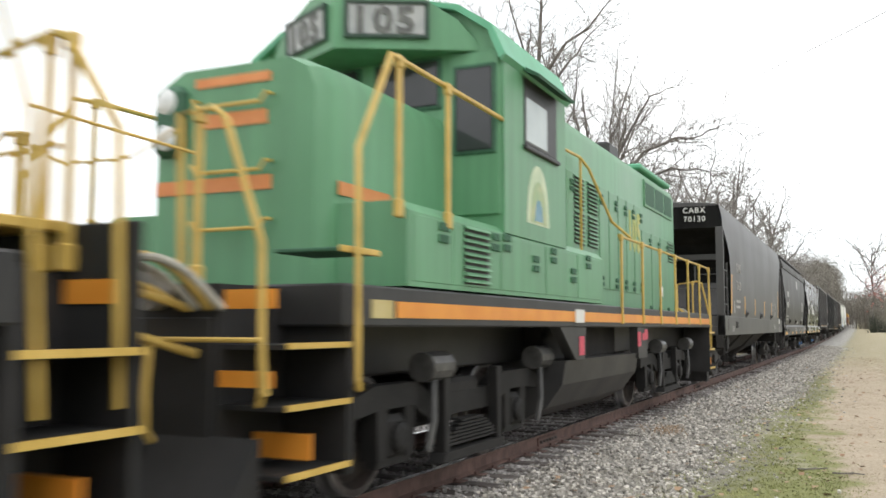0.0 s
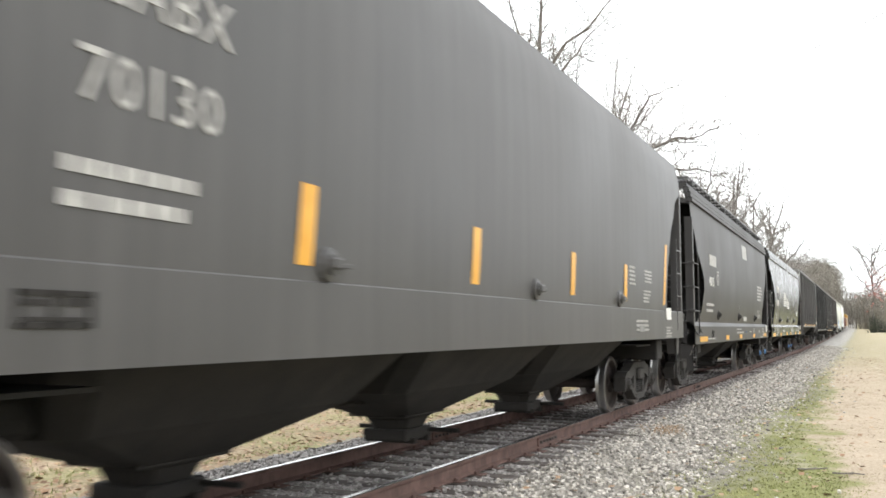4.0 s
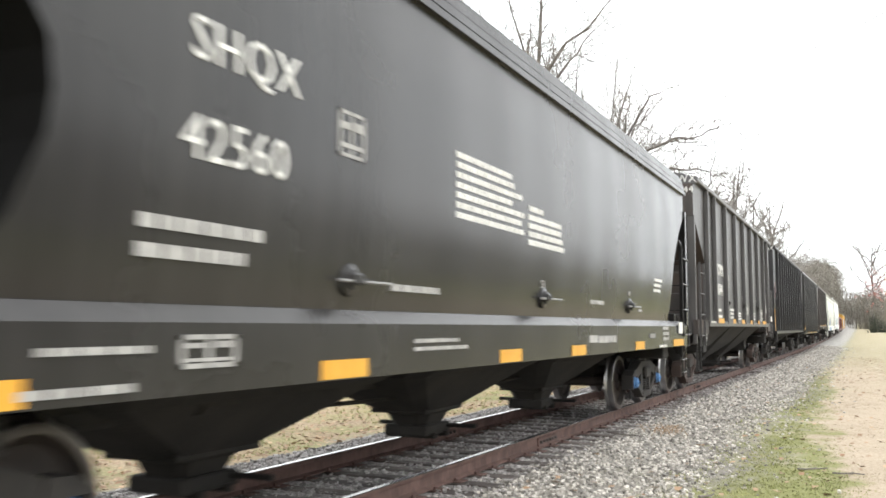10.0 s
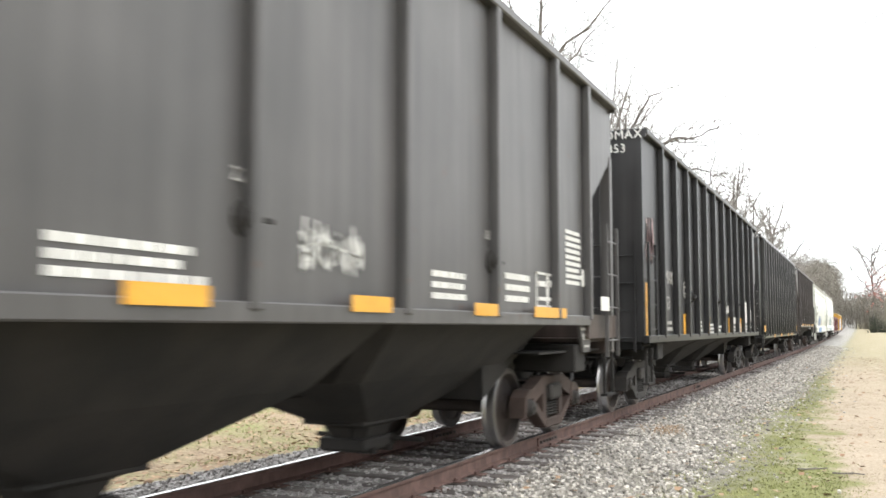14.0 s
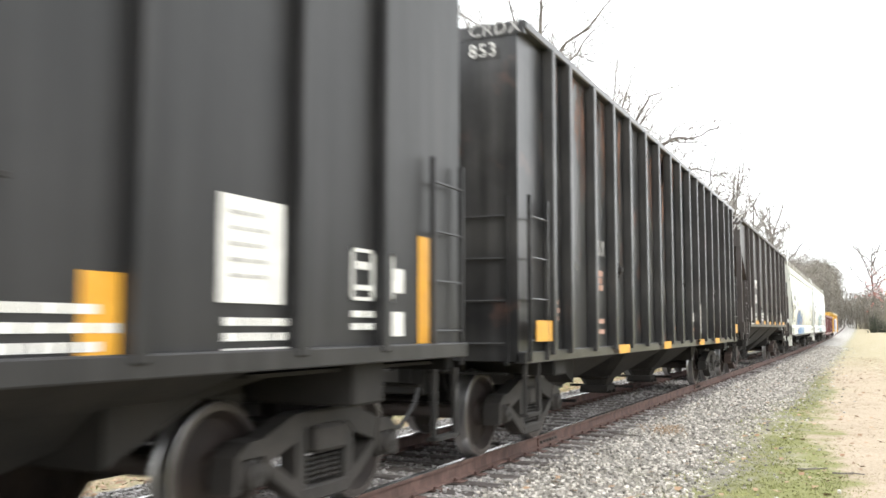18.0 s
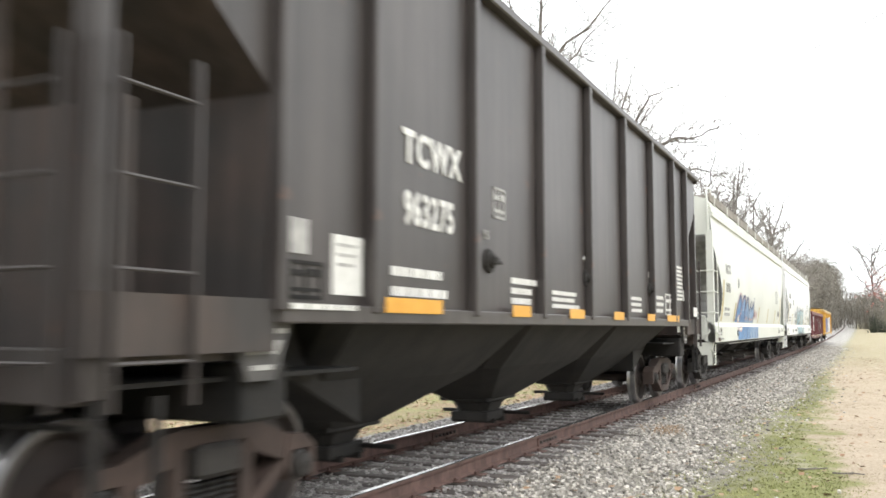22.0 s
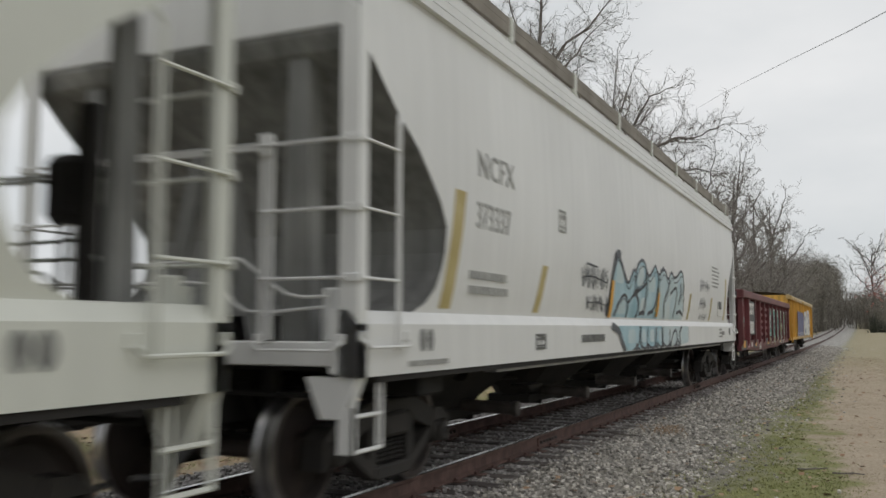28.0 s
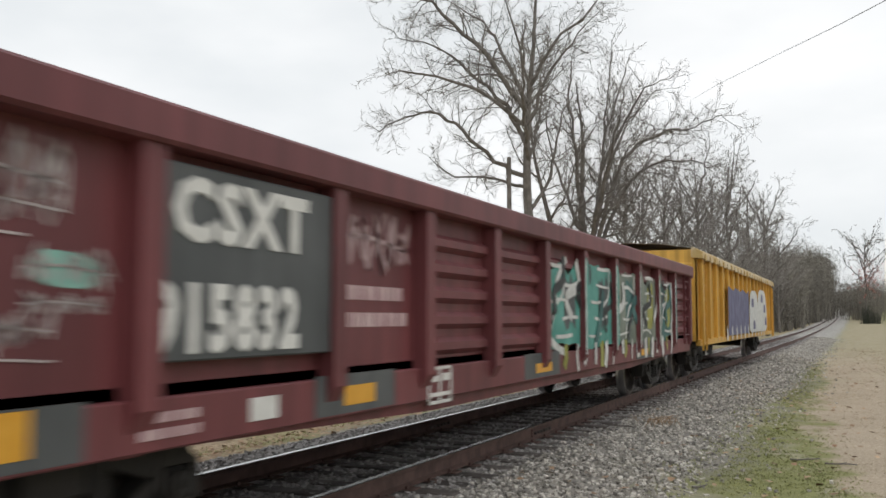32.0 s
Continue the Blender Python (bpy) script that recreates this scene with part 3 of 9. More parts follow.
def coupler(car, y, way, z=0.87):
    """A knuckle coupler with its shank and the slack air hose; way -1: towards the train's head."""
    bm = bmesh.new()
    box(bm, -0.07, 0.07, *sorted((y, y + way * 0.45)), z - 0.09, z + 0.07, 0.02)
    box(bm, -0.14, 0.12, *sorted((y + way * 0.42, y + way * 0.66)), z - 0.14, z + 0.13, 0.04)
    box(bm, 0.05, 0.15, *sorted((y + way * 0.5, y + way * 0.74)), z - 0.12, z + 0.12, 0.03)
    part("coupler", bm, M_UNDER, car)
    bm = bmesh.new()
    tube(bm, [(0.3, y, z - 0.1), (0.34, y + way * 0.2, z - 0.3), (0.3, y + way * 0.45, z - 0.5), (0.22, y + way * 0.66, z - 0.48)], 0.025, 6)
    part("air_hose", bm, M_BLACK, car)


def rung_mesh(length, axis, material, r=0.011):
    def make():
        bm = bmesh.new()
        d = Vector((1, 0, 0)) if axis == "x" else Vector((0, 1, 0))
        out = Vector((0, 0.0, 0))
        tube(bm, [out, d * length], r, 6)
        return finish("rung", bm, material)
    return kept(("rung", round(length, 3), axis, material.name, r), make)


def ladder(car, x, y, length, axis, z0, z1, count, material, stile=0.03, far=True, near=True):
    """Two stiles with rungs between them; it runs along axis from (x, y)."""
    bm = bmesh.new()
    for k, on in ((0, near), (length, far)):
        a, b = (x + k, y) if axis == "x" else (x, y + k)
        if on:
            box(bm, a - stile, a + stile, b - stile * 0.5, b + stile * 0.5, z0, z1)
    if not (near or far):
        box(bm, x - 0.01, x + 0.01, y - 0.01, y + 0.01, z0, z0 + 0.02)
    lad = part("ladder", bm, material, car)
    for i in range(count):
        z = z0 + (z1 - z0) * (i + 0.5) / count
        part("rung", rung_mesh(length, axis, material), None, lad).location = (x, y, z)
    return lad


def air_brake(car, y):
    """The brake cylinder, its reservoir and pipes under the floor."""
    bm = bmesh.new()
    tube(bm, [(0.5, y, 0.95), (0.5, y + 0.9, 0.95)], 0.17, 12)
    tube(bm, [(0.7, y + 1.2, 0.92), (0.7, y + 1.55, 0.92)], 0.11, 10)
    tube(bm, [(0.2, y - 2, 0.98), (0.25, y, 0.95), (0.3, y + 3, 0.98)], 0.025, 6)
    part("brake_gear", bm, M_UNDER, car)


def sweep(prof, z):
    """Looks up a value in a list of (z, value)."""
    if z <= prof[0][0]:
        return prof[0][1]
    for (a, p), (b, q) in zip(prof, prof[1:]):
        if z <= b:
            return p + (q - p) * (z - a) / (b - a)
    return prof[-1][1]


def shell(car, L, levels, across, ends, body, end_material, roof_rise=0.12, cuts=10, rear=None, deep=0.0):
    """A car body: side sheets that bow by across(z) and stop ends(z) short of the car's ends, end sheets and roof."""
    rows = [(z, sweep(across, z), sweep(ends, z), sweep(rear or ends, z)) for z in levels]
    for s in (1, -1):
        bm = bmesh.new()
        grid_surface(bm, [[(s * x, e + (L - e - g) * k / cuts, z) for k in range(cuts + 1)] for z, x, e, g in rows])
        part("side_sheet", bm, body, car, smooth=True)
    for at, way in ((0.0, 1), (L, -1)):
        # the end sheet slopes in below its top band, and the sides' rims stand proud of it
        bm = bmesh.new()
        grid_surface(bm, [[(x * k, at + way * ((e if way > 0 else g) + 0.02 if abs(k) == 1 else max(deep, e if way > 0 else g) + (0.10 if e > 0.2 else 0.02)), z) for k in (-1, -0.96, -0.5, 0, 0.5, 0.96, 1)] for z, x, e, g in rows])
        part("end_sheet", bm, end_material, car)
    z, x, e, g = rows[-1]
    for y in (e + 0.01, L - g - 0.01):
        bm = bmesh.new()
        ks = (-1, -0.8, -0.4, 0, 0.4, 0.8, 1)
        prism(bm, [(x * k, z + roof_rise * (1 - k * k) - 0.01) for k in ks] + [(x, z - 0.03), (-x, z - 0.03)], "y", y - 0.01, y + 0.01)
        part("gable", bm, body, car)
    bm = bmesh.new()
    grid_surface(bm, [[(x * k, y, z + roof_rise * (1 - k * k)) for k in (-1, -0.8, -0.4, 0, 0.4, 0.8, 1)] for y in (e, L / 2, L - e)])
    part("roof", bm, body, car, smooth=True)


def tape(car, x, y, z, w, h, material=M_REFLECT, lean=0.0, surf=None):
    bm = bmesh.new()
    n = 5
    rows = []
    for i in range(n + 1):
        zz = z + h * i / n
        a = (surf(zz) if surf else x) + 0.004
        rows.append([(a, y + lean * i / n, zz), (a, y + lean * i / n + w, zz)])
    grid_surface(bm, rows)
    part("reflector_strip", bm, material, car)


def placard(car, x, y, z, w, h, material=M_LETTER, frame_only=False, surf=None):
    """A stencilled data box or a card."""
    a = surf(z + h / 2) if surf else x
    bm = bmesh.new()
    if frame_only:
        t = 0.025
        for q in ((y, y + w, z, z + t), (y, y + w, z + h - t, z + h), (y, y + t, z, z + h), (y + w - t, y + w, z, z + h), (y + w * 0.45, y + w * 0.52, z, z + h)):
            box(bm, a - 0.004, a + 0.007, *q)
        box(bm, a - 0.004, a + 0.006, y + w * 0.1, y + w * 0.4, z + h * 0.6, z + h * 0.75)
        box(bm, a - 0.004, a + 0.006, y + w * 0.6, y + w * 0.9, z + h * 0.6, z + h * 0.8)
        box(bm, a - 0.004, a + 0.006, y + w * 0.1, y + w * 0.9, z + h * 0.2, z + h * 0.3)
        tagged(part("data_box", bm, material, car), kind="stuff")
    else:
        box(bm, a - 0.004, a + 0.008, y, y + w, z, z + h)
        card = part("card", bm, material, car)
        if h > 0.3 and material == M_LETTER:
            bm = bmesh.new()
            bars(bm, a + 0.008, y + w * 0.14, z + h * 0.86, w * 0.72, max(3, int(h / 0.11)), 0.022, h * 0.11, int(y * 10), 0.003)
            tagged(part("printed_lines", bm, M_LETTER_DIM, card), kind="stuff")


def writing(car, words, size, material, y, z, x=1.6, surf=None, wide=1.0, name="lettering", bold=0.0):
    part(name, text_mesh(words, size, material, (x, y, z), surf=surf, wide=wide, bold=bold), None, car)


def stencil(car, y, z, width, rows, material=M_LETTER, height=0.06, gap=0.05, x=1.6, surf=None, seed=1):
    bm = bmesh.new()
    bars(bm, x, y, z, width, rows, height, gap, seed, surf=surf)
    tagged(part("stencilled_writing", bm, material, car), kind="stuff")


def end_words(car, words, size, material, x, z, y=-0.004):
    """Lettering on the car's leading end, read from ahead."""
    me = text_mesh(words, size, material, (0, 0, 0))
    for v in me.vertices:
        a, b, c = v.co
        v.co = (x + b, y - (a - 0.005), z + c)
    part("lettering", me, None, car)


def hopper_bay(car, mid, reach, gate, ztop, zlow, material, half=1.30, lowhalf=0.34, zwaist=0.86, waist=0.9, inset=0.12):
    """A hopper: sheets that close from the sill to a waist, then steeply to a narrow gate between the rails."""
    bm = bmesh.new()
    rings = []
    for h, q, z in ((half, reach + 0.05, ztop), (waist, reach - inset, zwaist), (lowhalf + 0.06, gate + 0.07, zlow + 0.13), (lowhalf, gate, zlow)):
        c = min(0.16, q * 0.3)
        rings.append([bm.verts.new(v) for v in ((-h, mid - q + c, z), (-h + c, mid - q, z), (h - c, mid - q, z), (h, mid - q + c, z),
                                                (h, mid + q - c, z), (h - c, mid + q, z), (-h + c, mid + q, z), (-h, mid + q - c, z))])
    for a, b in zip(rings, rings[1:]):
        for i in range(8):
            bm.faces.new((a[i], a[(i + 1) % 8], b[(i + 1) % 8], b[i]))
    bm.faces.new(rings[0])
    bm.faces.new(rings[-1][::-1])
    bay = part("hopper_bay", bm, material, car)
    bm = bmesh.new()
    box(bm, -lowhalf - 0.06, lowhalf + 0.06, mid - gate - 0.05, mid + gate + 0.05, zlow - 0.10, zlow + 0.02, 0.015)
    if gate < 0.5:
        box(bm, -lowhalf - 0.14, lowhalf + 0.14, mid - gate - 0.22, mid + gate + 0.22, zlow + 0.16, zlow + 0.24, 0.012)
    for k in (-0.6, 0.6):
        box(bm, -lowhalf - 0.1, lowhalf + 0.1, mid + gate * k - 0.03, mid + gate * k + 0.03, zlow - 0.13, zlow - 0.07)
    tube(bm, [(-lowhalf - 0.42, mid + gate * 0.9, zlow - 0.02), (lowhalf + 0.42, mid + gate * 0.9, zlow - 0.02)], 0.025, 8)
    part("outlet_gate", bm, material, bay)


def lever(car, x, y, z, material=M_UNDER):
    """A round vibrator bracket on the side sheet."""
    bm = bmesh.new()
    revolve(bm, [(0.0, 0.115), (0.025, 0.11), (0.035, 0.07), (0.06, 0.065), (0.065, 0.03)], 14)
    box(bm, 0.03, 0.085, -0.04, 0.09, -0.035, 0.045, 0.015)
    box(bm, 0.04, 0.065, 0.05, 0.2, -0.02, 0.012, 0.006)
    bmesh.ops.translate(bm, verts=bm.verts, vec=(x, y, z))
    part("bracket", bm, material, car)


def underframe(car, L, z0=0.78, z1=1.12, material=M_UNDER):
    bm = bmesh.new()
    box(bm, -0.2, 0.2, 0.1, L - 0.1, z0, z1)
    for y in (1.45, L - 1.45):
        box(bm, -1.45, 1.45, y - 0.22, y + 0.22, 0.84, z1 + 0.06, 0.02)
    part("centre_sill", bm, material, car)
    for at, w in ((0.0, 1), (L, -1)):
        # draft gear pocket, plate added over the truck to shade it, brake levers and rods
        bm = bmesh.new()
        box(bm, -0.33, 0.33, *sorted((at + w * 0.14, at + w * 0.98)), 0.66, z1, 0.02)
        part("draft_pocket", bm, material, car)
        bm = bmesh.new()
        box(bm, -1.34, 1.34, *sorted((at + w * 0.2, at + w * 2.7)), z1 - 0.04, z1 - 0.015)
        part("floor_plate", bm, material, car)
        bm = bmesh.new()
        tube(bm, [(-0.45, at + w * 0.35, 0.62), (-0.42, at + w * 2.6, 0.50)], 0.022, 6)
        tube(bm, [(0.45, at + w * 0.3, 0.98), (0.50, at + w * 0.45, 0.60), (0.40, at + w * 2.5, 0.56)], 0.022, 6)
        tube(bm, [(-1.2, at + w * 0.25, 0.92), (1.25, at + w * 0.25, 0.90)], 0.02, 6)
        box(bm, 0.62, 0.70, *sorted((at + w * 0.30, at + w * 0.42)), 0.55, z1, 0.01)
        box(bm, -0.75, -0.60, *sorted((at + w * 0.35, at + w * 0.47)), 0.60, z1, 0.01)
        part("brake_rigging", bm, material, car)
    coupler(car, 0.1, -1)
    coupler(car, L - 0.1, 1)


def running_board(car, L, z, x0, x1, material, y0=0.2):
    """Open steel roof walk on brackets."""
    bm = bmesh.new()
    n = 7
    for i in range(n):
        x = x0 + (x1 - x0) * i / (n - 1)
        box(bm, x - 0.012, x + 0.012, y0, L - y0, z, z + 0.035)
    y = y0
    while y < L - y0:
        box(bm, x0, x1, y - 0.015, y + 0.015, z - 0.02, z + 0.03)
        y += 0.6
    part("running_board", bm, material, car)
    def bracket():
        bm = bmesh.new()
        prism(bm, [(-0.03, -0.14), (0.03, -0.14), (0.03, 0), (-0.03, 0)], "x", x0 + 0.05, x1)
        return finish("board_bracket", bm, material)
    y = y0 + 0.6
    while y < L - y0:
        part("board_bracket", kept(("bracket", x0, x1, material.name), bracket), None, car).location = (0, y, z)
        y += 2.4


# ---- covered hoppers ----
RUNGS = (1.72, 2.195, 2.67)


def curled_grab(car, a, b, out, material):
    """A grab iron with its ends bent back and bolted to the sheet."""
    a, b, out = Vector(a), Vector(b), Vector(out)
    d = (b - a).normalized() * 0.05
    bm = bmesh.new()
    tube(bm, [a + Vector((0, 0, 0.05)), a + out * 0.8 + Vector((0, 0, 0.03)), a + out + d, b + out - d, b + out * 0.8 + Vector((0, 0, 0.03)), b + Vector((0, 0, 0.05))], 0.013, 6)
    for q in (a, b):
        box(bm, q.x - 0.025, q.x + 0.025, q.y - 0.025, q.y + 0.025, q.z + 0.02, q.z + 0.09, 0.005)
    part("grab_iron", bm, material, car)


def brake_wheel(car, x, y, z, r, spokes, material):
    bm = bmesh.new()
    tube(bm, [(x + r * math.cos(a), y, z + r * math.sin(a)) for a in [i * math.pi / 8 for i in range(17)]], 0.015, 6)
    wheel = part("brake_wheel", bm, material, car)
    bm = bmesh.new()
    tube(bm, [(x, y - 0.025, z), (x, y + 0.025, z)], r * 0.28, 10)
    part("hub", bm, material, wheel)
    for i in range(spokes):
        q = (i + 0.3) * 2 * math.pi / spokes
        bm = bmesh.new()
        tube(bm, [(x + r * 0.25 * math.cos(q), y, z + r * 0.25 * math.sin(q)), (x + r * math.cos(q), y, z + r * math.sin(q))], 0.011, 5)
        part("spoke", bm, material, wheel)


def end_cage(car, at, w, z0, z1, trim, inner, post_top, wheel, bend=2.86):
    """Corner posts, side and end ladders, rails, pipes and steps of one end of a curved-side hopper."""
    for sx in (1, -1):
        bm = bmesh.new()
        # an angle: one flange across the end, one along the side
        prism(bm, [(sx * 1.45, at), (sx * 1.60, at), (sx * 1.60, at + w * 0.13), (sx * 1.575, at + w * 0.13), (sx * 1.575, at + w * 0.022), (sx * 1.45, at + w * 0.022)], "z", z0, post_top)
        part("corner_post", bm, trim, car)
        # side ladder: a thin stile bent in to the sheet's rim
        y = at + w * 0.56
        bm = bmesh.new()
        for d in (-0.02, 0.02):
            tube(bm, [(sx * 1.612, y + d, 1.22), (sx * 1.612, y + d, bend), (sx * 1.585, y + d + w * 0.07, bend + 0.11), (sx * 1.575, y + d + w * 0.13, bend + 0.14)], 0.011, 5)
        side = part("ladder", bm, trim, car)
        rung = rung_mesh(0.56, "y", trim, 0.012)
        for z in RUNGS:
            part("rung", rung, None, side).location = (sx * 1.615, at + 0.01 if w > 0 else at - 0.57, z)
        # end ladder: stile of two bars, rungs from the corner post
        bm = bmesh.new()
        for x in (0.80, 0.87):
            box(bm, *sorted((sx * (x - 0.018), sx * (x + 0.018))), *sorted((at + w * 0.01, at + w * 0.035)), z0 + 0.25, 2.75)
        box(bm, *sorted((sx * 0.77, sx * 0.90)), *sorted((at - w * 0.004, at + w * 0.008)), 2.60, 2.76, 0.004)
        lad = part("ladder", bm, trim, car)
        rung = rung_mesh(0.70, "x", trim, 0.012)
        for z in RUNGS:
            part("rung", rung, None, lad).location = (0.80 if sx > 0 else -1.5, at - w * 0.012, z)
        for z in RUNGS:
            bm = bmesh.new()
            box(bm, *sorted((sx * 1.50, sx * 1.625)), *sorted((at - w * 0.016, at + w * 0.03)), z - 0.03, z + 0.03, 0.006)
            part("rung_clip", bm, trim, car)
        curled_grab(car, (sx * 0.80, at, z0 + 0.2), (sx * 1.48, at, z0 + 0.2), (0, -w * 0.06, -0.02), trim)
        curled_grab(car, (sx * 1.602, at + w * 0.04, z0 + 0.22), (sx * 1.602, at + w * 0.69, z0 + 0.22), (sx * 0.05, 0, -0.02), trim)
        # flat stanchion behind the ladder
        bm = bmesh.new()
        prism(bm, [(sx * 0.86, z0 + 0.2), (sx * 1.12, z0 + 0.2), (sx * 1.08, 3.55), (sx * 0.92, 3.55)], "y", *sorted((at + w * 0.16, at + w * 0.20)))
        box(bm, *sorted((sx * 1.06, sx * 1.10)), *sorted((at + w * 0.20, at + w * 0.34)), z0 + 0.2, 3.3)
        part("stanchion", bm, inner, car)
        # funnel-shaped jacking pad and hanging step
        bm = bmesh.new()
        prism(bm, [(sx * 1.18, z0), (sx * 1.58, z0), (sx * 1.46, z0 - 0.28), (sx * 1.30, z0 - 0.28)], "y", *sorted((at + w * 0.02, at + w * 0.16)))
        part("jacking_pad", bm, trim, car)
        bm = bmesh.new()
        if w > 0:
            box(bm, *sorted((sx * 1.43, sx * 1.56)), at + 0.03, at + 0.045, 0.54, z0 - 0.2)
        box(bm, *sorted((sx * 1.535, sx * 1.56)), *sorted((at + w * 0.03, at + w * 0.07)), 0.54, z0)
        for d in (0.36, 0.43):
            tube(bm, [(sx * 1.55, at + w * d, z0 + 0.02), (sx * 1.55, at + w * d, 0.555)], 0.012, 5)
        tube(bm, [(sx * 1.55, at + w * 0.04, 0.555), (sx * 1.55, at + w * 0.43, 0.555)], 0.016, 6)
        tube(bm, [(sx * 1.55, at + w * 0.04, 0.79), (sx * 1.55, at + w * 0.43, 0.79)], 0.016, 6)
        part("stirrup_step", bm, trim, car)
    # end sill and platform
    bm = bmesh.new()
    box(bm, -1.45, 1.45, *sorted((at + w * 0.024, at + w * 0.12)), z0 + 0.07, z0 + 0.24, 0.01)
    box(bm, -1.38, 1.38, *sorted((at + w * 0.12, at + w * 1.5)), z0 + 0.16, z0 + 0.2)
    part("end_platform", bm, trim, car)
    # rail across the end at the top rungs, splayed centre braces
    bm = bmesh.new()
    for z in (2.655, 2.685) if wheel is None else (2.26, 2.29, 1.78):
        tube(bm, [(-0.8, at + w * 0.012, z), (0.8, at + w * 0.012, z)], 0.013, 6)
    part("grab_bar", bm, trim, car)
    for x in (-1, 1):
        bm = bmesh.new()
        prism(bm, [(x * 0.06, 2.75), (x * 0.20, 2.75), (x * 0.52, z0 + 0.2), (x * 0.40, z0 + 0.2)], "y", *sorted((at + w * 0.42, at + w * 0.48)))
        part("end_brace", bm, inner, car)
    # bent air pipes to the valve block beside the corner
    bm = bmesh.new()
    tube(bm, smooth_line([(-0.5, at + w * 0.08, 1.86), (0.42, at + w * 0.08, 1.88), (0.60, at + w * 0.08, 1.86), (0.98, at + w * 0.08, 1.62), (1.30, at + w * 0.08, 1.60)], 3), 0.012, 5)
    tube(bm, smooth_line([(-0.4, at + w * 0.1, 1.72), (0.32, at + w * 0.1, 1.70), (0.62, at + w * 0.1, 1.50), (1.28, at + w * 0.1, 1.53)], 3), 0.012, 5)
    part("air_pipe", bm, trim, car)
    bm = bmesh.new()
    box(bm, 1.26, 1.38, *sorted((at + w * 0.09, at + w * 0.2)), z0 + 0.24, 1.66, 0.015)
    box(bm, 1.40, 1.43, *sorted((at + w * 0.09, at + w * 0.14)), z0 + 0.24, 1.60)
    part("brake_valve", bm, trim, car)
    if wheel is not None:
        brake_wheel(car, 0.45, at + 0.03, 2.19, wheel, 6, trim)
        bm = bmesh.new()
        box(bm, 0.36, 0.60, at - 0.17, at - 0.01, 1.98, 2.38, 0.05)
        box(bm, 0.62, 0.72, at - 0.14, at - 0.06, z0 + 0.2, 2.66)
        tube(bm, [(0.48, at - 0.09, 2.0), (0.48, at - 0.12, 1.3)], 0.02, 6)
        part("brake_housing", bm, M_TRUCK, car)


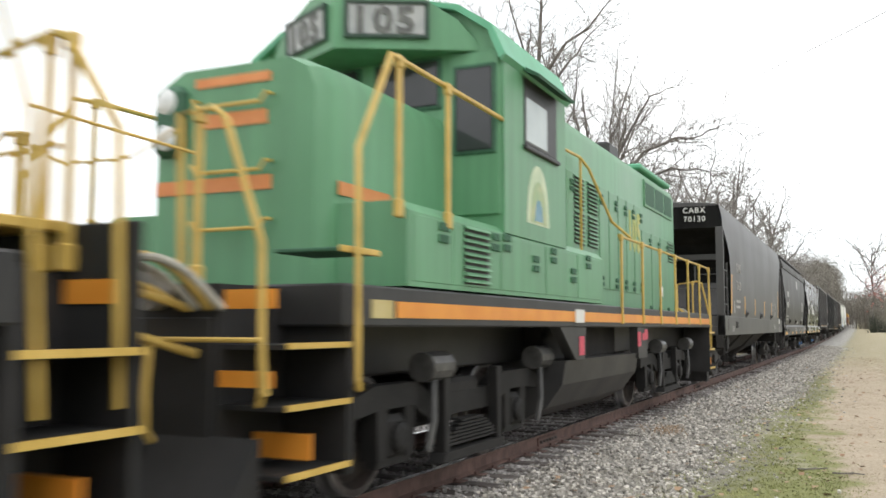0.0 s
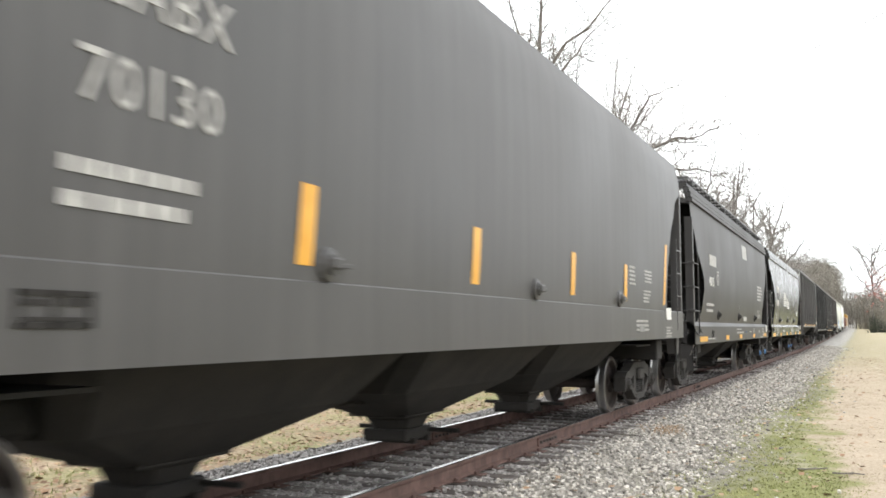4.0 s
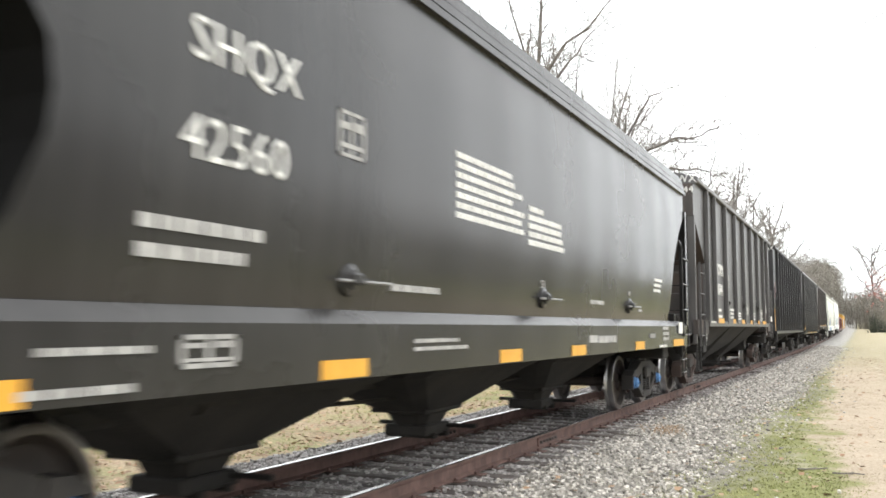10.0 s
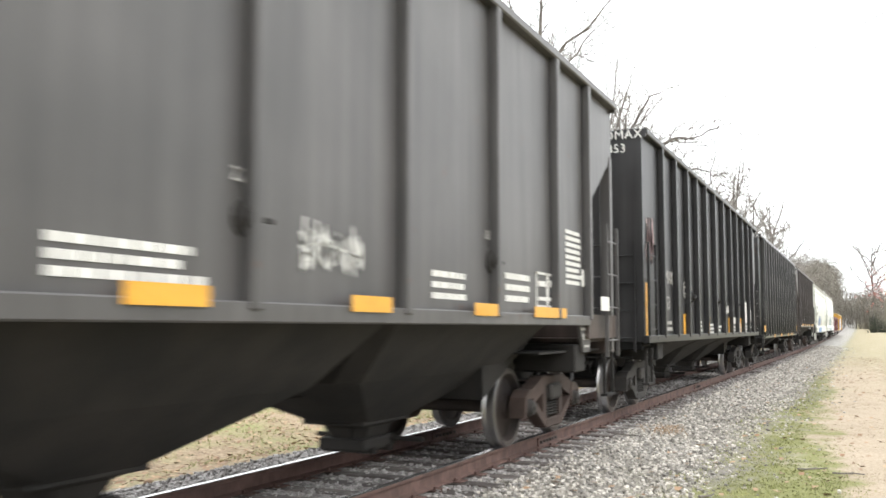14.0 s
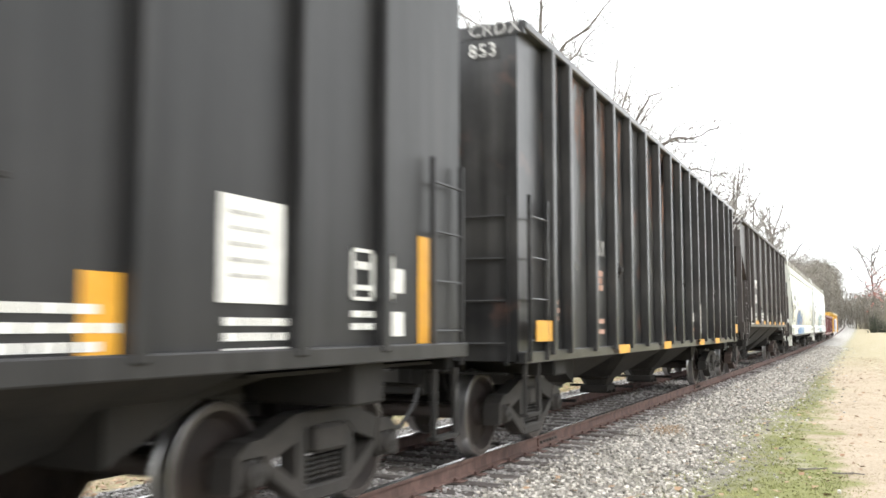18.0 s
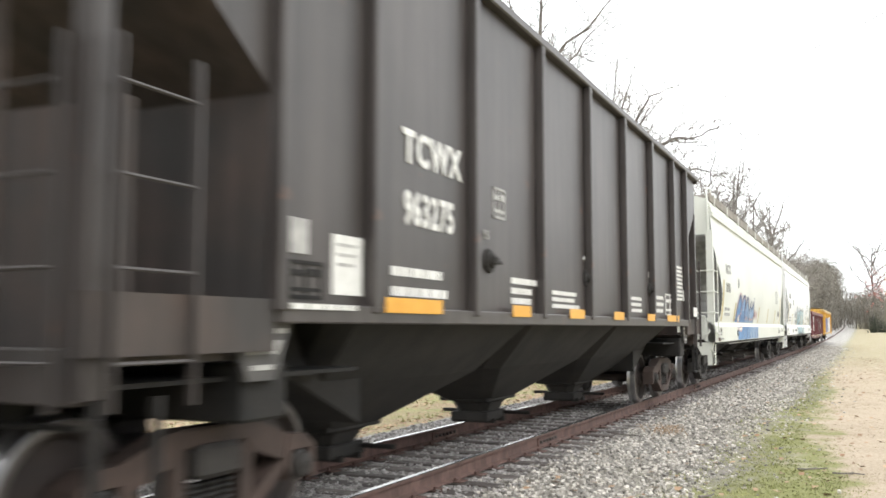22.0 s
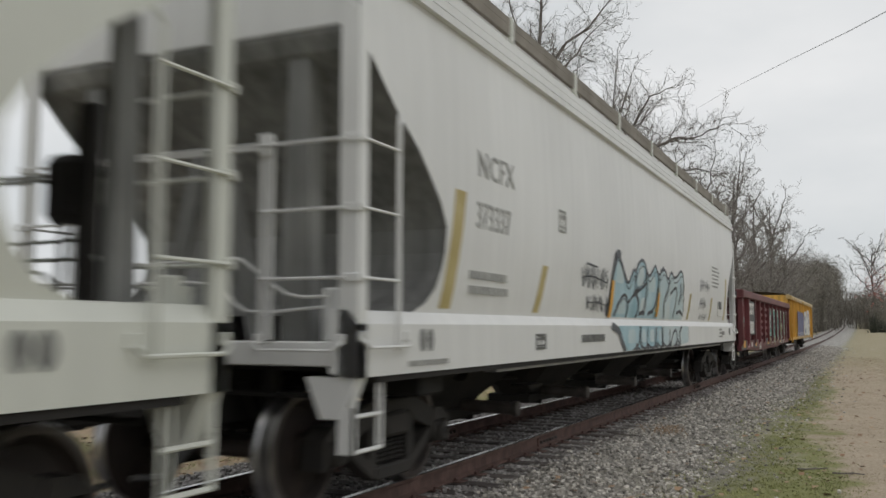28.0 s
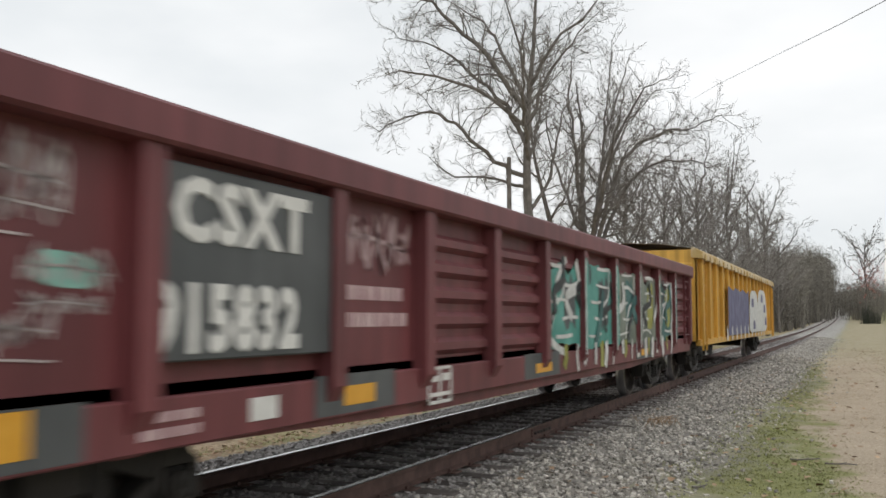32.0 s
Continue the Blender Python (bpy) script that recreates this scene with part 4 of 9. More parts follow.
def covered_hopper(name, label, s, L, kind, body, trim, end_material, sill=(1.05, 1.5), side_top=3.92, caps=M_TRUCK, frame_mat=M_TRUCK, bays=3, ends=None, rear=None):
    car = thing(name, label, "hopper car", "cars of the train")
    TRAIN.append((car, s))
    if kind == "plain":        # smooth sides right up to the eaves, boxed end cap
        across = [(1.2, 1.57), (1.9, 1.60), (3.4, 1.60), (4.1, 1.57), (4.42, 1.50)]
        ends = [(1.6, 1.12), (2.9, 1.14), (3.2, 1.02), (3.5, 0.7), (3.8, 0.16), (3.84, 0.0), (4.5, 0.0)]
        levels = [1.66, 1.8, 2.4, 2.9, 3.05, 3.2, 3.35, 3.5, 3.65, 3.8, 3.84, 4.1, 4.3, 4.42]
        rear = [(1.66, 1.5), (2.0, 1.5), (2.34, 1.38), (2.73, 1.2), (3.11, 1.0), (3.39, 0.72), (3.68, 0.5), (3.8, 0.2), (3.84, 0.0), (4.5, 0.0)]
        sill = (1.2, 1.68)
    else:
        across = [(1.4, 1.50), (1.7, 1.555), (2.2, 1.598), (2.8, 1.605), (3.4, 1.585), (3.95, 1.55)]
        ends = ends or [(1.48, 0.95), (1.57, 1.17), (1.75, 1.34), (1.92, 1.44), (2.15, 1.55), (2.38, 1.58), (2.6, 1.54), (2.75, 1.44), (2.95, 1.22), (3.1, 0.98), (3.24, 0.62), (3.46, 0.36), (3.5, 0.12), (3.52, 0.04), (4.0, 0.04)]
        levels = [1.48, 1.58, 1.7, 1.85, 2.0, 2.2, 2.4, 2.6, 2.75, 2.95, 3.1, 3.24, 3.35, 3.46, 3.5, 3.52, 3.7, 3.92]
    shell(car, L, levels, across, ends, body, end_material, 0.10 if kind == "plain" else 0.45, rear=rear, deep=0.0 if kind in ("plain", "walk") else 0.45)
    # side sills
    z0, z1 = sill
    for w in (1, -1):
        bm = bmesh.new()
        prism(bm, [(w * 1.60, z0), (w * 1.60, z1 - 0.09), (w * 1.53, z1), (w * 1.38, z1 + 0.01), (w * 1.38, z0 + 0.03), (w * 1.5, z0)] if kind != "plain" else
              [(w * 1.60, z0), (w * 1.60, z1 - 0.02), (w * 1.58, z1), (w * 1.40, z1), (w * 1.40, z0)], "y", 0.0, L)
        part("side_sill", bm, trim, car)
        if kind == "walk":
            bm = bmesh.new()
            box(bm, *sorted((w * 1.50, w * 1.585)), 0.3, L - 0.3, z0 - 0.045, z0)
            part("sill_lip", bm, M_UNDER, car)
            bm = bmesh.new()
            box(bm, *sorted((w * 1.44, w * 1.56)), 2.6, L - 2.6, z0 - 0.075, z0 - 0.05)
            part("sill_angle", bm, M_STEEL, car)
    # stepped eaves and roof walk
    if kind != "plain":
        for w in (1, -1):
            for za, zb, xa in ((3.90, 4.0, 1.585), (4.0, 4.11, 1.56), (4.11, 4.22, 1.53), (4.22, 4.30, 1.48)):
                bm = bmesh.new()
                prism(bm, [(w * (xa - 0.1), za - 0.02), (w * (xa - 0.03), za - 0.02), (w * (xa - 0.03), za + 0.015), (w * (xa + 0.02), za + 0.02), (w * (xa + 0.02), zb - 0.012), (w * (xa - 0.1), zb)], "y", 0.04, L - 0.04)
                part("eaves_moulding", bm, trim, car)
        if kind == "step":
            running_board(car, L, 4.42, 1.12, 1.50, M_CAR_GREY)
        elif kind == "walk":
            running_board(car, L, 4.40, 1.16, 1.52, M_WALK)
            bm = bmesh.new()
            box(bm, 1.50, 1.53, 0.25, L - 0.25, 4.30, 4.48)
            part("walk_edge", bm, M_WALK, car)
            for i in range(9):
                bm = bmesh.new()
                y = 0.9 + i * (L - 1.8) / 8
                box(bm, 1.49, 1.545, y - 0.04, y + 0.04, 4.20, 4.49)
                part("walk_bracket", bm, M_CAR_WHITE, car)
        else:
            running_board(car, L, 4.50, -0.35, 0.35, end_material)
    else:
        running_board(car, L, 4.56, -0.35, 0.35, trim)
    if kind in ("smooth", "walk"):
        low = 3.6 if kind == "smooth" else 3.5
        for y in (0.055, L - 0.055):
            bm = bmesh.new()
            prism(bm, [(-1.54, low), (1.54, low), (1.54, 4.0), (1.47, 4.32), (0.9, 4.5), (-0.9, 4.5), (-1.47, 4.32), (-1.54, 4.0)], "y", y - 0.012, y + 0.012)
            part("end_bulkhead", bm, end_material if kind == "smooth" else body, car)
    # hatches
    for i in range(4):
        y = L * (i + 0.5) / 4
        bm = bmesh.new()
        box(bm, -0.4, 0.4, y - 1.4, y + 1.4, 4.4, 4.52, 0.03)
        part("roof_hatch", bm, trim, car)
    # end cages: corner posts, ladders, platform
    for at, w in ((0.0, 1), (L, -1)):
        if kind != "plain":
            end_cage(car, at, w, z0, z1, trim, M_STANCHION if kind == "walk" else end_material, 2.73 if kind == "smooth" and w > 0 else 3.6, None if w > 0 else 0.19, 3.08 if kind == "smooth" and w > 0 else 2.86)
            continue
        for x in (1.5, -1.5):
            bm = bmesh.new()
            box(bm, x - 0.09, x + 0.09, *sorted((at, at + w * 0.10)), z0, 3.86, 0.01)
            part("corner_post", bm, trim, car)
            sx = 1 if x > 0 else -1
            top = 3.0
            ladder(car, sx * 1.585, at + w * 0.05 if w > 0 else at - 0.55, 0.5, "y", z1 - 0.35, top, 4, trim, 0.022, near=w < 0, far=w > 0)
            ladder(car, 0.9 if x > 0 else -1.45, at + w * 0.04, 0.55, "x", z0 + 0.05, top - 0.1, 4, trim, 0.022, near=x > 0, far=x < 0)
            # stirrup step
            bm = bmesh.new()
            tube(bm, [(sx * 1.55, at + w * 0.08, z0 + 0.02), (sx * 1.55, at + w * 0.08, 0.5), (sx * 1.55, at + w * 0.5, 0.5), (sx * 1.55, at + w * 0.5, z0 + 0.02)], 0.018, 6)
            box(bm, sx * 1.55 - 0.05, sx * 1.55 + 0.03, *sorted((at + w * 0.08, at + w * 0.5)), 0.77, 0.79)
            part("stirrup_step", bm, M_UNDER, car)
            # jacking pad
            bm = bmesh.new()
            prism(bm, [(at + w * 0.02, z0), (at + w * 0.42, z0), (at + w * 0.3, z0 - 0.3), (at + w * 0.16, z0 - 0.3)], "x", *sorted((sx * 1.36, sx * 1.53)))
            part("jacking_pad", bm, trim, car)
        bm = bmesh.new()
        box(bm, -1.5, 1.5, *sorted((at + w * 0.02, at + w * 0.12)), z0, z0 + 0.22, 0.01)
        box(bm, -1.38, 1.38, *sorted((at + w * 0.12, at + w * 1.5)), z0 + 0.16, z0 + 0.2)
        box(bm, -1.5, 1.5, *sorted((at + w * 0.025, at + w * 0.1)), z0 + 0.22, z1 - 0.01, 0.01)
        part("end_platform", bm, trim, car)
        bm = bmesh.new()
        grid_surface(bm, [[(q, at + w * d, z) for q in (-1.4, -0.5, 0.5, 1.4)] for d, z in ((0.95, 2.52), (0.6, 2.1), (0.28, 1.70))])
        part("slope_sheet", bm, M_CAR_GREY, car)
        bm = bmesh.new()
        box(bm, -1.45, 1.45, *sorted((at + w * 0.72, at + w * 0.82)), 3.1, 3.24, 0.01)
        part("cross_beam", bm, M_CAR_GREY, car)
        # slanted braces and piping of the end
        for x in (-0.7, 0.7):
            bm = bmesh.new()
            box(bm, x - 0.045, x + 0.045, *sorted((at + w * 0.14, at + w * 0.22)), z0 + 0.2, 2.6)
            part("end_post", bm, end_material, car)
        bm = bmesh.new()
        tube(bm, [(-1.4, at + w * 0.06, 2.35), (1.42, at + w * 0.06, 2.35)], 0.02, 6)
        tube(bm, [(-1.4, at + w * 0.06, 1.62), (1.42, at + w * 0.06, 1.62)], 0.02, 6)
        tube(bm, [(0.9, at + w * 0.25, 1.75), (0.5, at + w * 0.3, 1.9), (0.2, at + w * 0.3, 1.55), (-0.4, at + w * 0.3, 1.5)], 0.022, 6)
        part("grab_bar", bm, trim, car)
        bm = bmesh.new()
        box(bm, 0.2, 0.75, at + w * 0.35 - 0.15, at + w * 0.35 + 0.15, z0 + 0.25, z0 + 0.55, 0.03)
        part("brake_valve", bm, end_material, car)
    # hand brake wheel on the trailing end
    if kind == "plain":
        brake_wheel(car, -0.75, L - 0.02, 2.35, 0.28, 8, trim)
    if kind != "plain":
        bm = bmesh.new()
        tube(bm, [(-1.1, L - 0.75, 1.85), (0.5, L - 0.75, 1.85)], 0.2, 12)
        part("air_reservoir", bm, end_material, car)
    # rod along the bays
    bm = bmesh.new()
    tube(bm, [(0.15, 2.6, 0.78), (0.2, L / 2, 0.62), (0.15, L - 2.6, 0.74)], 0.022, 6)
    part("brake_rod", bm, M_UNDER, car)
    underframe(car, L)
    span = {"plain": 3.78, "step": 4.05, "smooth": 3.9, "walk": 3.62}[kind]
    for i in range(bays):
        mid = L / 2 + (i - (bays - 1) / 2) * span
        if kind == "walk":
            hopper_bay(car, mid, span / 2 - 0.2, 0.9, z0 + 0.1, 0.42, M_UNDER, 1.3, 0.26, 1.0, 0.8, 0.22)
        else:
            hopper_bay(car, mid, span / 2 - 0.06, 0.27, z0 + 0.1, 0.29, M_UNDER, 1.3, 0.2, 0.78 if kind == "plain" else 0.9, 0.8, 0.3)
    air_brake(car, 2.5)
    for y in (1.45, L - 1.45):
        truck(car, y, frame_mat, caps)

    def surf(z):
        return sweep(across, z) if z > z1 else 1.602
    return car, surf


# ---- ribbed hoppers ----
def ribbed_hopper(name, label, s, L, body, inner, ribs, rib_w, rib_d, zlow, ztop, cut=1.4, caps=M_TRUCK, frame_mat=M_TRUCK, bays=3):
    """A hopper with upright ribs. cut: how far the side sheet stands back from the end below its slant; 0 for square ends."""
    car = thing(name, label, "hopper car", "cars of the train")
    TRAIN.append((car, s))
    x = 1.60 - rib_d
    across = [(0, x), (5, x)]
    ends = [(0, cut), (2.78, cut), (3.7, 0.08), (3.72, 0.0), (5, 0.0)] if cut else [(0, 0), (5, 0)]
    levels = [zlow, 2.0, 2.78, 3.25, 3.7, 3.72, ztop - 0.05] if cut else [zlow, 2.5, ztop - 0.05]
    # body is open on top: sides, ends and a heap-free floor
    rows = [(z, x, sweep(ends, z)) for z in levels]
    for w in (1, -1):
        bm = bmesh.new()
        for q in (w * x, w * (x - 0.03)):
            grid_surface(bm, [[(q, e + (L - 2 * e) * k / 12, z) for k in range(13)] for z, _, e in rows])
        part("side_sheet", bm, body, car)
        bm = bmesh.new()
        box(bm, w * (x + 0.02) - 0.08, w * (x + 0.02) + 0.08, 0.0, L, ztop - 0.1, ztop, 0.015)
        part("top_chord", bm, body, car)
        bm = bmesh.new()
        box(bm, w * (x + 0.02) - 0.06, w * (x + 0.02) + 0.06, cut, L - cut, zlow - 0.02, zlow + 0.10, 0.01)
        part("side_sill", bm, body, car)
    for at, w in ((0.0, 1), (L, -1)):
        bm = bmesh.new()
        grid_surface(bm, [[(q * x, at + w * e, z) for q in (-1, -0.5, 0, 0.5, 1)] for z, _, e in rows])
        part("end_sheet", bm, inner if cut else body, car)
        bm = bmesh.new()
        prism(bm, [(-x - 0.08, ztop - 0.14), (x + 0.08, ztop - 0.14), (x + 0.08, ztop), (0.75, ztop + (0.22 if cut or bays == 4 else 0.0)), (-0.75, ztop + (0.22 if cut or bays == 4 else 0.0)), (-x - 0.08, ztop)], "y", *sorted((at - w * 0.01, at + w * 0.05)))
        part("end_cap", bm, body, car)
        bm = bmesh.new()
        grid_surface(bm, [[(q * x, at + w * a, z) for q in (-1, 0, 1)] for a, z in ((0.03, ztop - 0.1), (3.4, 1.5))])
        part("slope_sheet", bm, inner, car)
    # ribs
    def rib():
        bm = bmesh.new()
        box(bm, 0, rib_d, -rib_w / 2, rib_w / 2, zlow + 0.05, ztop - 0.09, 0.012)
        return finish("rib", bm, body)
    me = kept(("rib", rib_w, rib_d, zlow, ztop, body.name), rib)
    for y in ribs:
        for w in (1, -1):
            part("rib", me, None, car).matrix_basis = pose(w * x, y, 0, 0, 0, 0 if w > 0 else 180)
    # ends
    z0 = 1.05
    for at, w in ((0.0, 1), (L, -1)):
        bm = bmesh.new()
        box(bm, -1.45, 1.45, *sorted((at + w * 0.02, at + w * 0.16)), z0 - 0.02, z0 + 0.24, 0.01)
        box(bm, -1.4, 1.4, *sorted((at + w * 0.16, at + w * max(cut, 0.3))), z0 + 0.15, z0 + 0.2)
        part("end_platform", bm, inner, car)
        for sx in (1, -1):
            if cut:
                bm = bmesh.new()
                box(bm, sx * 1.44 - 0.075, sx * 1.44 + 0.075, *sorted((at + w * 0.02, at + w * 0.14)), z0, 3.75, 0.01)
                part("corner_post", bm, body, car)
                bm = bmesh.new()
                box(bm, sx * 1.5 - 0.05, sx * 1.5 + 0.05, *sorted((at, at + w * cut)), z0 + 0.2, 1.55)
                part("end_sill", bm, inner, car)
            ladder(car, sx * (1.585 if cut else 1.56), at + w * 0.1 if w > 0 else at - 0.65, 0.55, "y", 1.0 if cut else zlow, 2.75, 4, body, 0.022)
            ladder(car, 0.85 if sx > 0 else -1.35, at - w * 0.02, 0.5, "x", 1.0, 2.75, 4, body, 0.022, near=True, far=True)
            bm = bmesh.new()
            for yy in (0.1, 0.5):
                box(bm, sx * 1.5 - 0.02, sx * 1.5 + 0.02, at + w * yy - 0.02, at + w * yy + 0.02, 0.5, 1.05)
            box(bm, sx * 1.5 - 0.05, sx * 1.5 + 0.04, *sorted((at + w * 0.08, at + w * 0.52)), 0.48, 0.51)
            part("stirrup_step", bm, M_UNDER, car)
        if cut:
            for q in (-0.5, 0.5):
                bm = bmesh.new()
                box(bm, q - 0.06, q + 0.06, *sorted((at + w * 0.2, at + w * 0.32)), z0 + 0.2, 3.6)
                part("end_post", bm, inner, car)
            bm = bmesh.new()
            box(bm, -1.2, 1.2, *sorted((at + w * 0.55, at + w * 0.6)), z0 + 0.2, 2.6)
            part("end_panel", bm, inner, car)
    brake_wheel(car, 0.93, L + 0.03, 2.11, 0.23, 6, M_UNDER)
    bm = bmesh.new()
    box(bm, 0.74, 1.14, L - 0.2, L + 0.0, 1.72, 2.2, 0.04)
    tube(bm, smooth_line([(0.6, L - 0.1, 2.4), (0.75, L - 0.02, 2.45), (0.98, L - 0.05, 2.3), (0.8, L - 0.1, 1.9), (0.85, L - 0.1, 1.2)], 3), 0.018, 5)
    part("brake_housing", bm, M_UNDER, car)
    underframe(car, L)
    # bays
    span = 3.76
    for i in range(bays):
        mid = L / 2 + (i - (bays - 1) / 2) * span
        hopper_bay(car, mid, span / 2 + 0.02, 0.27, zlow, 0.29, M_UNDER, 1.40, 0.2, 0.93, 0.9, 0.24)
    # the outermost slopes run up over the trucks
    for at, w in ((0.0, 1), (L, -1)):
        bm = bmesh.new()
        a = at + w * (L / 2 - 1.5 * span + 0.4)
        prism(bm, [(a + w * 0.5, 0.62), (a + w * 0.5, zlow + 0.3), (a - w * 1.5, zlow + 0.3), (a - w * 1.4, zlow - 0.05), (a - w * 0.3, 0.95)], "x", -0.95, 0.95)
        part("slope_underside", bm, M_UNDER, car)
    air_brake(car, L - 3.6)
    for y in (1.45, L - 1.45):
        truck(car, y, frame_mat, caps)
    return car

# ---- paint and stencils on curved sides ----
def blob(car, cols, material, surf, d=0.004, rows=7, name="paint_fill"):
    """A sprayed patch: columns of (y, low, high) laid on the side."""
    bm = bmesh.new()
    grid_surface(bm, [[(surf(a + (b - a) * i / rows) + d, y, a + (b - a) * i / rows) for i in range(rows + 1)] for y, a, b in cols])
    part(name, bm, material, car)


def stroke(bm, pts, w, surf, d=0.008):
    """A sprayed line along (y, z) points."""
    n = len(pts)
    L_, R_ = [], []
    for i, (y, z) in enumerate(pts):
        a, b = pts[max(i - 1, 0)], pts[min(i + 1, n - 1)]
        dy, dz = b[0] - a[0], b[1] - a[1]
        m = math.hypot(dy, dz) or 1.0
        oy, oz = -dz / m * w / 2, dy / m * w / 2
        L_.append((surf(z + oz) + d, y + oy, z + oz))
        R_.append((surf(z - oz) + d, y - oy, z - oz))
    grid_surface(bm, [L_, R_])


def smooth_line(pts, k=5):
    """Catmull-Rom points through the given ones."""
    out = []
    p = [pts[0]] + list(pts) + [pts[-1]]
    for i in range(1, len(p) - 2):
        for j in range(k):
            t = j / k
            out.append(tuple(0.5 * (2 * b + (c - a) * t + (2 * a - 5 * b + 4 * c - d) * t * t + (3 * b - a - 3 * c + d) * t ** 3)
                             for a, b, c, d in zip(p[i - 1], p[i], p[i + 1], p[i + 2])))
    return out + [pts[-1]]


def line(car, pts, w, material, surf, d=0.009, name="spray_line"):
    bm = bmesh.new()
    stroke(bm, smooth_line(pts), w, surf, d)
    part(name, bm, material, car)


def scrawl(car, y, z, w, h, count, seed, material, surf, thick=0.03, d=0.008):
    """An illegible tag: a run of looping up-and-down strokes."""
    rnd = random.Random(seed)
    bm = bmesh.new()
    for i in range(count):
        a = y + w * i / count
        pts = []
        for j in range(rnd.randint(4, 6)):
            pts.append((a + w / count * rnd.uniform(-0.2, 1.3), z + h * (rnd.uniform(0, 0.3) if j % 2 else rnd.uniform(0.65, 1.0))))
        stroke(bm, smooth_line(pts, 4), thick, surf, d)
    stroke(bm, smooth_line([(y, z + h * 0.45), (y + w * 0.4, z + h * 0.55), (y + w, z + h * 0.4)], 4), thick, surf, d)
    part("graffiti_tag", bm, material, car)


def flat(x):
    return lambda z: x


def bubble(y0, y1, z0, z1, lean=0.0):
    """Columns of a swollen letter."""
    n, out = 8, []
    for i in range(n + 1):
        t = i / n
        k = math.sqrt(max(0.0, 1 - (2 * t - 1) ** 4))
        out.append((y0 + (y1 - y0) * t, z0 + (z1 - z0) * 0.06 * (1 - k), z0 + (z1 - z0) * (0.55 + 0.45 * k)))
    return out


M_BLUE_F = mat("blue_spray_fill", (0.085, 0.20, 0.42), (0.14, 0.30, 0.55), 2.5, 0.5)
M_PINK_L = mat("pink_spray_outline", (0.46, 0.30, 0.31), (0.6, 0.45, 0.45), 5.0, 0.6)
M_NAVY_L = mat("navy_spray_outline", (0.06, 0.08, 0.16), (0.10, 0.12, 0.22), 5.0, 0.6)
M_TEAL_F = mat("pale_teal_spray_fill", (0.30, 0.49, 0.56), (0.46, 0.62, 0.68), 2.0, 0.55)
M_SMOKE_L = mat("black_spray_outline", (0.075, 0.082, 0.095), (0.15, 0.158, 0.175), 5.0, 0.6)
M_SEA_F = mat("sea_green_spray_fill", (0.05, 0.24, 0.20), (0.11, 0.36, 0.31), 2.5, 0.55)
M_WHITE_L = mat("white_spray_outline", (0.5, 0.5, 0.48), (0.7, 0.7, 0.68), 7.0, 0.6)
M_OLIVE_F = mat("olive_spray_fill", (0.26, 0.26, 0.05), (0.36, 0.36, 0.10), 4.0, 0.6)
M_MURK_F = mat("murky_grey_green_spray_fill", (0.10, 0.13, 0.11), (0.24, 0.27, 0.22), 3.0, 0.6)
M_SEA_D = mat("deep_teal_spray_fill", (0.03, 0.10, 0.10), (0.06, 0.17, 0.16), 3.0, 0.6)
M_PURPLE_F = mat("purple_blue_spray_fill", (0.09, 0.085, 0.17), (0.15, 0.15, 0.26), 3.0, 0.6)
M_SIGN = mat("dark_grey_panel_paint", (0.07, 0.075, 0.078), (0.105, 0.11, 0.112), 1.5, 0.6, streak=0.15)
# gondola ends: a darker red than the sides
M_RED_END = mat("darker_red_end", (0.06, 0.022, 0.022), (0.11, 0.035, 0.035), 1.5, 0.7, 0.1, 8.0)
M_CREAM = mat("peeling_cream_eaves", (0.52, 0.36, 0.14), (0.62, 0.52, 0.36), 2.2, 0.7, 0.2, 14.0, lo=0.42, hi=0.55)


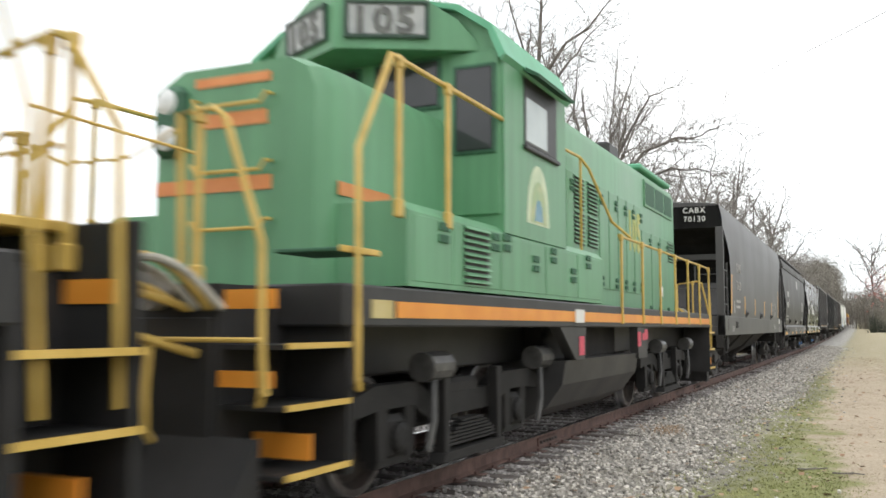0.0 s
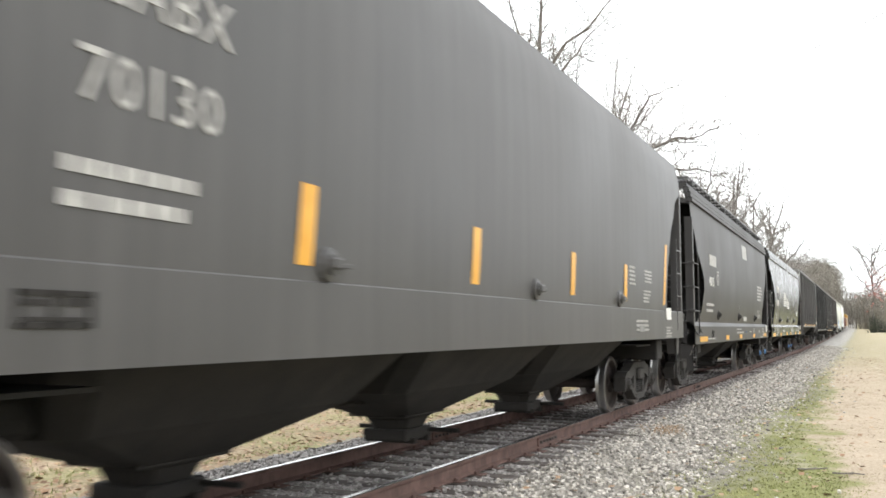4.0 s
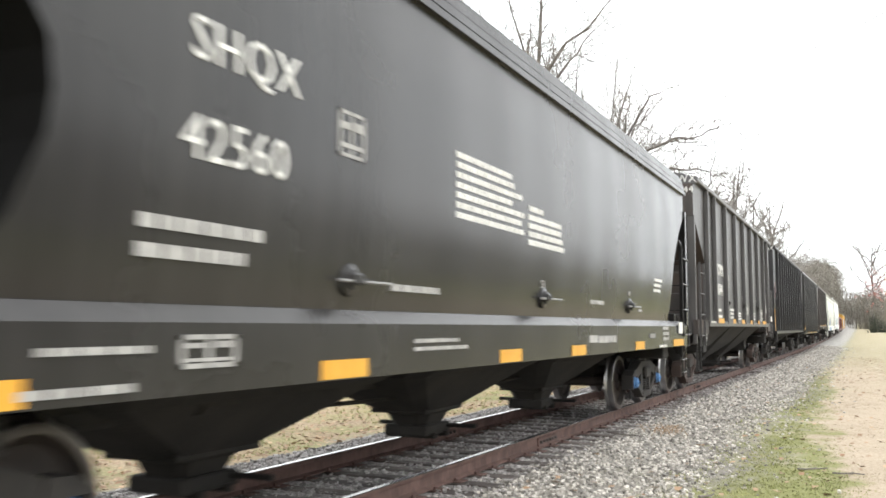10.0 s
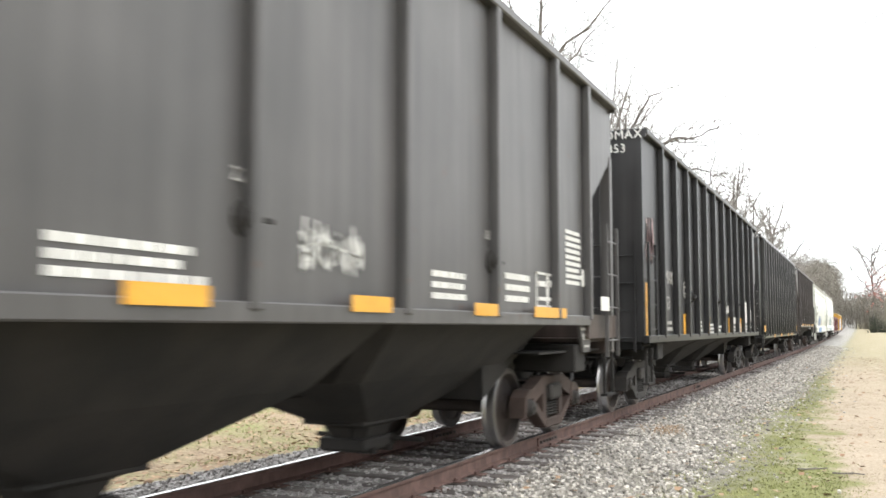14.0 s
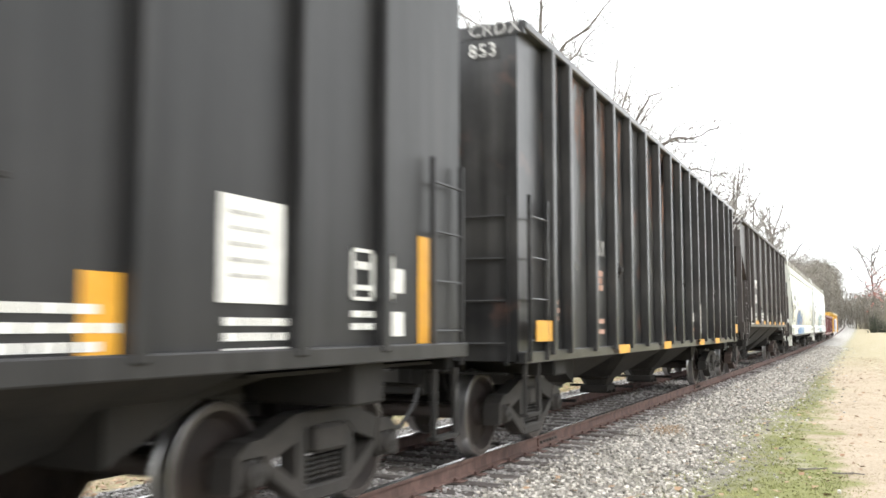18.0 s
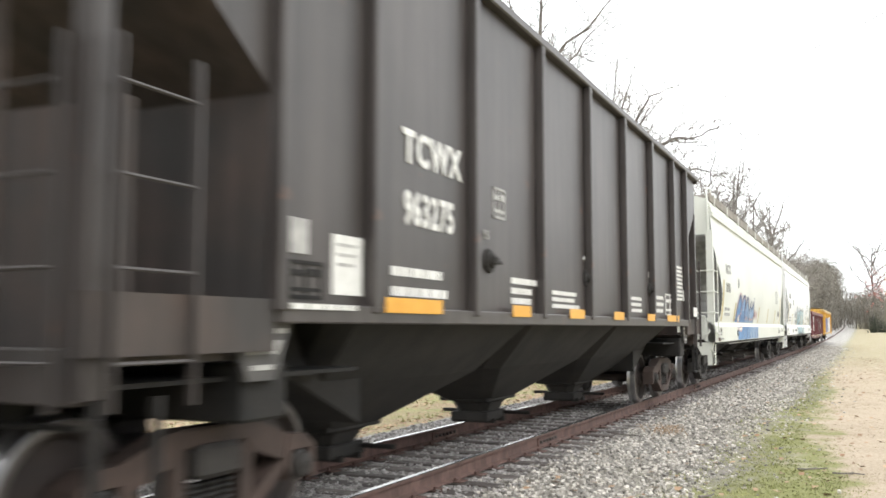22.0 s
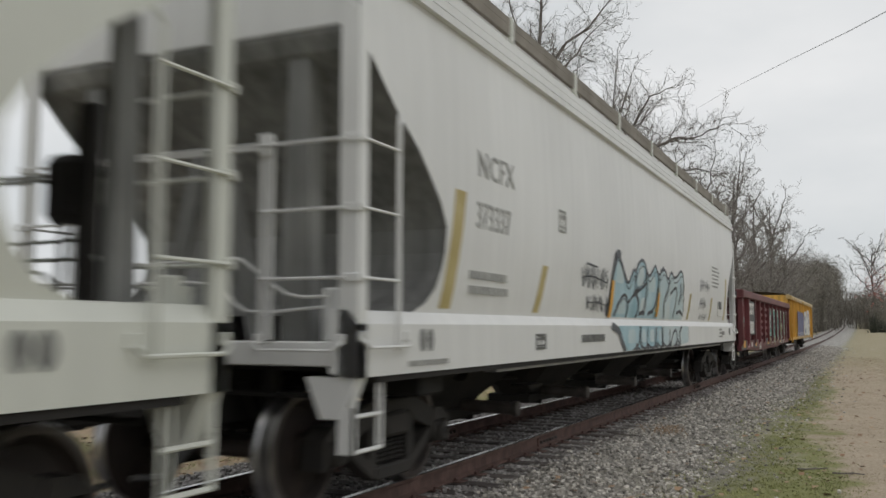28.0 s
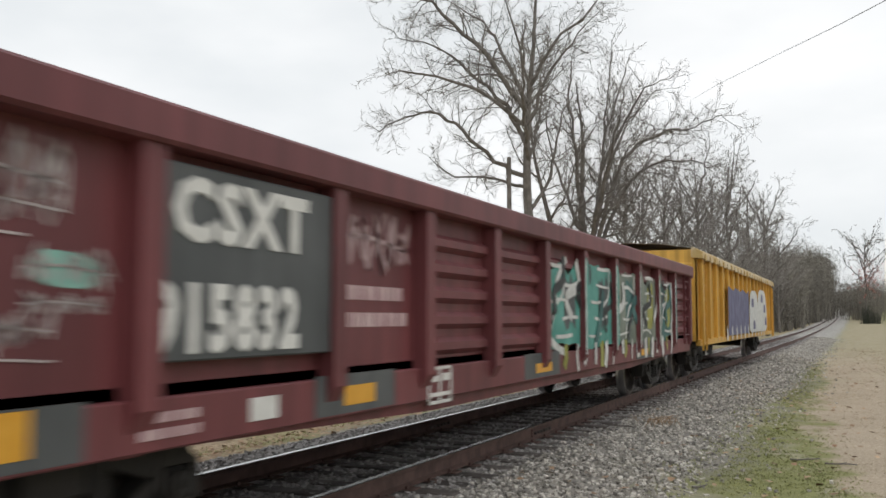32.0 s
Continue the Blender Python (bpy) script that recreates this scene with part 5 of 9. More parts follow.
# ---- the train, from its head ----
def hopper_one():
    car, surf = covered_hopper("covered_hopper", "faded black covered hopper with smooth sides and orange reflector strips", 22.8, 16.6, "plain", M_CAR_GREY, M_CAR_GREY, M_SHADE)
    writing(car, "CABX", 0.36, M_LETTER_DIM, 2.3, 2.86, surf=surf)
    writing(car, "70130", 0.36, M_LETTER_DIM, 2.26, 2.38, surf=surf)
    end_words(car, "CABX", 0.20, M_LETTER, 0.63, 4.22)
    end_words(car, "70130", 0.20, M_LETTER, 0.65, 4.0)
    bm = bmesh.new()
    rnd = random.Random(4)
    for i in range(9):
        z, x = 4.42 - 0.05 * i - (0.1 if i > 3 else 0), -0.75
        end = -0.1 - rnd.random() * 0.3
        while x < end:
            w = rnd.uniform(0.04, 0.12)
            box(bm, x, x + w, -0.008, 0.002, z - 0.03, z)
            x += w + 0.02
    tagged(part("stencilled_writing", bm, M_LETTER_DIM, car), kind="stuff")
    stencil(car, 2.2, 2.12, 1.0, 2, M_LETTER_DIM, 0.07, 0.08, surf=surf, seed=3)
    tape(car, 0, 1.10, 1.75, 0.17, 1.0, lean=0.2, surf=surf)
    for y, h in ((3.95, 0.5), (6.6, 0.5), (9.5, 0.5), (12.05, 0.52), (14.77, 1.04)):
        tape(car, 0, y, 1.76, 0.17, h, lean=(0.24 if h > 1.0 else 0.1) * h, surf=surf)
    placard(car, 0, 1.72, 1.76, 0.12, 0.32, M_LETTER_DIM, surf=surf)
    for y in (4.3, 8.3, 11.8):
        lever(car, 1.59, y, 1.78, M_CAR_GREY)
    stencil(car, 12.4, 2.28, 0.45, 5, M_LETTER_DIM, 0.03, 0.03, surf=surf, seed=8)
    stencil(car, 13.4, 2.27, 0.62, 4, M_LETTER_DIM, 0.028, 0.025, surf=surf, seed=9)
    stencil(car, 13.3, 1.96, 0.5, 4, M_LETTER_DIM, 0.028, 0.025, surf=surf, seed=10)
    placard(car, 1.61, 14.98, 1.52, 0.4, 0.2, M_LETTER)
    placard(car, 1.602, 2.0, 1.38, 0.4, 0.16, M_UNDER, True)
    stencil(car, 1.3, 1.42, 0.4, 3, M_LETTER_DIM, 0.03, 0.02, x=1.602, seed=12)
    stencil(car, 12.8, 1.5, 1.0, 3, M_LETTER_DIM, 0.035, 0.03, x=1.602, seed=13)
    stencil(car, 15.0, 1.4, 0.5, 4, M_LETTER_DIM, 0.03, 0.02, x=1.602, seed=14)
    placard(car, 1.605, 12.95, 1.32, 0.35, 0.1, M_STEEL)


def hopper_two():
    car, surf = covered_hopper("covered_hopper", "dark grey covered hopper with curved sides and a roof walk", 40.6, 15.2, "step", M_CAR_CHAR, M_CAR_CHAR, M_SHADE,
                               ends=[(1.46, 0.6), (1.62, 1.1), (1.83, 1.27), (2.15, 1.38), (2.4, 1.37), (2.65, 1.1), (2.91, 0.6), (3.0, 0.55), (3.4, 0.25), (3.5, 0.16), (3.52, 0.04), (4.0, 0.04)],
                               rear=[(1.48, 1.2), (1.62, 1.62), (1.77, 1.65), (2.01, 1.59), (2.32, 1.4), (2.6, 1.09), (2.91, 0.67), (3.11, 0.47), (3.36, 0.14), (3.5, 0.06), (4.0, 0.04)])
    placard(car, 0, 2.12, 2.76, 1.0, 0.24, M_LETTER_DIM, surf=surf)
    writing(car, "4015", 0.30, M_LETTER, 2.05, 2.3, surf=surf, wide=1.15)
    placard(car, 0, 3.2, 2.36, 0.28, 0.32, M_LETTER_DIM, True, surf=surf)
    stencil(car, 1.8, 1.92, 1.05, 2, M_LETTER_DIM, 0.06, 0.07, surf=surf, seed=21)
    bm = bmesh.new()
    grid_surface(bm, [[(surf(z) + 0.006, y, z) for y in (8.35, 9.35)] for z in (3.33, 3.5, 3.62, 3.72)])
    part("patch", bm, M_LETTER_DIM, car, "pale scuffed patch of paint")
    stencil(car, 11.85, 2.70, 1.5, 5, M_LETTER_DIM, 0.06, 0.04, surf=surf, seed=22)
    placard(car, 0, 12.05, 1.68, 0.72, 0.34, M_LETTER_DIM, True, surf=surf)
    placard(car, 0, 8.54, 1.57, 0.74, 0.16, M_LETTER_DIM, surf=surf)
    writing(car, "55", 0.12, M_LETTER_DIM, 7.33, 1.88, surf=surf)
    for y in (3.6, 7.4, 11.3):
        lever(car, 1.545, y, 1.68, M_UNDER)
    for y in (0.65, 4.5, 7.13, 10.36, 13.4):
        tape(car, 1.602, y, 1.09, 1.0 if y in (0.65, 13.4) else 0.56, 0.11)
    stencil(car, 6.5, 1.36, 1.2, 1, M_LETTER_DIM, 0.03, 0.02, x=1.602, seed=24)
    stencil(car, 6.6, 1.28, 1.8, 1, M_LETTER_DIM, 0.05, 0.02, x=1.602, seed=20)
    stencil(car, 9.46, 1.28, 0.6, 1, M_LETTER_DIM, 0.03, 0.02, x=1.602, seed=19)
    stencil(car, 10.45, 1.36, 0.42, 3, M_LETTER_DIM, 0.025, 0.02, x=1.602, seed=18)
    stencil(car, 1.7, 1.16, 1.2, 1, M_LETTER_DIM, 0.03, 0.02, x=1.602, seed=25)
    stencil(car, 8.6, 1.29, 0.25, 1, M_NAVY_TEXT, 0.06, 0.02, x=1.602, seed=26)
    stencil(car, 13.1, 1.37, 0.58, 3, M_LETTER_DIM, 0.055, 0.035, x=1.602, seed=27)
    stencil(car, 12.55, 1.10, 0.8, 1, M_LETTER_DIM, 0.035, 0.02, x=1.602, seed=28)
    placard(car, 1.62, 14.1, 1.25, 0.4, 0.2, M_LETTER)
    placard(car, 1.604, 11.9, 1.22, 0.35, 0.08, M_STEEL)
    placard(car, 1.602, 2.3, 1.16, 0.25, 0.16, M_UNDER, True)


M_NAVY_TEXT = mat("blue_stencil_paint", (0.05, 0.10, 0.2), (0.09, 0.15, 0.28), 9.0, 0.6)


def hopper_three():
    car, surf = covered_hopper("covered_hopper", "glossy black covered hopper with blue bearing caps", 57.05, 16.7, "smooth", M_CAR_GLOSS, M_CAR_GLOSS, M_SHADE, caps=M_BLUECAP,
                               ends=[(1.48, 1.2), (1.55, 1.3), (1.82, 1.53), (2.28, 1.72), (2.56, 1.70), (2.68, 1.64), (3.02, 1.27), (3.19, 0.91), (3.34, 0.7), (3.49, 0.42), (3.52, 0.2), (3.9, 0.08), (4.0, 0.08)],
                               rear=[(1.48, 1.6), (1.57, 1.64), (1.8, 1.54), (2.15, 1.49), (2.45, 1.4), (2.8, 1.13), (3.13, 0.75), (3.45, 0.28), (3.6, 0.14), (4.0, 0.08)])
    writing(car, "SHQX", 0.34, M_LETTER, 2.55, 2.76, surf=surf)
    writing(car, "42560", 0.34, M_LETTER, 2.5, 2.24, surf=surf)
    placard(car, 0, 3.98, 2.5, 0.33, 0.31, M_LETTER_DIM, True, surf=surf)
    stencil(car, 5.85, 2.86, 1.72, 7, M_LETTER, 0.05, 0.035, surf=surf, seed=31)
    stencil(car, 7.66, 2.62, 0.5, 1, M_LETTER, 0.055, 0.035, surf=surf, seed=32)
    stencil(car, 7.64, 2.53, 1.2, 4, M_LETTER, 0.055, 0.03, surf=surf, seed=30)
    stencil(car, 10.05, 1.73, 0.78, 1, M_LETTER_DIM, 0.05, 0.03, surf=surf, seed=29)
    writing(car, "55", 0.12, M_LETTER_DIM, 8.1, 1.80, surf=surf)
    stencil(car, 2.25, 1.93, 1.05, 2, M_LETTER_DIM, 0.07, 0.07, surf=surf, seed=33)
    stencil(car, 4.8, 1.70, 0.9, 1, M_LETTER_DIM, 0.05, 0.03, surf=surf, seed=34)
    stencil(car, 13.72, 2.18, 0.62, 3, M_LETTER, 0.045, 0.04, surf=surf, seed=35)
    stencil(car, 12.75, 1.66, 0.3, 1, M_LETTER_DIM, 0.035, 0.03, surf=surf, seed=36)
    writing(car, "44", 0.1, M_LETTER_DIM, 12.0, 1.84, surf=surf)
    for y in (4.2, 8.2, 12.1):
        lever(car, 1.55, y, 1.70, M_CAR_GLOSS)
        bm = bmesh.new()
        tube(bm, [(surf(1.7) + 0.05, y - 0.2, 1.69), (surf(1.7) + 0.06, y + 0.5, 1.69)], 0.012, 6)
        part("brake_rod", bm, M_STEEL, car)
    for y in (0.62, 3.8, 6.83, 9.08, 12.28, 15.17):
        tape(car, 1.602, y, 1.06, 1.0 if y in (0.62, 15.17) else 0.58, 0.12)
    stencil(car, 0.65, 1.36, 0.5, 1, M_LETTER_DIM, 0.03, 0.02, x=1.602, seed=37)
    stencil(car, 1.59, 1.13, 0.8, 1, M_LETTER_DIM, 0.04, 0.02, x=1.602, seed=38)
    stencil(car, 5.09, 1.30, 1.05, 2, M_LETTER_DIM, 0.03, 0.03, x=1.602, seed=39)
    placard(car, 1.602, 9.82, 1.2, 0.36, 0.09, M_LETTER_DIM)
    stencil(car, 10.25, 1.28, 1.05, 1, M_LETTER_DIM, 0.09, 0.03, x=1.602, seed=40)
    stencil(car, 14.3, 1.40, 0.55, 3, M_LETTER_DIM, 0.05, 0.04, x=1.602, seed=41)
    stencil(car, 14.0, 1.1, 0.8, 1, M_LETTER, 0.04, 0.04, x=1.602, seed=42)
    placard(car, 1.602, 2.53, 1.18, 0.44, 0.17, M_LETTER_DIM, True)
    stencil(car, 1.68, 1.30, 0.75, 1, M_LETTER_DIM, 0.035, 0.02, x=1.602, seed=28)
    placard(car, 1.62, 15.6, 1.28, 0.36, 0.2, M_LETTER)
    placard(car, 1.604, 13.25, 1.22, 0.4, 0.07, M_STEEL)


RIBS = [1.42, 2.54, 4.35, 6.2, 8.07, 9.93, 11.78, 13.6, 14.9]


def coal_hopper(s, body, label, first, second, worn):
    L = 16.3
    car = ribbed_hopper("open_hopper", label, s, L, body, M_RUSTY_END, RIBS, 0.10, 0.10, 1.43, 4.53, 1.4, frame_mat=M_TRUCK_RUST)
    x = 1.502
    writing(car, first, 0.36, M_LETTER, 3.07, 2.66, x=x, wide=0.92, bold=0.03)
    writing(car, second, 0.36, M_LETTER, 3.09, 2.18, x=x, wide=0.76, bold=0.03)
    end_words(car, first, 0.22, M_LETTER, 0.87, 4.42, -0.02)
    end_words(car, second, 0.2, M_LETTER, 0.87, 4.2, -0.02)
    placard(car, x, 4.93, 2.42, 0.3, 0.3, M_LETTER_DIM, True)
    placard(car, x, 1.47, 1.84, 0.32, 0.22, M_LETTER_DIM)
    placard(car, x, 1.6, 1.56, 0.36, 0.24, M_UNDER, True)
    if worn:
        placard(car, x, 2.08, 1.6, 0.38, 0.4, M_LETTER)
    stencil(car, 2.9, 1.84, 1.0, 2, M_LETTER, 0.07, 0.08, x=x, seed=51)
    stencil(car, 5.4, 1.88, 0.8, 3, M_LETTER, 0.06, 0.04, x=x, seed=52)
    stencil(car, 6.7, 1.80, 1.15, 3, M_LETTER, 0.045, 0.03, x=x, seed=53)
    stencil(car, 10.5, 1.85, 0.72, 3, M_LETTER, 0.05, 0.04, x=x, seed=54)
    stencil(car, 12.15, 1.92, 0.86, 3, M_LETTER, 0.06, 0.05, x=x, seed=55)
    stencil(car, 14.12, 2.54, 0.64, 9, M_LETTER, 0.045, 0.03, x=x, seed=56)
    stencil(car, 14.28, 1.53, 0.78, 1, M_LETTER, 0.04, 0.03, x=x, seed=57)
    stencil(car, 1.5, 1.53, 0.85, 1, M_LETTER, 0.035, 0.03, x=1.59, seed=58)
    placard(car, x, 13.05, 1.6, 0.78, 0.38, M_LETTER, True)
    placard(car, x, 14.77, 1.89, 0.29, 0.21, M_LETTER)
    placard(car, 1.62, 15.22, 1.6, 0.40, 0.18, M_LETTER)
    for y, w in ((2.65, 0.95), (5.2, 0.52), (7.06, 0.6), (9.09, 0.56), (11.17, 0.55), (12.74, 1.09)):
        tape(car, 1.592, y, 1.49, w, 0.11)
    for i, y in enumerate((4.8, 8.05, 11.75)):
        lever(car, x, y, 2.0, M_UNDER)
        writing(car, (("55", "44", "33") if worn else ("11", "22", "33"))[i], 0.12, M_LETTER_DIM, y - 0.12, 2.2, x=x)
    if not worn:
        scrawl(car, 8.6, 1.72, 0.75, 0.36, 7, 61, M_LETTER, flat(x), 0.02)
    # jacking plates below the sill ends, stencilled in white
    for y in (1.345, L - 1.345):
        for w in (1, -1):
            bm = bmesh.new()
            prism(bm, [(y - 0.29, 1.42), (y + 0.29, 1.42), (y + 0.13, 1.08), (y - 0.13, 1.08)], "x", *sorted((w * 1.46, w * 1.5)))
            pad = part("jacking_pad", bm, M_PAD, car)
            bm = bmesh.new()
            for q in ([(-0.24, 1.38), (-0.03, 1.38), (-0.03, 1.35), (-0.23, 1.35)], [(0.03, 1.38), (0.24, 1.38), (0.23, 1.35), (0.03, 1.35)],
                      [(-0.19, 1.31), (-0.13, 1.31), (-0.08, 1.23), (-0.13, 1.23)], [(0.19, 1.31), (0.13, 1.31), (0.08, 1.23), (0.13, 1.23)],
                      [(-0.08, 1.31), (-0.02, 1.31), (0.02, 1.23), (-0.02, 1.23)], [(-0.1, 1.17), (0.1, 1.17), (0.1, 1.14), (-0.1, 1.14)]):
                prism(bm, [(y + u, z) for u, z in q], "x", *sorted((w * 1.498, w * 1.505)))
            tagged(part("stencilled_writing", bm, M_LETTER_DIM, pad), kind="stuff")


M_PAD = mat("dull_grey_plate", (0.06, 0.056, 0.055), (0.095, 0.09, 0.088), 6.0, 0.6)
M_RUSTY_END = mat("rusty_black_end_sheet", (0.045, 0.04, 0.038), (0.085, 0.06, 0.05), 1.2, 0.7, 0.08, 8.0, 0.25)


def square_hopper():
    L = 16.35
    car = ribbed_hopper("open_hopper", "sooty black ribbed hopper with square ends", 93.45, L, M_CAR_SOOT, M_SHADE, [1.3, 2.5, 3.72, 4.8, 6.0, 7.3, 8.65, 9.97, 11.2, 12.5, 13.85, 14.9], 0.11, 0.10, 1.16, 4.58, 0.0)
    x = 1.502
    end_words(car, "DMAX", 0.2, M_LETTER, 0.92, 4.42, -0.06)
    end_words(car, "853", 0.2, M_LETTER, 0.95, 4.2, -0.06)
    writing(car, "DMAX", 0.34, M_LETTER_DIM, 1.5, 2.16, x=x, wide=0.85)
    writing(car, "853", 0.34, M_LETTER_DIM, 1.6, 1.7, x=x, wide=0.9)
    scrawl(car, 0.2, 2.4, 0.6, 0.8, 4, 71, M_PINK_L, flat(x), 0.07)
    stencil(car, 1.5, 1.5, 0.8, 2, M_LETTER_DIM, 0.06, 0.05, x=x, seed=72)
    placard(car, x, 3.5, 1.97, 0.46, 0.3, M_LETTER_DIM, True)
    writing(car, "66", 0.14, M_LETTER_DIM, 4.2, 2.14, x=x)
    writing(car, "55", 0.14, M_LETTER_DIM, 7.75, 2.14, x=x)
    writing(car, "44", 0.14, M_LETTER_DIM, 11.35, 2.14, x=x)
    for y in (4.4, 7.9, 11.55):
        lever(car, x, y, 2.0, M_UNDER)
    for y in (3.4, 6.45, 9.75, 12.2):
        tape(car, x, y, 1.16, 0.24, 0.48)
    tape(car, x, 15.55, 1.18, 0.2, 0.92)
    tape(car, x, 0.1, 1.18, 0.2, 0.92)
    for y, z, w, n in ((5.1, 1.52, 0.6, 3), (6.72, 1.47, 0.62, 3), (7.7, 1.43, 0.78, 3), (10.62, 1.42, 0.62, 2), (11.75, 1.49, 0.72, 3), (13.2, 1.44, 0.75, 3), (14.55, 1.5, 0.6, 2)):
        stencil(car, y, z, w, n, M_LETTER, 0.045, 0.04, x=x, seed=int(y * 10))
    placard(car, x, 13.14, 1.52, 0.6, 0.6, M_LETTER)
    placard(car, x, 14.54, 1.57, 0.6, 0.36, M_LETTER, True)
    placard(car, x, 10.78, 1.49, 0.62, 0.17, M_LETTER)
    for q in ([(8.88, 1.98, 2.03), (9.1, 1.96, 2.06), (9.33, 1.99, 2.04)], [(9.34, 1.76, 1.88), (9.6, 1.74, 1.92), (9.96, 1.80, 1.95)], [(9.0, 1.60, 1.68), (9.2, 1.55, 1.60), (9.35, 1.53, 1.56)]):
        blob(car, q, M_LETTER_DIM, flat(x), 0.004)
    for z in (1.64, 1.32):
        placard(car, x, 15.0, z, 0.3, 0.18, M_LETTER)


def tall_hopper():
    L = 16.7
    ribs = [0.85, 1.5, 2.56, 3.56, 4.52, 5.59, 6.6, 7.63, 8.55, 9.55, 10.45, 11.35, 12.35, 13.3, 14.38, 15.25, 16.0]
    car = ribbed_hopper("open_hopper", "black ribbed hopper worn to orange rust along its top", 111.35, L, M_CAR_RUST, M_SHADE, ribs, 0.10, 0.13, 1.04, 4.58, 0.0)
    x = 1.472
    end_words(car, "CRDX", 0.2, M_LETTER_DIM, 0.95, 4.44, -0.06)
    end_words(car, "853", 0.2, M_LETTER, 0.95, 4.22, -0.06)
    writing(car, "CRDX", 0.3, M_LETTER_DIM, 2.68, 2.34, x=x, wide=0.8)
    stencil(car, 2.68, 2.14, 0.78, 3, M_PINKLETTER, 0.075, 0.02, x=x, seed=81)
    for y, z, w, n in ((2.74, 1.5, 0.7, 1), (2.74, 1.36, 0.7, 1), (3.7, 1.36, 0.55, 1), (4.65, 1.5, 0.3, 3), (1.0, 1.7, 0.42, 3), (7.72, 1.4, 0.68, 3), (9.85, 1.38, 0.65, 2), (12.48, 1.47, 0.75, 3), (13.54, 1.48, 0.68, 3)):
        stencil(car, y, z, w, n, M_PINKLETTER, 0.06, 0.03, x=x, seed=int(y * 10))
    placard(car, x, 10.72, 1.28, 0.62, 0.6, M_LETTER)
    placard(car, x, 9.85, 1.51, 0.74, 0.17, M_LETTER)
    placard(car, x, 14.66, 1.3, 0.66, 0.34, M_LETTER_DIM, True)
    placard(car, x, 15.62, 1.2, 0.4, 0.2, M_LETTER)
    for q in ([(10.5, 3.6, 4.1), (10.8, 3.5, 4.12), (11.25, 3.55, 3.8)], [(10.6, 3.0, 3.05), (10.9, 2.9, 3.1), (11.2, 2.85, 2.9)]):
        blob(car, q, M_SCUFF, flat(x), 0.003)
    tape(car, 1.575, 0.24, 1.24, 0.52, 0.22)
    tape(car, 1.575, 16.2, 1.25, 0.4, 0.22)
    for y in (3.65, 6.73, 10.33, 12.53):
        tape(car, 1.59, y, 1.03, 0.63, 0.12)
    for y in (4.05, 8.95, 12.85):
        lever(car, x, y, 2.2, M_UNDER)
    for pts, w in (([(6.3, 3.4), (6.5, 2.9), (6.85, 2.3), (7.2, 1.8)], 0.1), ([(6.8, 3.5), (7.0, 3.0), (7.2, 2.5), (7.45, 1.9)], 0.16), ([(7.8, 3.6), (8.0, 3.1), (8.1, 2.6), (8.35, 2.2)], 0.14),
                   ([(5.7, 3.2), (5.9, 2.8), (6.2, 2.6), (6.4, 2.2)], 0.1), ([(3.7, 3.4), (3.9, 2.9), (4.3, 2.6)], 0.09), ([(9.7, 3.3), (9.9, 2.8), (10.2, 2.4)], 0.12), ([(11.5, 3.2), (11.8, 2.6), (12.1, 2.2)], 0.12),
                   ([(1.7, 2.5), (1.9, 2.2), (2.2, 2.1)], 0.08), ([(2.9, 3.3), (3.1, 3.1), (3.3, 2.9)], 0.07), ([(4.8, 3.5), (5.1, 3.0), (5.2, 2.4)], 0.1)):
        line(car, pts, w, M_SCUFF, flat(x), 0.0025, "scuff")
    for a, b, z0, z1 in ((6.7, 7.55, 3.72, 4.47), (7.72, 8.46, 4.05, 4.47), (8.64, 9.46, 4.12, 4.47), (9.64, 10.36, 4.2, 4.47), (1.58, 2.48, 4.22, 4.47), (2.64, 3.48, 4.05, 4.47), (11.44, 12.26, 4.25, 4.47)):
        rnd = random.Random(int(a * 10))
        blob(car, [(a + (b - a) * i / 7, z0 + 0.28 * rnd.random(), z1) for i in range(8)], M_FLAKE, flat(x), 0.0015, name="rust_patch")
    # rust running down from the top edge
    rnd = random.Random(83)
    for a, b, n in ((0.95, 1.4, 3), (1.6, 2.5, 9), (2.65, 3.45, 12), (3.65, 4.4, 5), (5.7, 6.5, 6), (6.7, 7.5, 12), (7.75, 8.45, 8), (10.6, 11.2, 5), (13.5, 14.2, 3)):
        bm = bmesh.new()
        for i in range(n):
            y, w, z1 = rnd.uniform(a, b), rnd.uniform(0.02, 0.09), 4.47 - rnd.uniform(0, 0.25)
            z0 = z1 - rnd.uniform(0.3, 1.5)
            k = [(y + w * 0.5 * math.sin(i + q), z1 + (z0 - z1) * q / 5, w * (1 - q / 6)) for q in range(6)]
            grid_surface(bm, [[(1.4735, p - r / 2, z), (1.4735, p + r / 2, z)] for p, z, r in k])
        tagged(part("rust_streak", bm, M_RUST_PANEL, car, "orange rust streaks"), kind="stuff")


M_SCUFF = mat("pale_scuffed_paint", (0.055, 0.054, 0.052), (0.13, 0.128, 0.12), 4.0, 0.6, streak=0.3)
M_FLAKE = mat("flaked_brown_rust", (0.055, 0.045, 0.04), (0.19, 0.10, 0.07), 3.2, 0.7, 0.1, 10.0, 0.45, lo=0.42, hi=0.66)
M_RUST_PANEL = mat("flaking_orange_rust", (0.13, 0.075, 0.055), (0.32, 0.16, 0.105), 2.3, 0.75, 0.1, 8.0, 0.3, lo=0.38, hi=0.62)


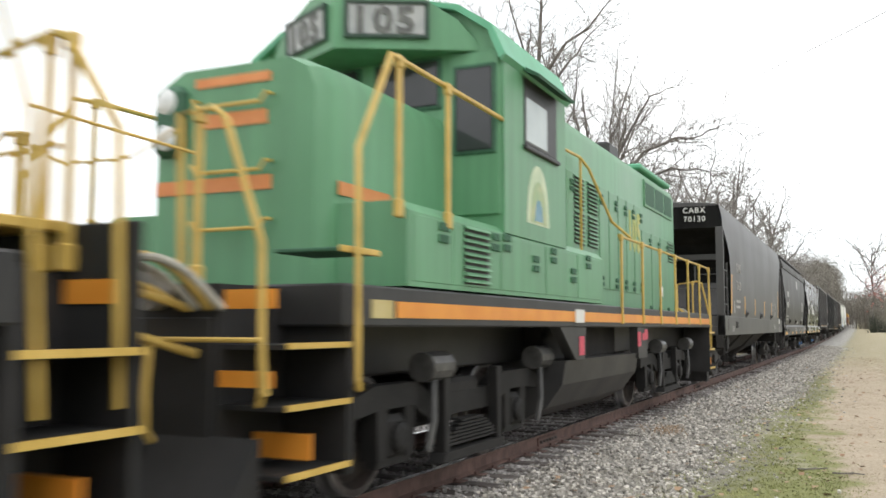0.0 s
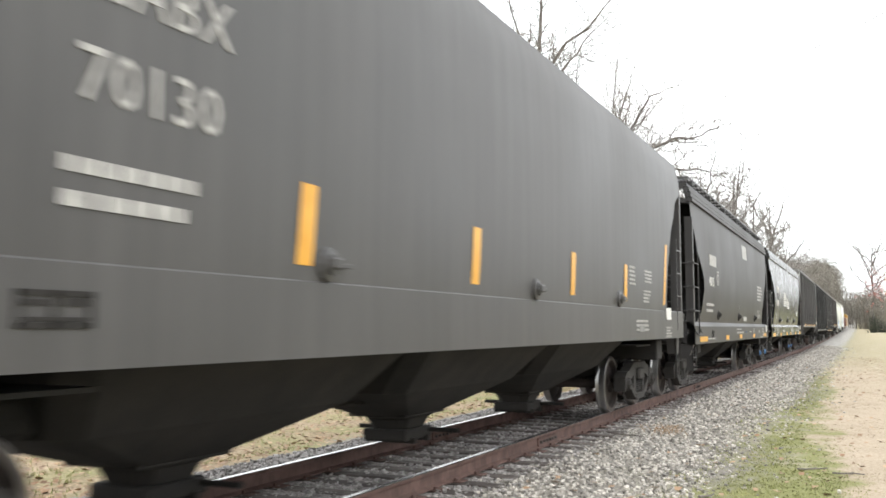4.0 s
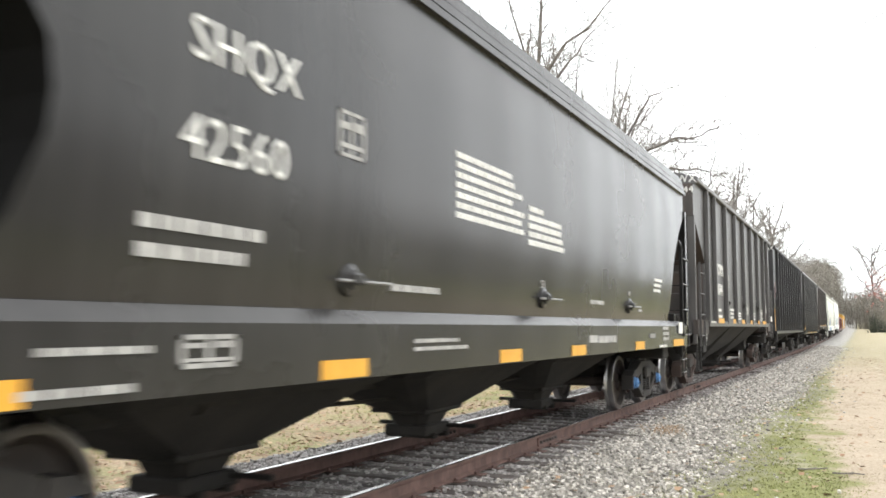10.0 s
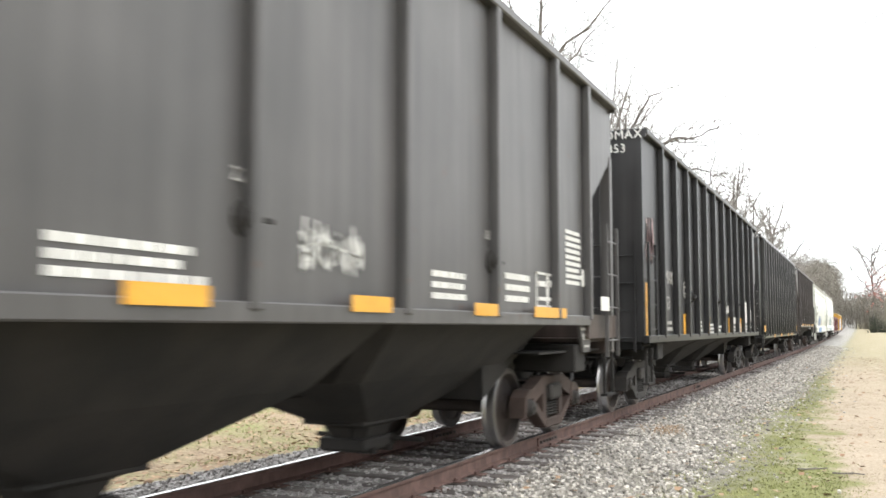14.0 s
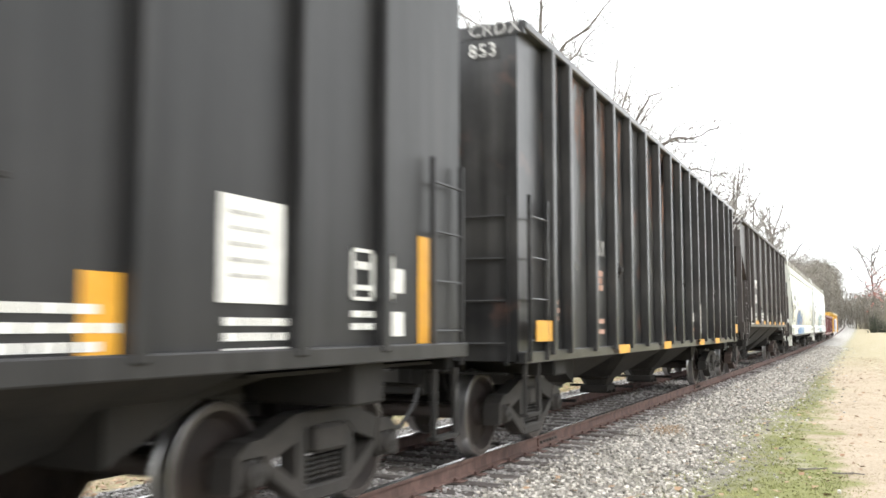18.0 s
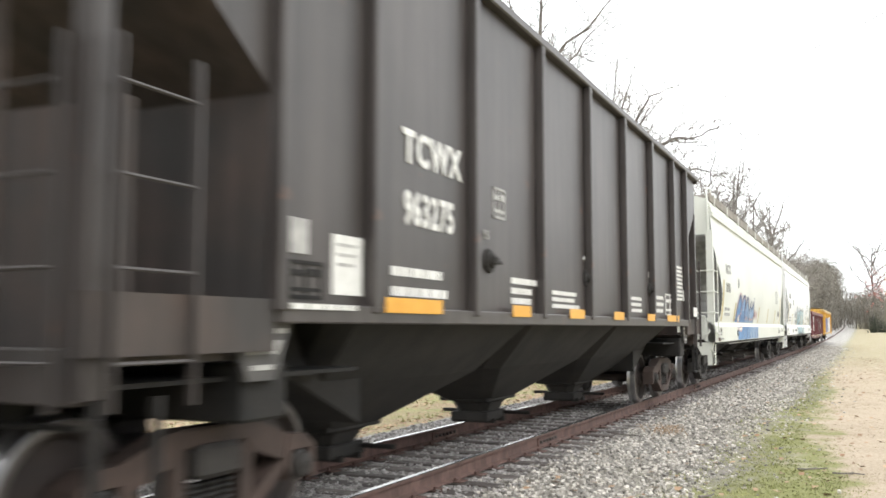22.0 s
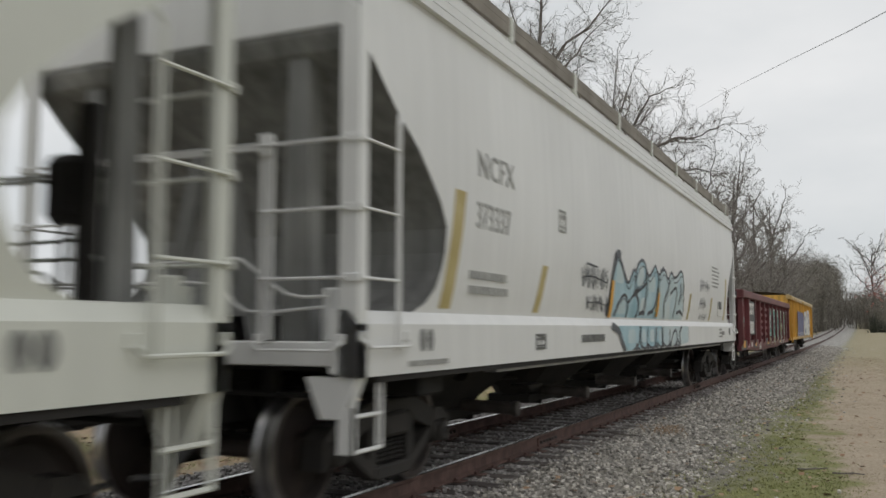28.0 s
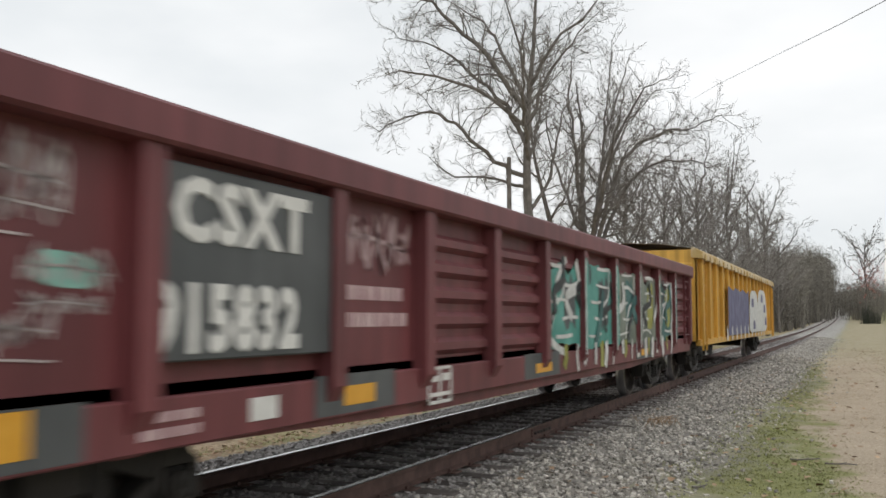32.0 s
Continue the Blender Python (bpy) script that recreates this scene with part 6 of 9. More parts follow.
def white_hopper(s, L, body, label, digits):
    car, surf = covered_hopper("covered_hopper", label, s, L, "walk", body, body, M_GRIME_SHADE, sill=(1.05, 1.5), bays=4,
                               ends=[(1.48, 0.9), (1.56, 1.14), (1.75, 1.35), (2.12, 1.46), (2.3, 1.38), (2.46, 1.24), (2.76, 0.88), (2.99, 0.51), (3.39, 0.06), (3.45, 0.04), (4.0, 0.04)])
    writing(car, "NCFX", 0.34, M_DARKLETTER_DIM, 2.06, 2.72, surf=surf, wide=0.95)
    writing(car, digits, 0.34, M_DARKLETTER_DIM, 2.04, 2.26, surf=surf, wide=0.75)
    stencil(car, 1.95, 1.88, 0.95, 2, M_DARKLETTER_DIM, 0.07, 0.06, surf=surf, seed=91)
    tape(car, 0, 1.40, 1.54, 0.22, 1.0, M_OLDTAPE, 0.19, surf)
    tape(car, 0, L - 1.98, 1.56, 0.2, 1.0, M_OLDTAPE, 0.15, surf)
    for y in (3.68, 9.6, 12.6, L - 4.2):
        tape(car, 0, y, 1.54, 0.18, 0.5, M_OLDTAPE, 0.2, surf)
    placard(car, 0, 4.4, 2.45, 0.25, 0.25, M_DARKLETTER_DIM, True, surf=surf)
    placard(car, 0, 16.62 + L - 19.6, 1.66, 0.60, 0.37, M_LETTER, False, surf=surf)
    for k, w, z, h, m in ((0.03, 0.10, 1.81, 0.18, M_DARKLETTER_DIM), (0.15, 0.13, 1.81, 0.18, M_NEWLETTER), (0.295, 0.04, 1.81, 0.18, M_DARKLETTER_DIM), (0.35, 0.10, 1.81, 0.18, M_NEWLETTER), (0.465, 0.10, 1.81, 0.18, M_DARKLETTER_DIM),
                          (0.03, 0.09, 1.685, 0.09, M_DARKLETTER_DIM), (0.13, 0.31, 1.685, 0.09, M_NEWLETTER), (0.45, 0.115, 1.685, 0.09, M_DARKLETTER_DIM)):
        placard(car, 0, 16.62 + L - 19.6 + k, z, w, h, m, False, surf=lambda z: surf(z) + 0.006)
    stencil(car, L - 3.9, 2.75, 1.15, 6, M_DARKLETTER_DIM, 0.035, 0.05, surf=surf, seed=92)
    for y in (0.98, L - 1.3):
        for k in (0, 0.13):
            bm = bmesh.new()
            prism(bm, [(y + k + 0.05 * math.cos(a), 1.29 + 0.09 * math.sin(a)) for a in [i * math.pi / 5 for i in range(10)]], "x", 1.598, 1.606)
            part("vent_slot", bm, M_DARKLETTER, car)
    stencil(car, 0.75, 1.14, 0.9, 1, M_DARKLETTER_DIM, 0.04, 0.03, x=1.602, seed=93)
    stencil(car, L - 3.0, 1.36, 0.5, 3, M_DARKLETTER_DIM, 0.04, 0.04, x=1.602, seed=94)
    placard(car, 1.604, L - 2.56, 1.21, 0.36, 0.09, M_STEEL)
    placard(car, 1.602, 4.0 if s < 160 else 3.6, 1.16, 0.3, 0.16, M_DARKLETTER, True)
    # roof-end hoop rails
    for at, w in ((0.0, 1), (L, -1)):
        bm = bmesh.new()
        tube(bm, smooth_line([(1.45, at + w * 1.2, 4.46), (1.46, at + w * 0.5, 4.62), (1.48, at + w * 0.1, 4.5), (1.5, at + w * 0.0, 4.1), (1.5, at + w * 0.02, 3.5)]), 0.022, 6)
        part("hoop_rail", bm, body, car)
    # outlet tubes below the sill
    for y in (4.7, 7.6, 10.6, 13.8):
        bm = bmesh.new()
        tube(bm, [(0.3, y, 0.47), (0.95, y, 0.45)], 0.075, 12)
        tube(bm, [(0.95, y, 0.45), (1.0, y, 0.45)], 0.09, 12)
        part("outlet_tube", bm, M_TUBE, car)
        bm = bmesh.new()
        prism(bm, [(y + 0.35, 0.70), (y + 0.9, 0.70), (y + 0.9, 0.67), (y + 0.4, 0.65)], "x", 0.75, 1.0)
        part("gate_shelf", bm, M_UNDER, car)
    return car, surf


M_DARKLETTER_DIM = mat("faded_grey_stencil", (0.26, 0.26, 0.25), (0.42, 0.42, 0.40), 7.0, 0.6)


def piece(car, top, low, surf, fill, pale, fade, edge, cuts, arches):
    """A throw-up: paint under a lumpy top line, dark outlines along it, strokes between and inside the letters."""
    top = smooth_line(top, 4)
    for m, cols in ((fill, [q for q in top if q[0] <= fade + 0.06]), (pale, [q for q in top if q[0] >= fade])):
        blob(car, [(y, low, max(z, low + 0.02)) for y, z in cols], m, surf)
    bm = bmesh.new()
    stroke(bm, top, 0.05, surf, 0.009)
    part("spray_line", bm, edge, car)
    bm = bmesh.new()
    stroke(bm, [(y + 0.05, z - 0.09) for y, z in top[4:-4]], 0.018, surf, 0.010)
    part("spray_line", bm, edge, car)
    for pts in cuts:
        line(car, pts, 0.04, edge, surf, 0.011)
        line(car, [(y + 0.1, z) for y, z in pts], 0.016, edge, surf, 0.011)
    for y, w, h in arches:
        line(car, [(y, low + 0.02), (y + w * 0.2, low + h * 0.8), (y + w * 0.5, low + h), (y + w * 0.82, low + h * 0.75), (y + w, low + 0.02)], 0.035, edge, surf, 0.012)


def white_one():
    car, surf = white_hopper(147.75, 19.6, M_CAR_WHITE, "dusty white covered hopper with blue graffiti", "397786")
    top = [(3.98, 1.54), (4.1, 1.72), (4.3, 1.94), (4.55, 2.16), (4.85, 2.28), (5.1, 2.2), (5.25, 2.02), (5.4, 2.18), (5.75, 2.24), (6.0, 2.24), (6.2, 2.0), (6.4, 2.22), (6.6, 2.2),
           (6.85, 2.02), (7.1, 1.9), (7.35, 2.02), (7.6, 1.94), (7.9, 2.06), (8.15, 2.14), (8.25, 1.9), (8.3, 1.56)]
    piece(car, top, 1.53, surf, M_BLUE_F, M_BLUE_P, 6.3, M_NAVY_L, [], [])
    # the letters: rose outline outside, navy inside, and a rolled lower edge on the sill
    for pts, w, m in (([(4.01, 1.51), (4.07, 1.71), (4.25, 1.94), (4.5, 2.15), (4.83, 2.31), (5.14, 2.28), (5.25, 2.14), (5.12, 1.91), (4.86, 1.71), (4.54, 1.7), (4.5, 1.58), (4.82, 1.53)], 0.05, M_PINK_L),
                      ([(4.13, 1.55), (4.21, 1.79), (4.49, 2.06), (4.81, 2.23), (5.04, 2.2), (5.07, 2.03), (4.91, 1.83)], 0.03, M_NAVY_L),
                      ([(4.95, 1.53), (5.22, 1.94), (5.42, 2.2), (5.97, 2.28), (5.99, 2.04), (5.84, 1.75), (5.9, 1.55)], 0.05, M_NAVY_L),
                      ([(5.02, 1.53), (5.3, 1.94), (5.48, 2.15), (5.9, 2.22)], 0.03, M_PINK_L),
                      ([(5.55, 1.87), (5.63, 2.06), (5.73, 1.89), (5.55, 1.87)], 0.035, M_PALE_L),
                      ([(6.01, 1.55), (5.99, 1.85), (6.23, 2.14), (6.51, 2.26), (6.86, 2.19), (6.95, 2.01), (6.75, 1.79), (6.98, 1.59)], 0.05, M_NAVY_L),
                      ([(6.08, 1.6), (6.1, 1.85), (6.3, 2.08), (6.52, 2.18)], 0.03, M_PINK_L),
                      ([(7.06, 1.6), (7.14, 1.97), (7.53, 2.17), (7.72, 1.98), (7.89, 1.96), (8.26, 2.29), (8.33, 1.99), (8.44, 1.66)], 0.045, M_NAVY_L),
                      ([(7.2, 1.65), (7.3, 1.95), (7.5, 2.08), (7.6, 1.9)], 0.035, M_PALE_L),
                      ([(7.21, 1.65), (7.77, 1.61), (8.36, 1.75)], 0.05, M_PINK_L), ([(6.25, 1.6), (6.45, 1.68), (6.7, 1.6)], 0.05, M_PINK_L)):
        line(car, pts, w, m, surf, 0.013)
    # paler highlights inside the swollen letters
    for y, z, w, h in ((4.42, 1.9, 0.3, 0.22), (5.5, 2.08, 0.28, 0.1), (6.3, 1.95, 0.3, 0.16), (4.4, 1.56, 0.4, 0.1)):
        blob(car, bubble(y, y + w, z, z + h), M_BLUE_P, surf, 0.0055)
    blob(car, [(4.5, 1.62, 1.66), (4.62, 1.57, 1.69), (4.8, 1.56, 1.66), (4.95, 1.58, 1.6)], M_CAR_WHITE, surf, 0.006)
    blob(car, [(y, 1.06, 1.41) for y in (4.17, 5.0, 6.0, 6.7)], M_BLUE_F, flat(1.602), 0.004)
    blob(car, [(y, 1.07, 1.41) for y in (6.7, 7.5, 8.3, 9.15)], M_BLUE_P, flat(1.602), 0.004)
    blob(car, [(4.02, 1.40, 1.41), (4.32, 1.33, 1.39), (4.7, 1.30, 1.385), (4.95, 1.33, 1.40), (5.02, 1.38, 1.40)], M_CAR_WHITE, flat(1.602), 0.007)
    line(car, [(4.0, 1.41), (4.32, 1.33), (4.79, 1.29), (5.01, 1.37), (4.87, 1.41), (4.47, 1.385)], 0.035, M_PINK_L, flat(1.602), 0.010)
    for y, lean, m in ((4.2, 0.02, M_NAVY_L), (5.38, 0.02, M_NAVY_L), (5.5, 0.02, M_PALE_L), (5.62, 0.03, M_NAVY_L), (6.25, -0.12, M_NAVY_L), (6.4, -0.1, M_PALE_L), (6.6, -0.05, M_NAVY_L),
                       (7.12, -0.25, M_NAVY_L), (7.3, -0.2, M_PALE_L), (7.6, -0.08, M_NAVY_L), (8.1, 0.1, M_NAVY_L), (8.25, 0.16, M_PINK_L), (8.8, 0.1, M_NAVY_L)):
        line(car, [(y, 1.405), (y + lean * 0.35, 1.25), (y + lean, 1.075)], 0.03, m, flat(1.602), 0.011)
    scrawl(car, 8.45, 1.62, 0.35, 0.34, 5, 95, M_PINK_L, surf, 0.03)
    scrawl(car, 8.85, 1.58, 0.35, 0.36, 4, 96, M_PINK_L, surf, 0.025)
    scrawl(car, 0.5, 1.22, 0.4, 0.12, 5, 97, M_MAROON_L, flat(1.602), 0.02)
    scrawl(car, 0.5, 1.06, 0.4, 0.12, 5, 98, M_MAROON_L, flat(1.602), 0.02)


M_BLUE_P = mat("thin_blue_spray_fill", (0.16, 0.28, 0.48), (0.30, 0.42, 0.58), 2.0, 0.5)
M_TEAL_P = mat("thin_teal_spray_fill", (0.46, 0.60, 0.63), (0.58, 0.66, 0.67), 1.6, 0.55)
M_TEAL_W = mat("chalky_white_teal_spray", (0.47, 0.60, 0.645), (0.57, 0.67, 0.69), 1.4, 0.55)
M_PALE_L = mat("pale_blue_spray_outline", (0.42, 0.5, 0.58), (0.55, 0.6, 0.66), 5.0, 0.6)
M_TUBE = mat("dusty_outlet_casting", (0.05, 0.044, 0.04), (0.10, 0.085, 0.078), 6.0, 0.7)
M_MAROON_L = mat("maroon_spray", (0.10, 0.05, 0.05), (0.18, 0.09, 0.09), 5.0, 0.6)


def white_two():
    car, surf = white_hopper(168.7, 19.5, M_CAR_PALE, "grey-white covered hopper with pale teal graffiti", "373337")
    top = [(6.72, 1.9), (6.8, 2.18), (6.92, 2.36), (7.04, 2.40), (7.22, 2.31), (7.45, 2.14), (7.68, 2.03), (7.84, 2.12), (7.98, 2.23), (8.12, 2.22), (8.3, 2.34), (8.54, 2.41), (8.75, 2.37), (8.92, 2.24), (9.08, 2.20),
           (9.3, 2.29), (9.52, 2.38), (9.68, 2.29), (9.85, 2.26), (10.1, 2.36), (10.34, 2.33), (10.58, 2.22), (10.85, 2.35), (11.1, 2.27), (11.4, 2.31), (11.75, 2.42), (12.0, 2.33), (12.1, 1.95), (12.16, 1.58)]
    piece(car, top, 1.53, surf, M_TEAL_F, M_TEAL_P, 9.9, M_SMOKE_L, [], [])
    # chalky highlights where the spray thins out
    for y, z, w, h in ((6.98, 2.0, 0.42, 0.3), (8.28, 2.02, 0.42, 0.3), (7.15, 1.58, 0.5, 0.2), (9.05, 1.95, 0.5, 0.25), (9.95, 1.95, 0.42, 0.35), (10.9, 1.62, 0.3, 0.3), (11.45, 1.95, 0.5, 0.3), (8.55, 1.62, 0.45, 0.22)):
        blob(car, bubble(y, y + w, z, z + h), M_TEAL_P if y < 9.7 else M_TEAL_W, surf, 0.0055)
    for pts, w in (([(7.0, 1.54), (7.16, 1.71), (7.43, 1.84), (7.64, 1.81), (7.76, 1.67), (7.69, 1.53)], 0.045), ([(7.06, 1.54), (7.2, 1.67), (7.43, 1.79), (7.6, 1.76), (7.68, 1.64)], 0.016),
                   ([(7.74, 1.74), (8.1, 1.88), (8.71, 2.02), (8.88, 2.09)], 0.045), ([(8.05, 1.87), (8.2, 1.91), (8.35, 1.94)], 0.09),
                   ([(8.13, 2.21), (8.16, 1.93), (8.57, 1.98), (8.77, 2.12), (8.8, 2.28)], 0.035), ([(8.2, 2.2), (8.23, 1.99), (8.55, 2.03), (8.7, 2.14)], 0.016),
                   ([(8.17, 1.88), (8.37, 1.78), (8.38, 1.6), (8.3, 1.54)], 0.045), ([(8.27, 1.88), (8.45, 1.78), (8.46, 1.62)], 0.016),
                   ([(8.83, 2.24), (8.89, 1.97), (8.8, 1.69), (8.63, 1.6)], 0.045), ([(8.94, 2.24), (9.0, 1.97), (8.9, 1.69), (8.74, 1.6)], 0.016),
                   ([(9.74, 2.28), (9.72, 2.0), (9.56, 1.73), (9.21, 1.59)], 0.05), ([(9.86, 2.26), (9.86, 2.0), (9.68, 1.73)], 0.018),
                   ([(10.68, 2.27), (10.55, 2.02), (10.31, 1.81), (10.41, 1.55)], 0.05), ([(10.8, 2.24), (10.68, 2.02), (10.44, 1.81)], 0.018),
                   ([(10.81, 1.97), (11.25, 2.09), (11.39, 1.97), (11.21, 1.56)], 0.05), ([(11.7, 2.21), (11.76, 1.99), (11.6, 1.81)], 0.06), ([(11.9, 2.2), (11.9, 1.99), (11.8, 1.85)], 0.03),
                   ([(8.49, 1.59), (8.7, 1.61), (8.89, 1.6)], 0.06), ([(9.12, 1.6), (9.3, 1.63), (9.5, 1.64)], 0.06), ([(11.48, 1.64), (11.8, 1.68), (12.07, 1.62)], 0.06), ([(9.9, 2.3), (10.1, 2.36), (10.2, 2.38)], 0.07)):
        line(car, pts, w, M_SMOKE_L, surf, 0.012)
    # its lower lobes on the sill
    blob(car, [(y, z, 1.41) for y, z in ((7.05, 1.28), (7.25, 1.10), (7.45, 1.06), (7.9, 1.06), (8.6, 1.08), (9.3, 1.07), (9.95, 1.07))], M_TEAL_F, flat(1.602), 0.004)
    blob(car, [(y, z, 1.41) for y, z in ((9.9, 1.07), (10.4, 1.07), (11.2, 1.08), (11.9, 1.08), (12.4, 1.12))], M_TEAL_P, flat(1.602), 0.004)
    for y, w in ((7.55, 0.5), (8.42, 0.3), (9.0, 0.35), (9.65, 0.25), (10.1, 0.35), (11.75, 0.5)):
        blob(car, bubble(y, y + w, 1.16, 1.36), M_TEAL_W, flat(1.602), 0.0055)
    for pts, w in (([(6.66, 1.41), (6.84, 1.38), (7.06, 1.32), (7.21, 1.18), (7.4, 1.06)], 0.10), ([(8.32, 1.41), (8.3, 1.23), (8.16, 1.13), (8.02, 1.06)], 0.045),
                   ([(8.35, 1.4), (8.27, 1.23), (8.41, 1.1), (8.7, 1.08), (8.79, 1.21), (8.84, 1.40)], 0.045), ([(8.81, 1.14), (9.09, 1.07), (9.37, 1.12), (9.5, 1.39)], 0.045),
                   ([(9.52, 1.15), (9.78, 1.07), (9.96, 1.12), (9.94, 1.40)], 0.045), ([(9.99, 1.14), (10.27, 1.07), (10.53, 1.12), (10.6, 1.36)], 0.045),
                   ([(10.65, 1.09), (10.89, 1.29), (11.16, 1.33), (11.27, 1.18), (11.52, 1.07)], 0.05), ([(11.73, 1.41), (11.52, 1.28), (11.6, 1.07)], 0.045), ([(12.43, 1.40), (12.45, 1.1)], 0.018),
                   ([(8.42, 1.4), (8.36, 1.24), (8.46, 1.13)], 0.016), ([(9.4, 1.38), (9.28, 1.15)], 0.016), ([(10.02, 1.4), (10.04, 1.15)], 0.016), ([(11.64, 1.40), (11.44, 1.28), (11.5, 1.1)], 0.016)):
        line(car, pts, w, M_SMOKE_L, flat(1.602), 0.010)
    # black wedges between the lobes
    for y, w in ((8.05, 0.3), (8.78, 0.16), (9.46, 0.16), (9.95, 0.14), (10.6, 0.2), (11.15, 0.35)):
        blob(car, [(y - w, 1.058, 1.062), (y - w * 0.3, 1.058, 1.10), (y, 1.058, 1.17), (y + w * 0.3, 1.058, 1.10), (y + w, 1.058, 1.062)], M_SMOKE_L, flat(1.602), 0.012, 3)
    line(car, [(6.64, 1.54), (6.73, 1.84), (6.82, 2.14), (6.97, 2.36)], 0.13, M_SMOKE_L, surf, 0.006)
    line(car, [(6.95, 2.36), (7.05, 2.40), (7.19, 2.38)], 0.12, M_SMOKE_L, surf, 0.014)
    tape(car, 0, 6.68, 1.52, 0.16, 0.5, M_REFLECT, 0.05, lambda z: surf(z) + 0.014)
    tape(car, 0, 9.72, 1.56, 0.14, 0.4, M_REFLECT, 0.04, lambda z: surf(z) + 0.014)
    for q in range(2):
        scrawl(car, 5.32 + 0.04 * q, 1.84, 1.15, 0.33, 6, 101 + 10 * q, M_SMOKE_L, surf, 0.012)
    for q in range(2):
        scrawl(car, 5.6, 1.57, 1.0, 0.25, 5, 102 + 10 * q, M_SMOKE_L, surf, 0.011)
    line(car, [(5.5, 2.17), (5.75, 2.16), (6.0, 2.15)], 0.025, M_SMOKE_L, surf, 0.010)
    scrawl(car, 13.95, 2.12, 1.25, 0.3, 7, 103, M_SMOKE_L, surf, 0.013)
    scrawl(car, 13.95, 1.74, 0.9, 0.28, 5, 104, M_SMOKE_L, surf, 0.013)
    scrawl(car, 14.0, 1.53, 0.9, 0.15, 5, 105, M_SMOKE_L, surf, 0.012)
    stencil(car, 5.25, 1.30, 1.1, 1, M_DARKLETTER, 0.09, 0.02, x=1.602, seed=106)


hopper_one()
hopper_two()
hopper_three()
coal_hopper(75.2, M_CAR_BLACK, "dull black open hopper with upright ribs and slanted ends", "TCWX", "965444", False)
square_hopper()
tall_hopper()
coal_hopper(129.7, M_CAR_BROWN, "brown-black open hopper with upright ribs and slanted ends", "TCWX", "963275", True)
white_one()
white_two()


def gondola():
    car = thing("gondola", "oxide red gondola with corrugated sides and graffiti", "gondola car", "cars of the train")
    TRAIN.append((car, 189.9))
    L, x = 17.2, 1.46
    posts = [0.06, 1.62, 3.36, 4.74, 6.22, 7.74, 9.28, 10.87, 12.4, 13.9, 15.4, 17.1]
    for w in (1, -1):
        bm = bmesh.new()
        prism(bm, [(0, 0.74), (1.6, 0.74), (5.0, 0.64), (L - 5, 0.64), (L - 1.6, 0.74), (L, 0.74), (L, 2.32), (0, 2.32)], "x", *sorted((w * (x - 0.05), w * x)))
        part("side_sheet", bm, M_RED, car)
        bm = bmesh.new()
        prism(bm, [(w * 1.40, 2.24), (w * 1.61, 2.24), (w * 1.63, 2.26), (w * 1.63, 2.43), (w * 1.61, 2.45), (w * 1.40, 2.45)], "y", 0, L)
        part("top_chord", bm, M_RED, car)
        for i, y in enumerate(posts):
            bm = bmesh.new()
            prism(bm, [(w * x, 0.72), (w * (x + 0.13), 0.95), (w * (x + 0.13), 2.28), (w * x, 2.28)], "y", y - 0.08, y + 0.08)
            part("side_post", bm, M_RED, car)
        for a, b in zip(posts[3:], posts[4:]):
            for k in range(5):
                z = 1.16 + k * 0.215
                bm = bmesh.new()
                prism(bm, [(w * (x - 0.002), z - 0.075), (w * (x + 0.06), z - 0.03), (w * (x + 0.06), z + 0.03), (w * (x - 0.002), z + 0.075)], "y", a + 0.1, b - 0.1)
                part("corrugation", bm, M_RED, car)
        bm = bmesh.new()
        box(bm, w * x - 0.03, w * x + 0.07, 0, L, 0.74, 1.0, 0.01)
        part("side_sill", bm, M_RED, car)
    for at, w in ((0.0, 1), (L, -1)):
        bm = bmesh.new()
        box(bm, -x, x, *sorted((at, at + w * 0.06)), 0.9, 2.4)
        part("end_sheet", bm, M_RED_END, car)
        bm = bmesh.new()
        box(bm, -1.62, 1.62, *sorted((at - w * 0.07, at + w * 0.1)), 2.21, 2.455, 0.02)
        part("end_chord", bm, M_RED, car)
        for k in range(4):
            z = 1.2 + 0.28 * k
            bm = bmesh.new()
            prism(bm, [(at, z - 0.09), (at - w * 0.07, z - 0.03), (at - w * 0.07, z + 0.03), (at, z + 0.09)], "x", -x + 0.05, x - 0.05)
            part("corrugation", bm, M_RED_END, car)
    bm = bmesh.new()
    box(bm, -1.3, 1.45, -0.082, -0.07, 2.25, 2.42)
    part("end_band", bm, M_SIGN, car)
    end_words(car, "CSXT 915832", 0.17, M_LETTER_DIM, 0.15, 2.27, -0.084)
    bm = bmesh.new()
    box(bm, -x, x, 0.05, L - 0.05, 0.98, 1.06)
    part("floor", bm, M_UNDER, car)
    # black number panel
    bm = bmesh.new()
    box(bm, x, x + 0.10, 1.58, 3.37, 1.17, 2.18, 0.01)
    part("number_panel", bm, M_SIGN, car)
    writing(car, "CSXT", 0.44, M_LETTER, 1.78, 1.80, x=x + 0.10, wide=1.0, bold=0.045)
    writing(car, "915832", 0.47, M_LETTER, 1.64, 1.23, x=x + 0.10, wide=0.78, bold=0.045)
    stencil(car, 3.46, 1.62, 1.2, 1, M_PINK_L, 0.10, 0.05, x=x, seed=111)
    stencil(car, 3.46, 1.43, 1.2, 1, M_PINK_L, 0.10, 0.05, x=x, seed=112)
    scrawl(car, 3.45, 1.7, 1.1, 0.5, 6, 113, M_PINK_L, flat(x), 0.03)
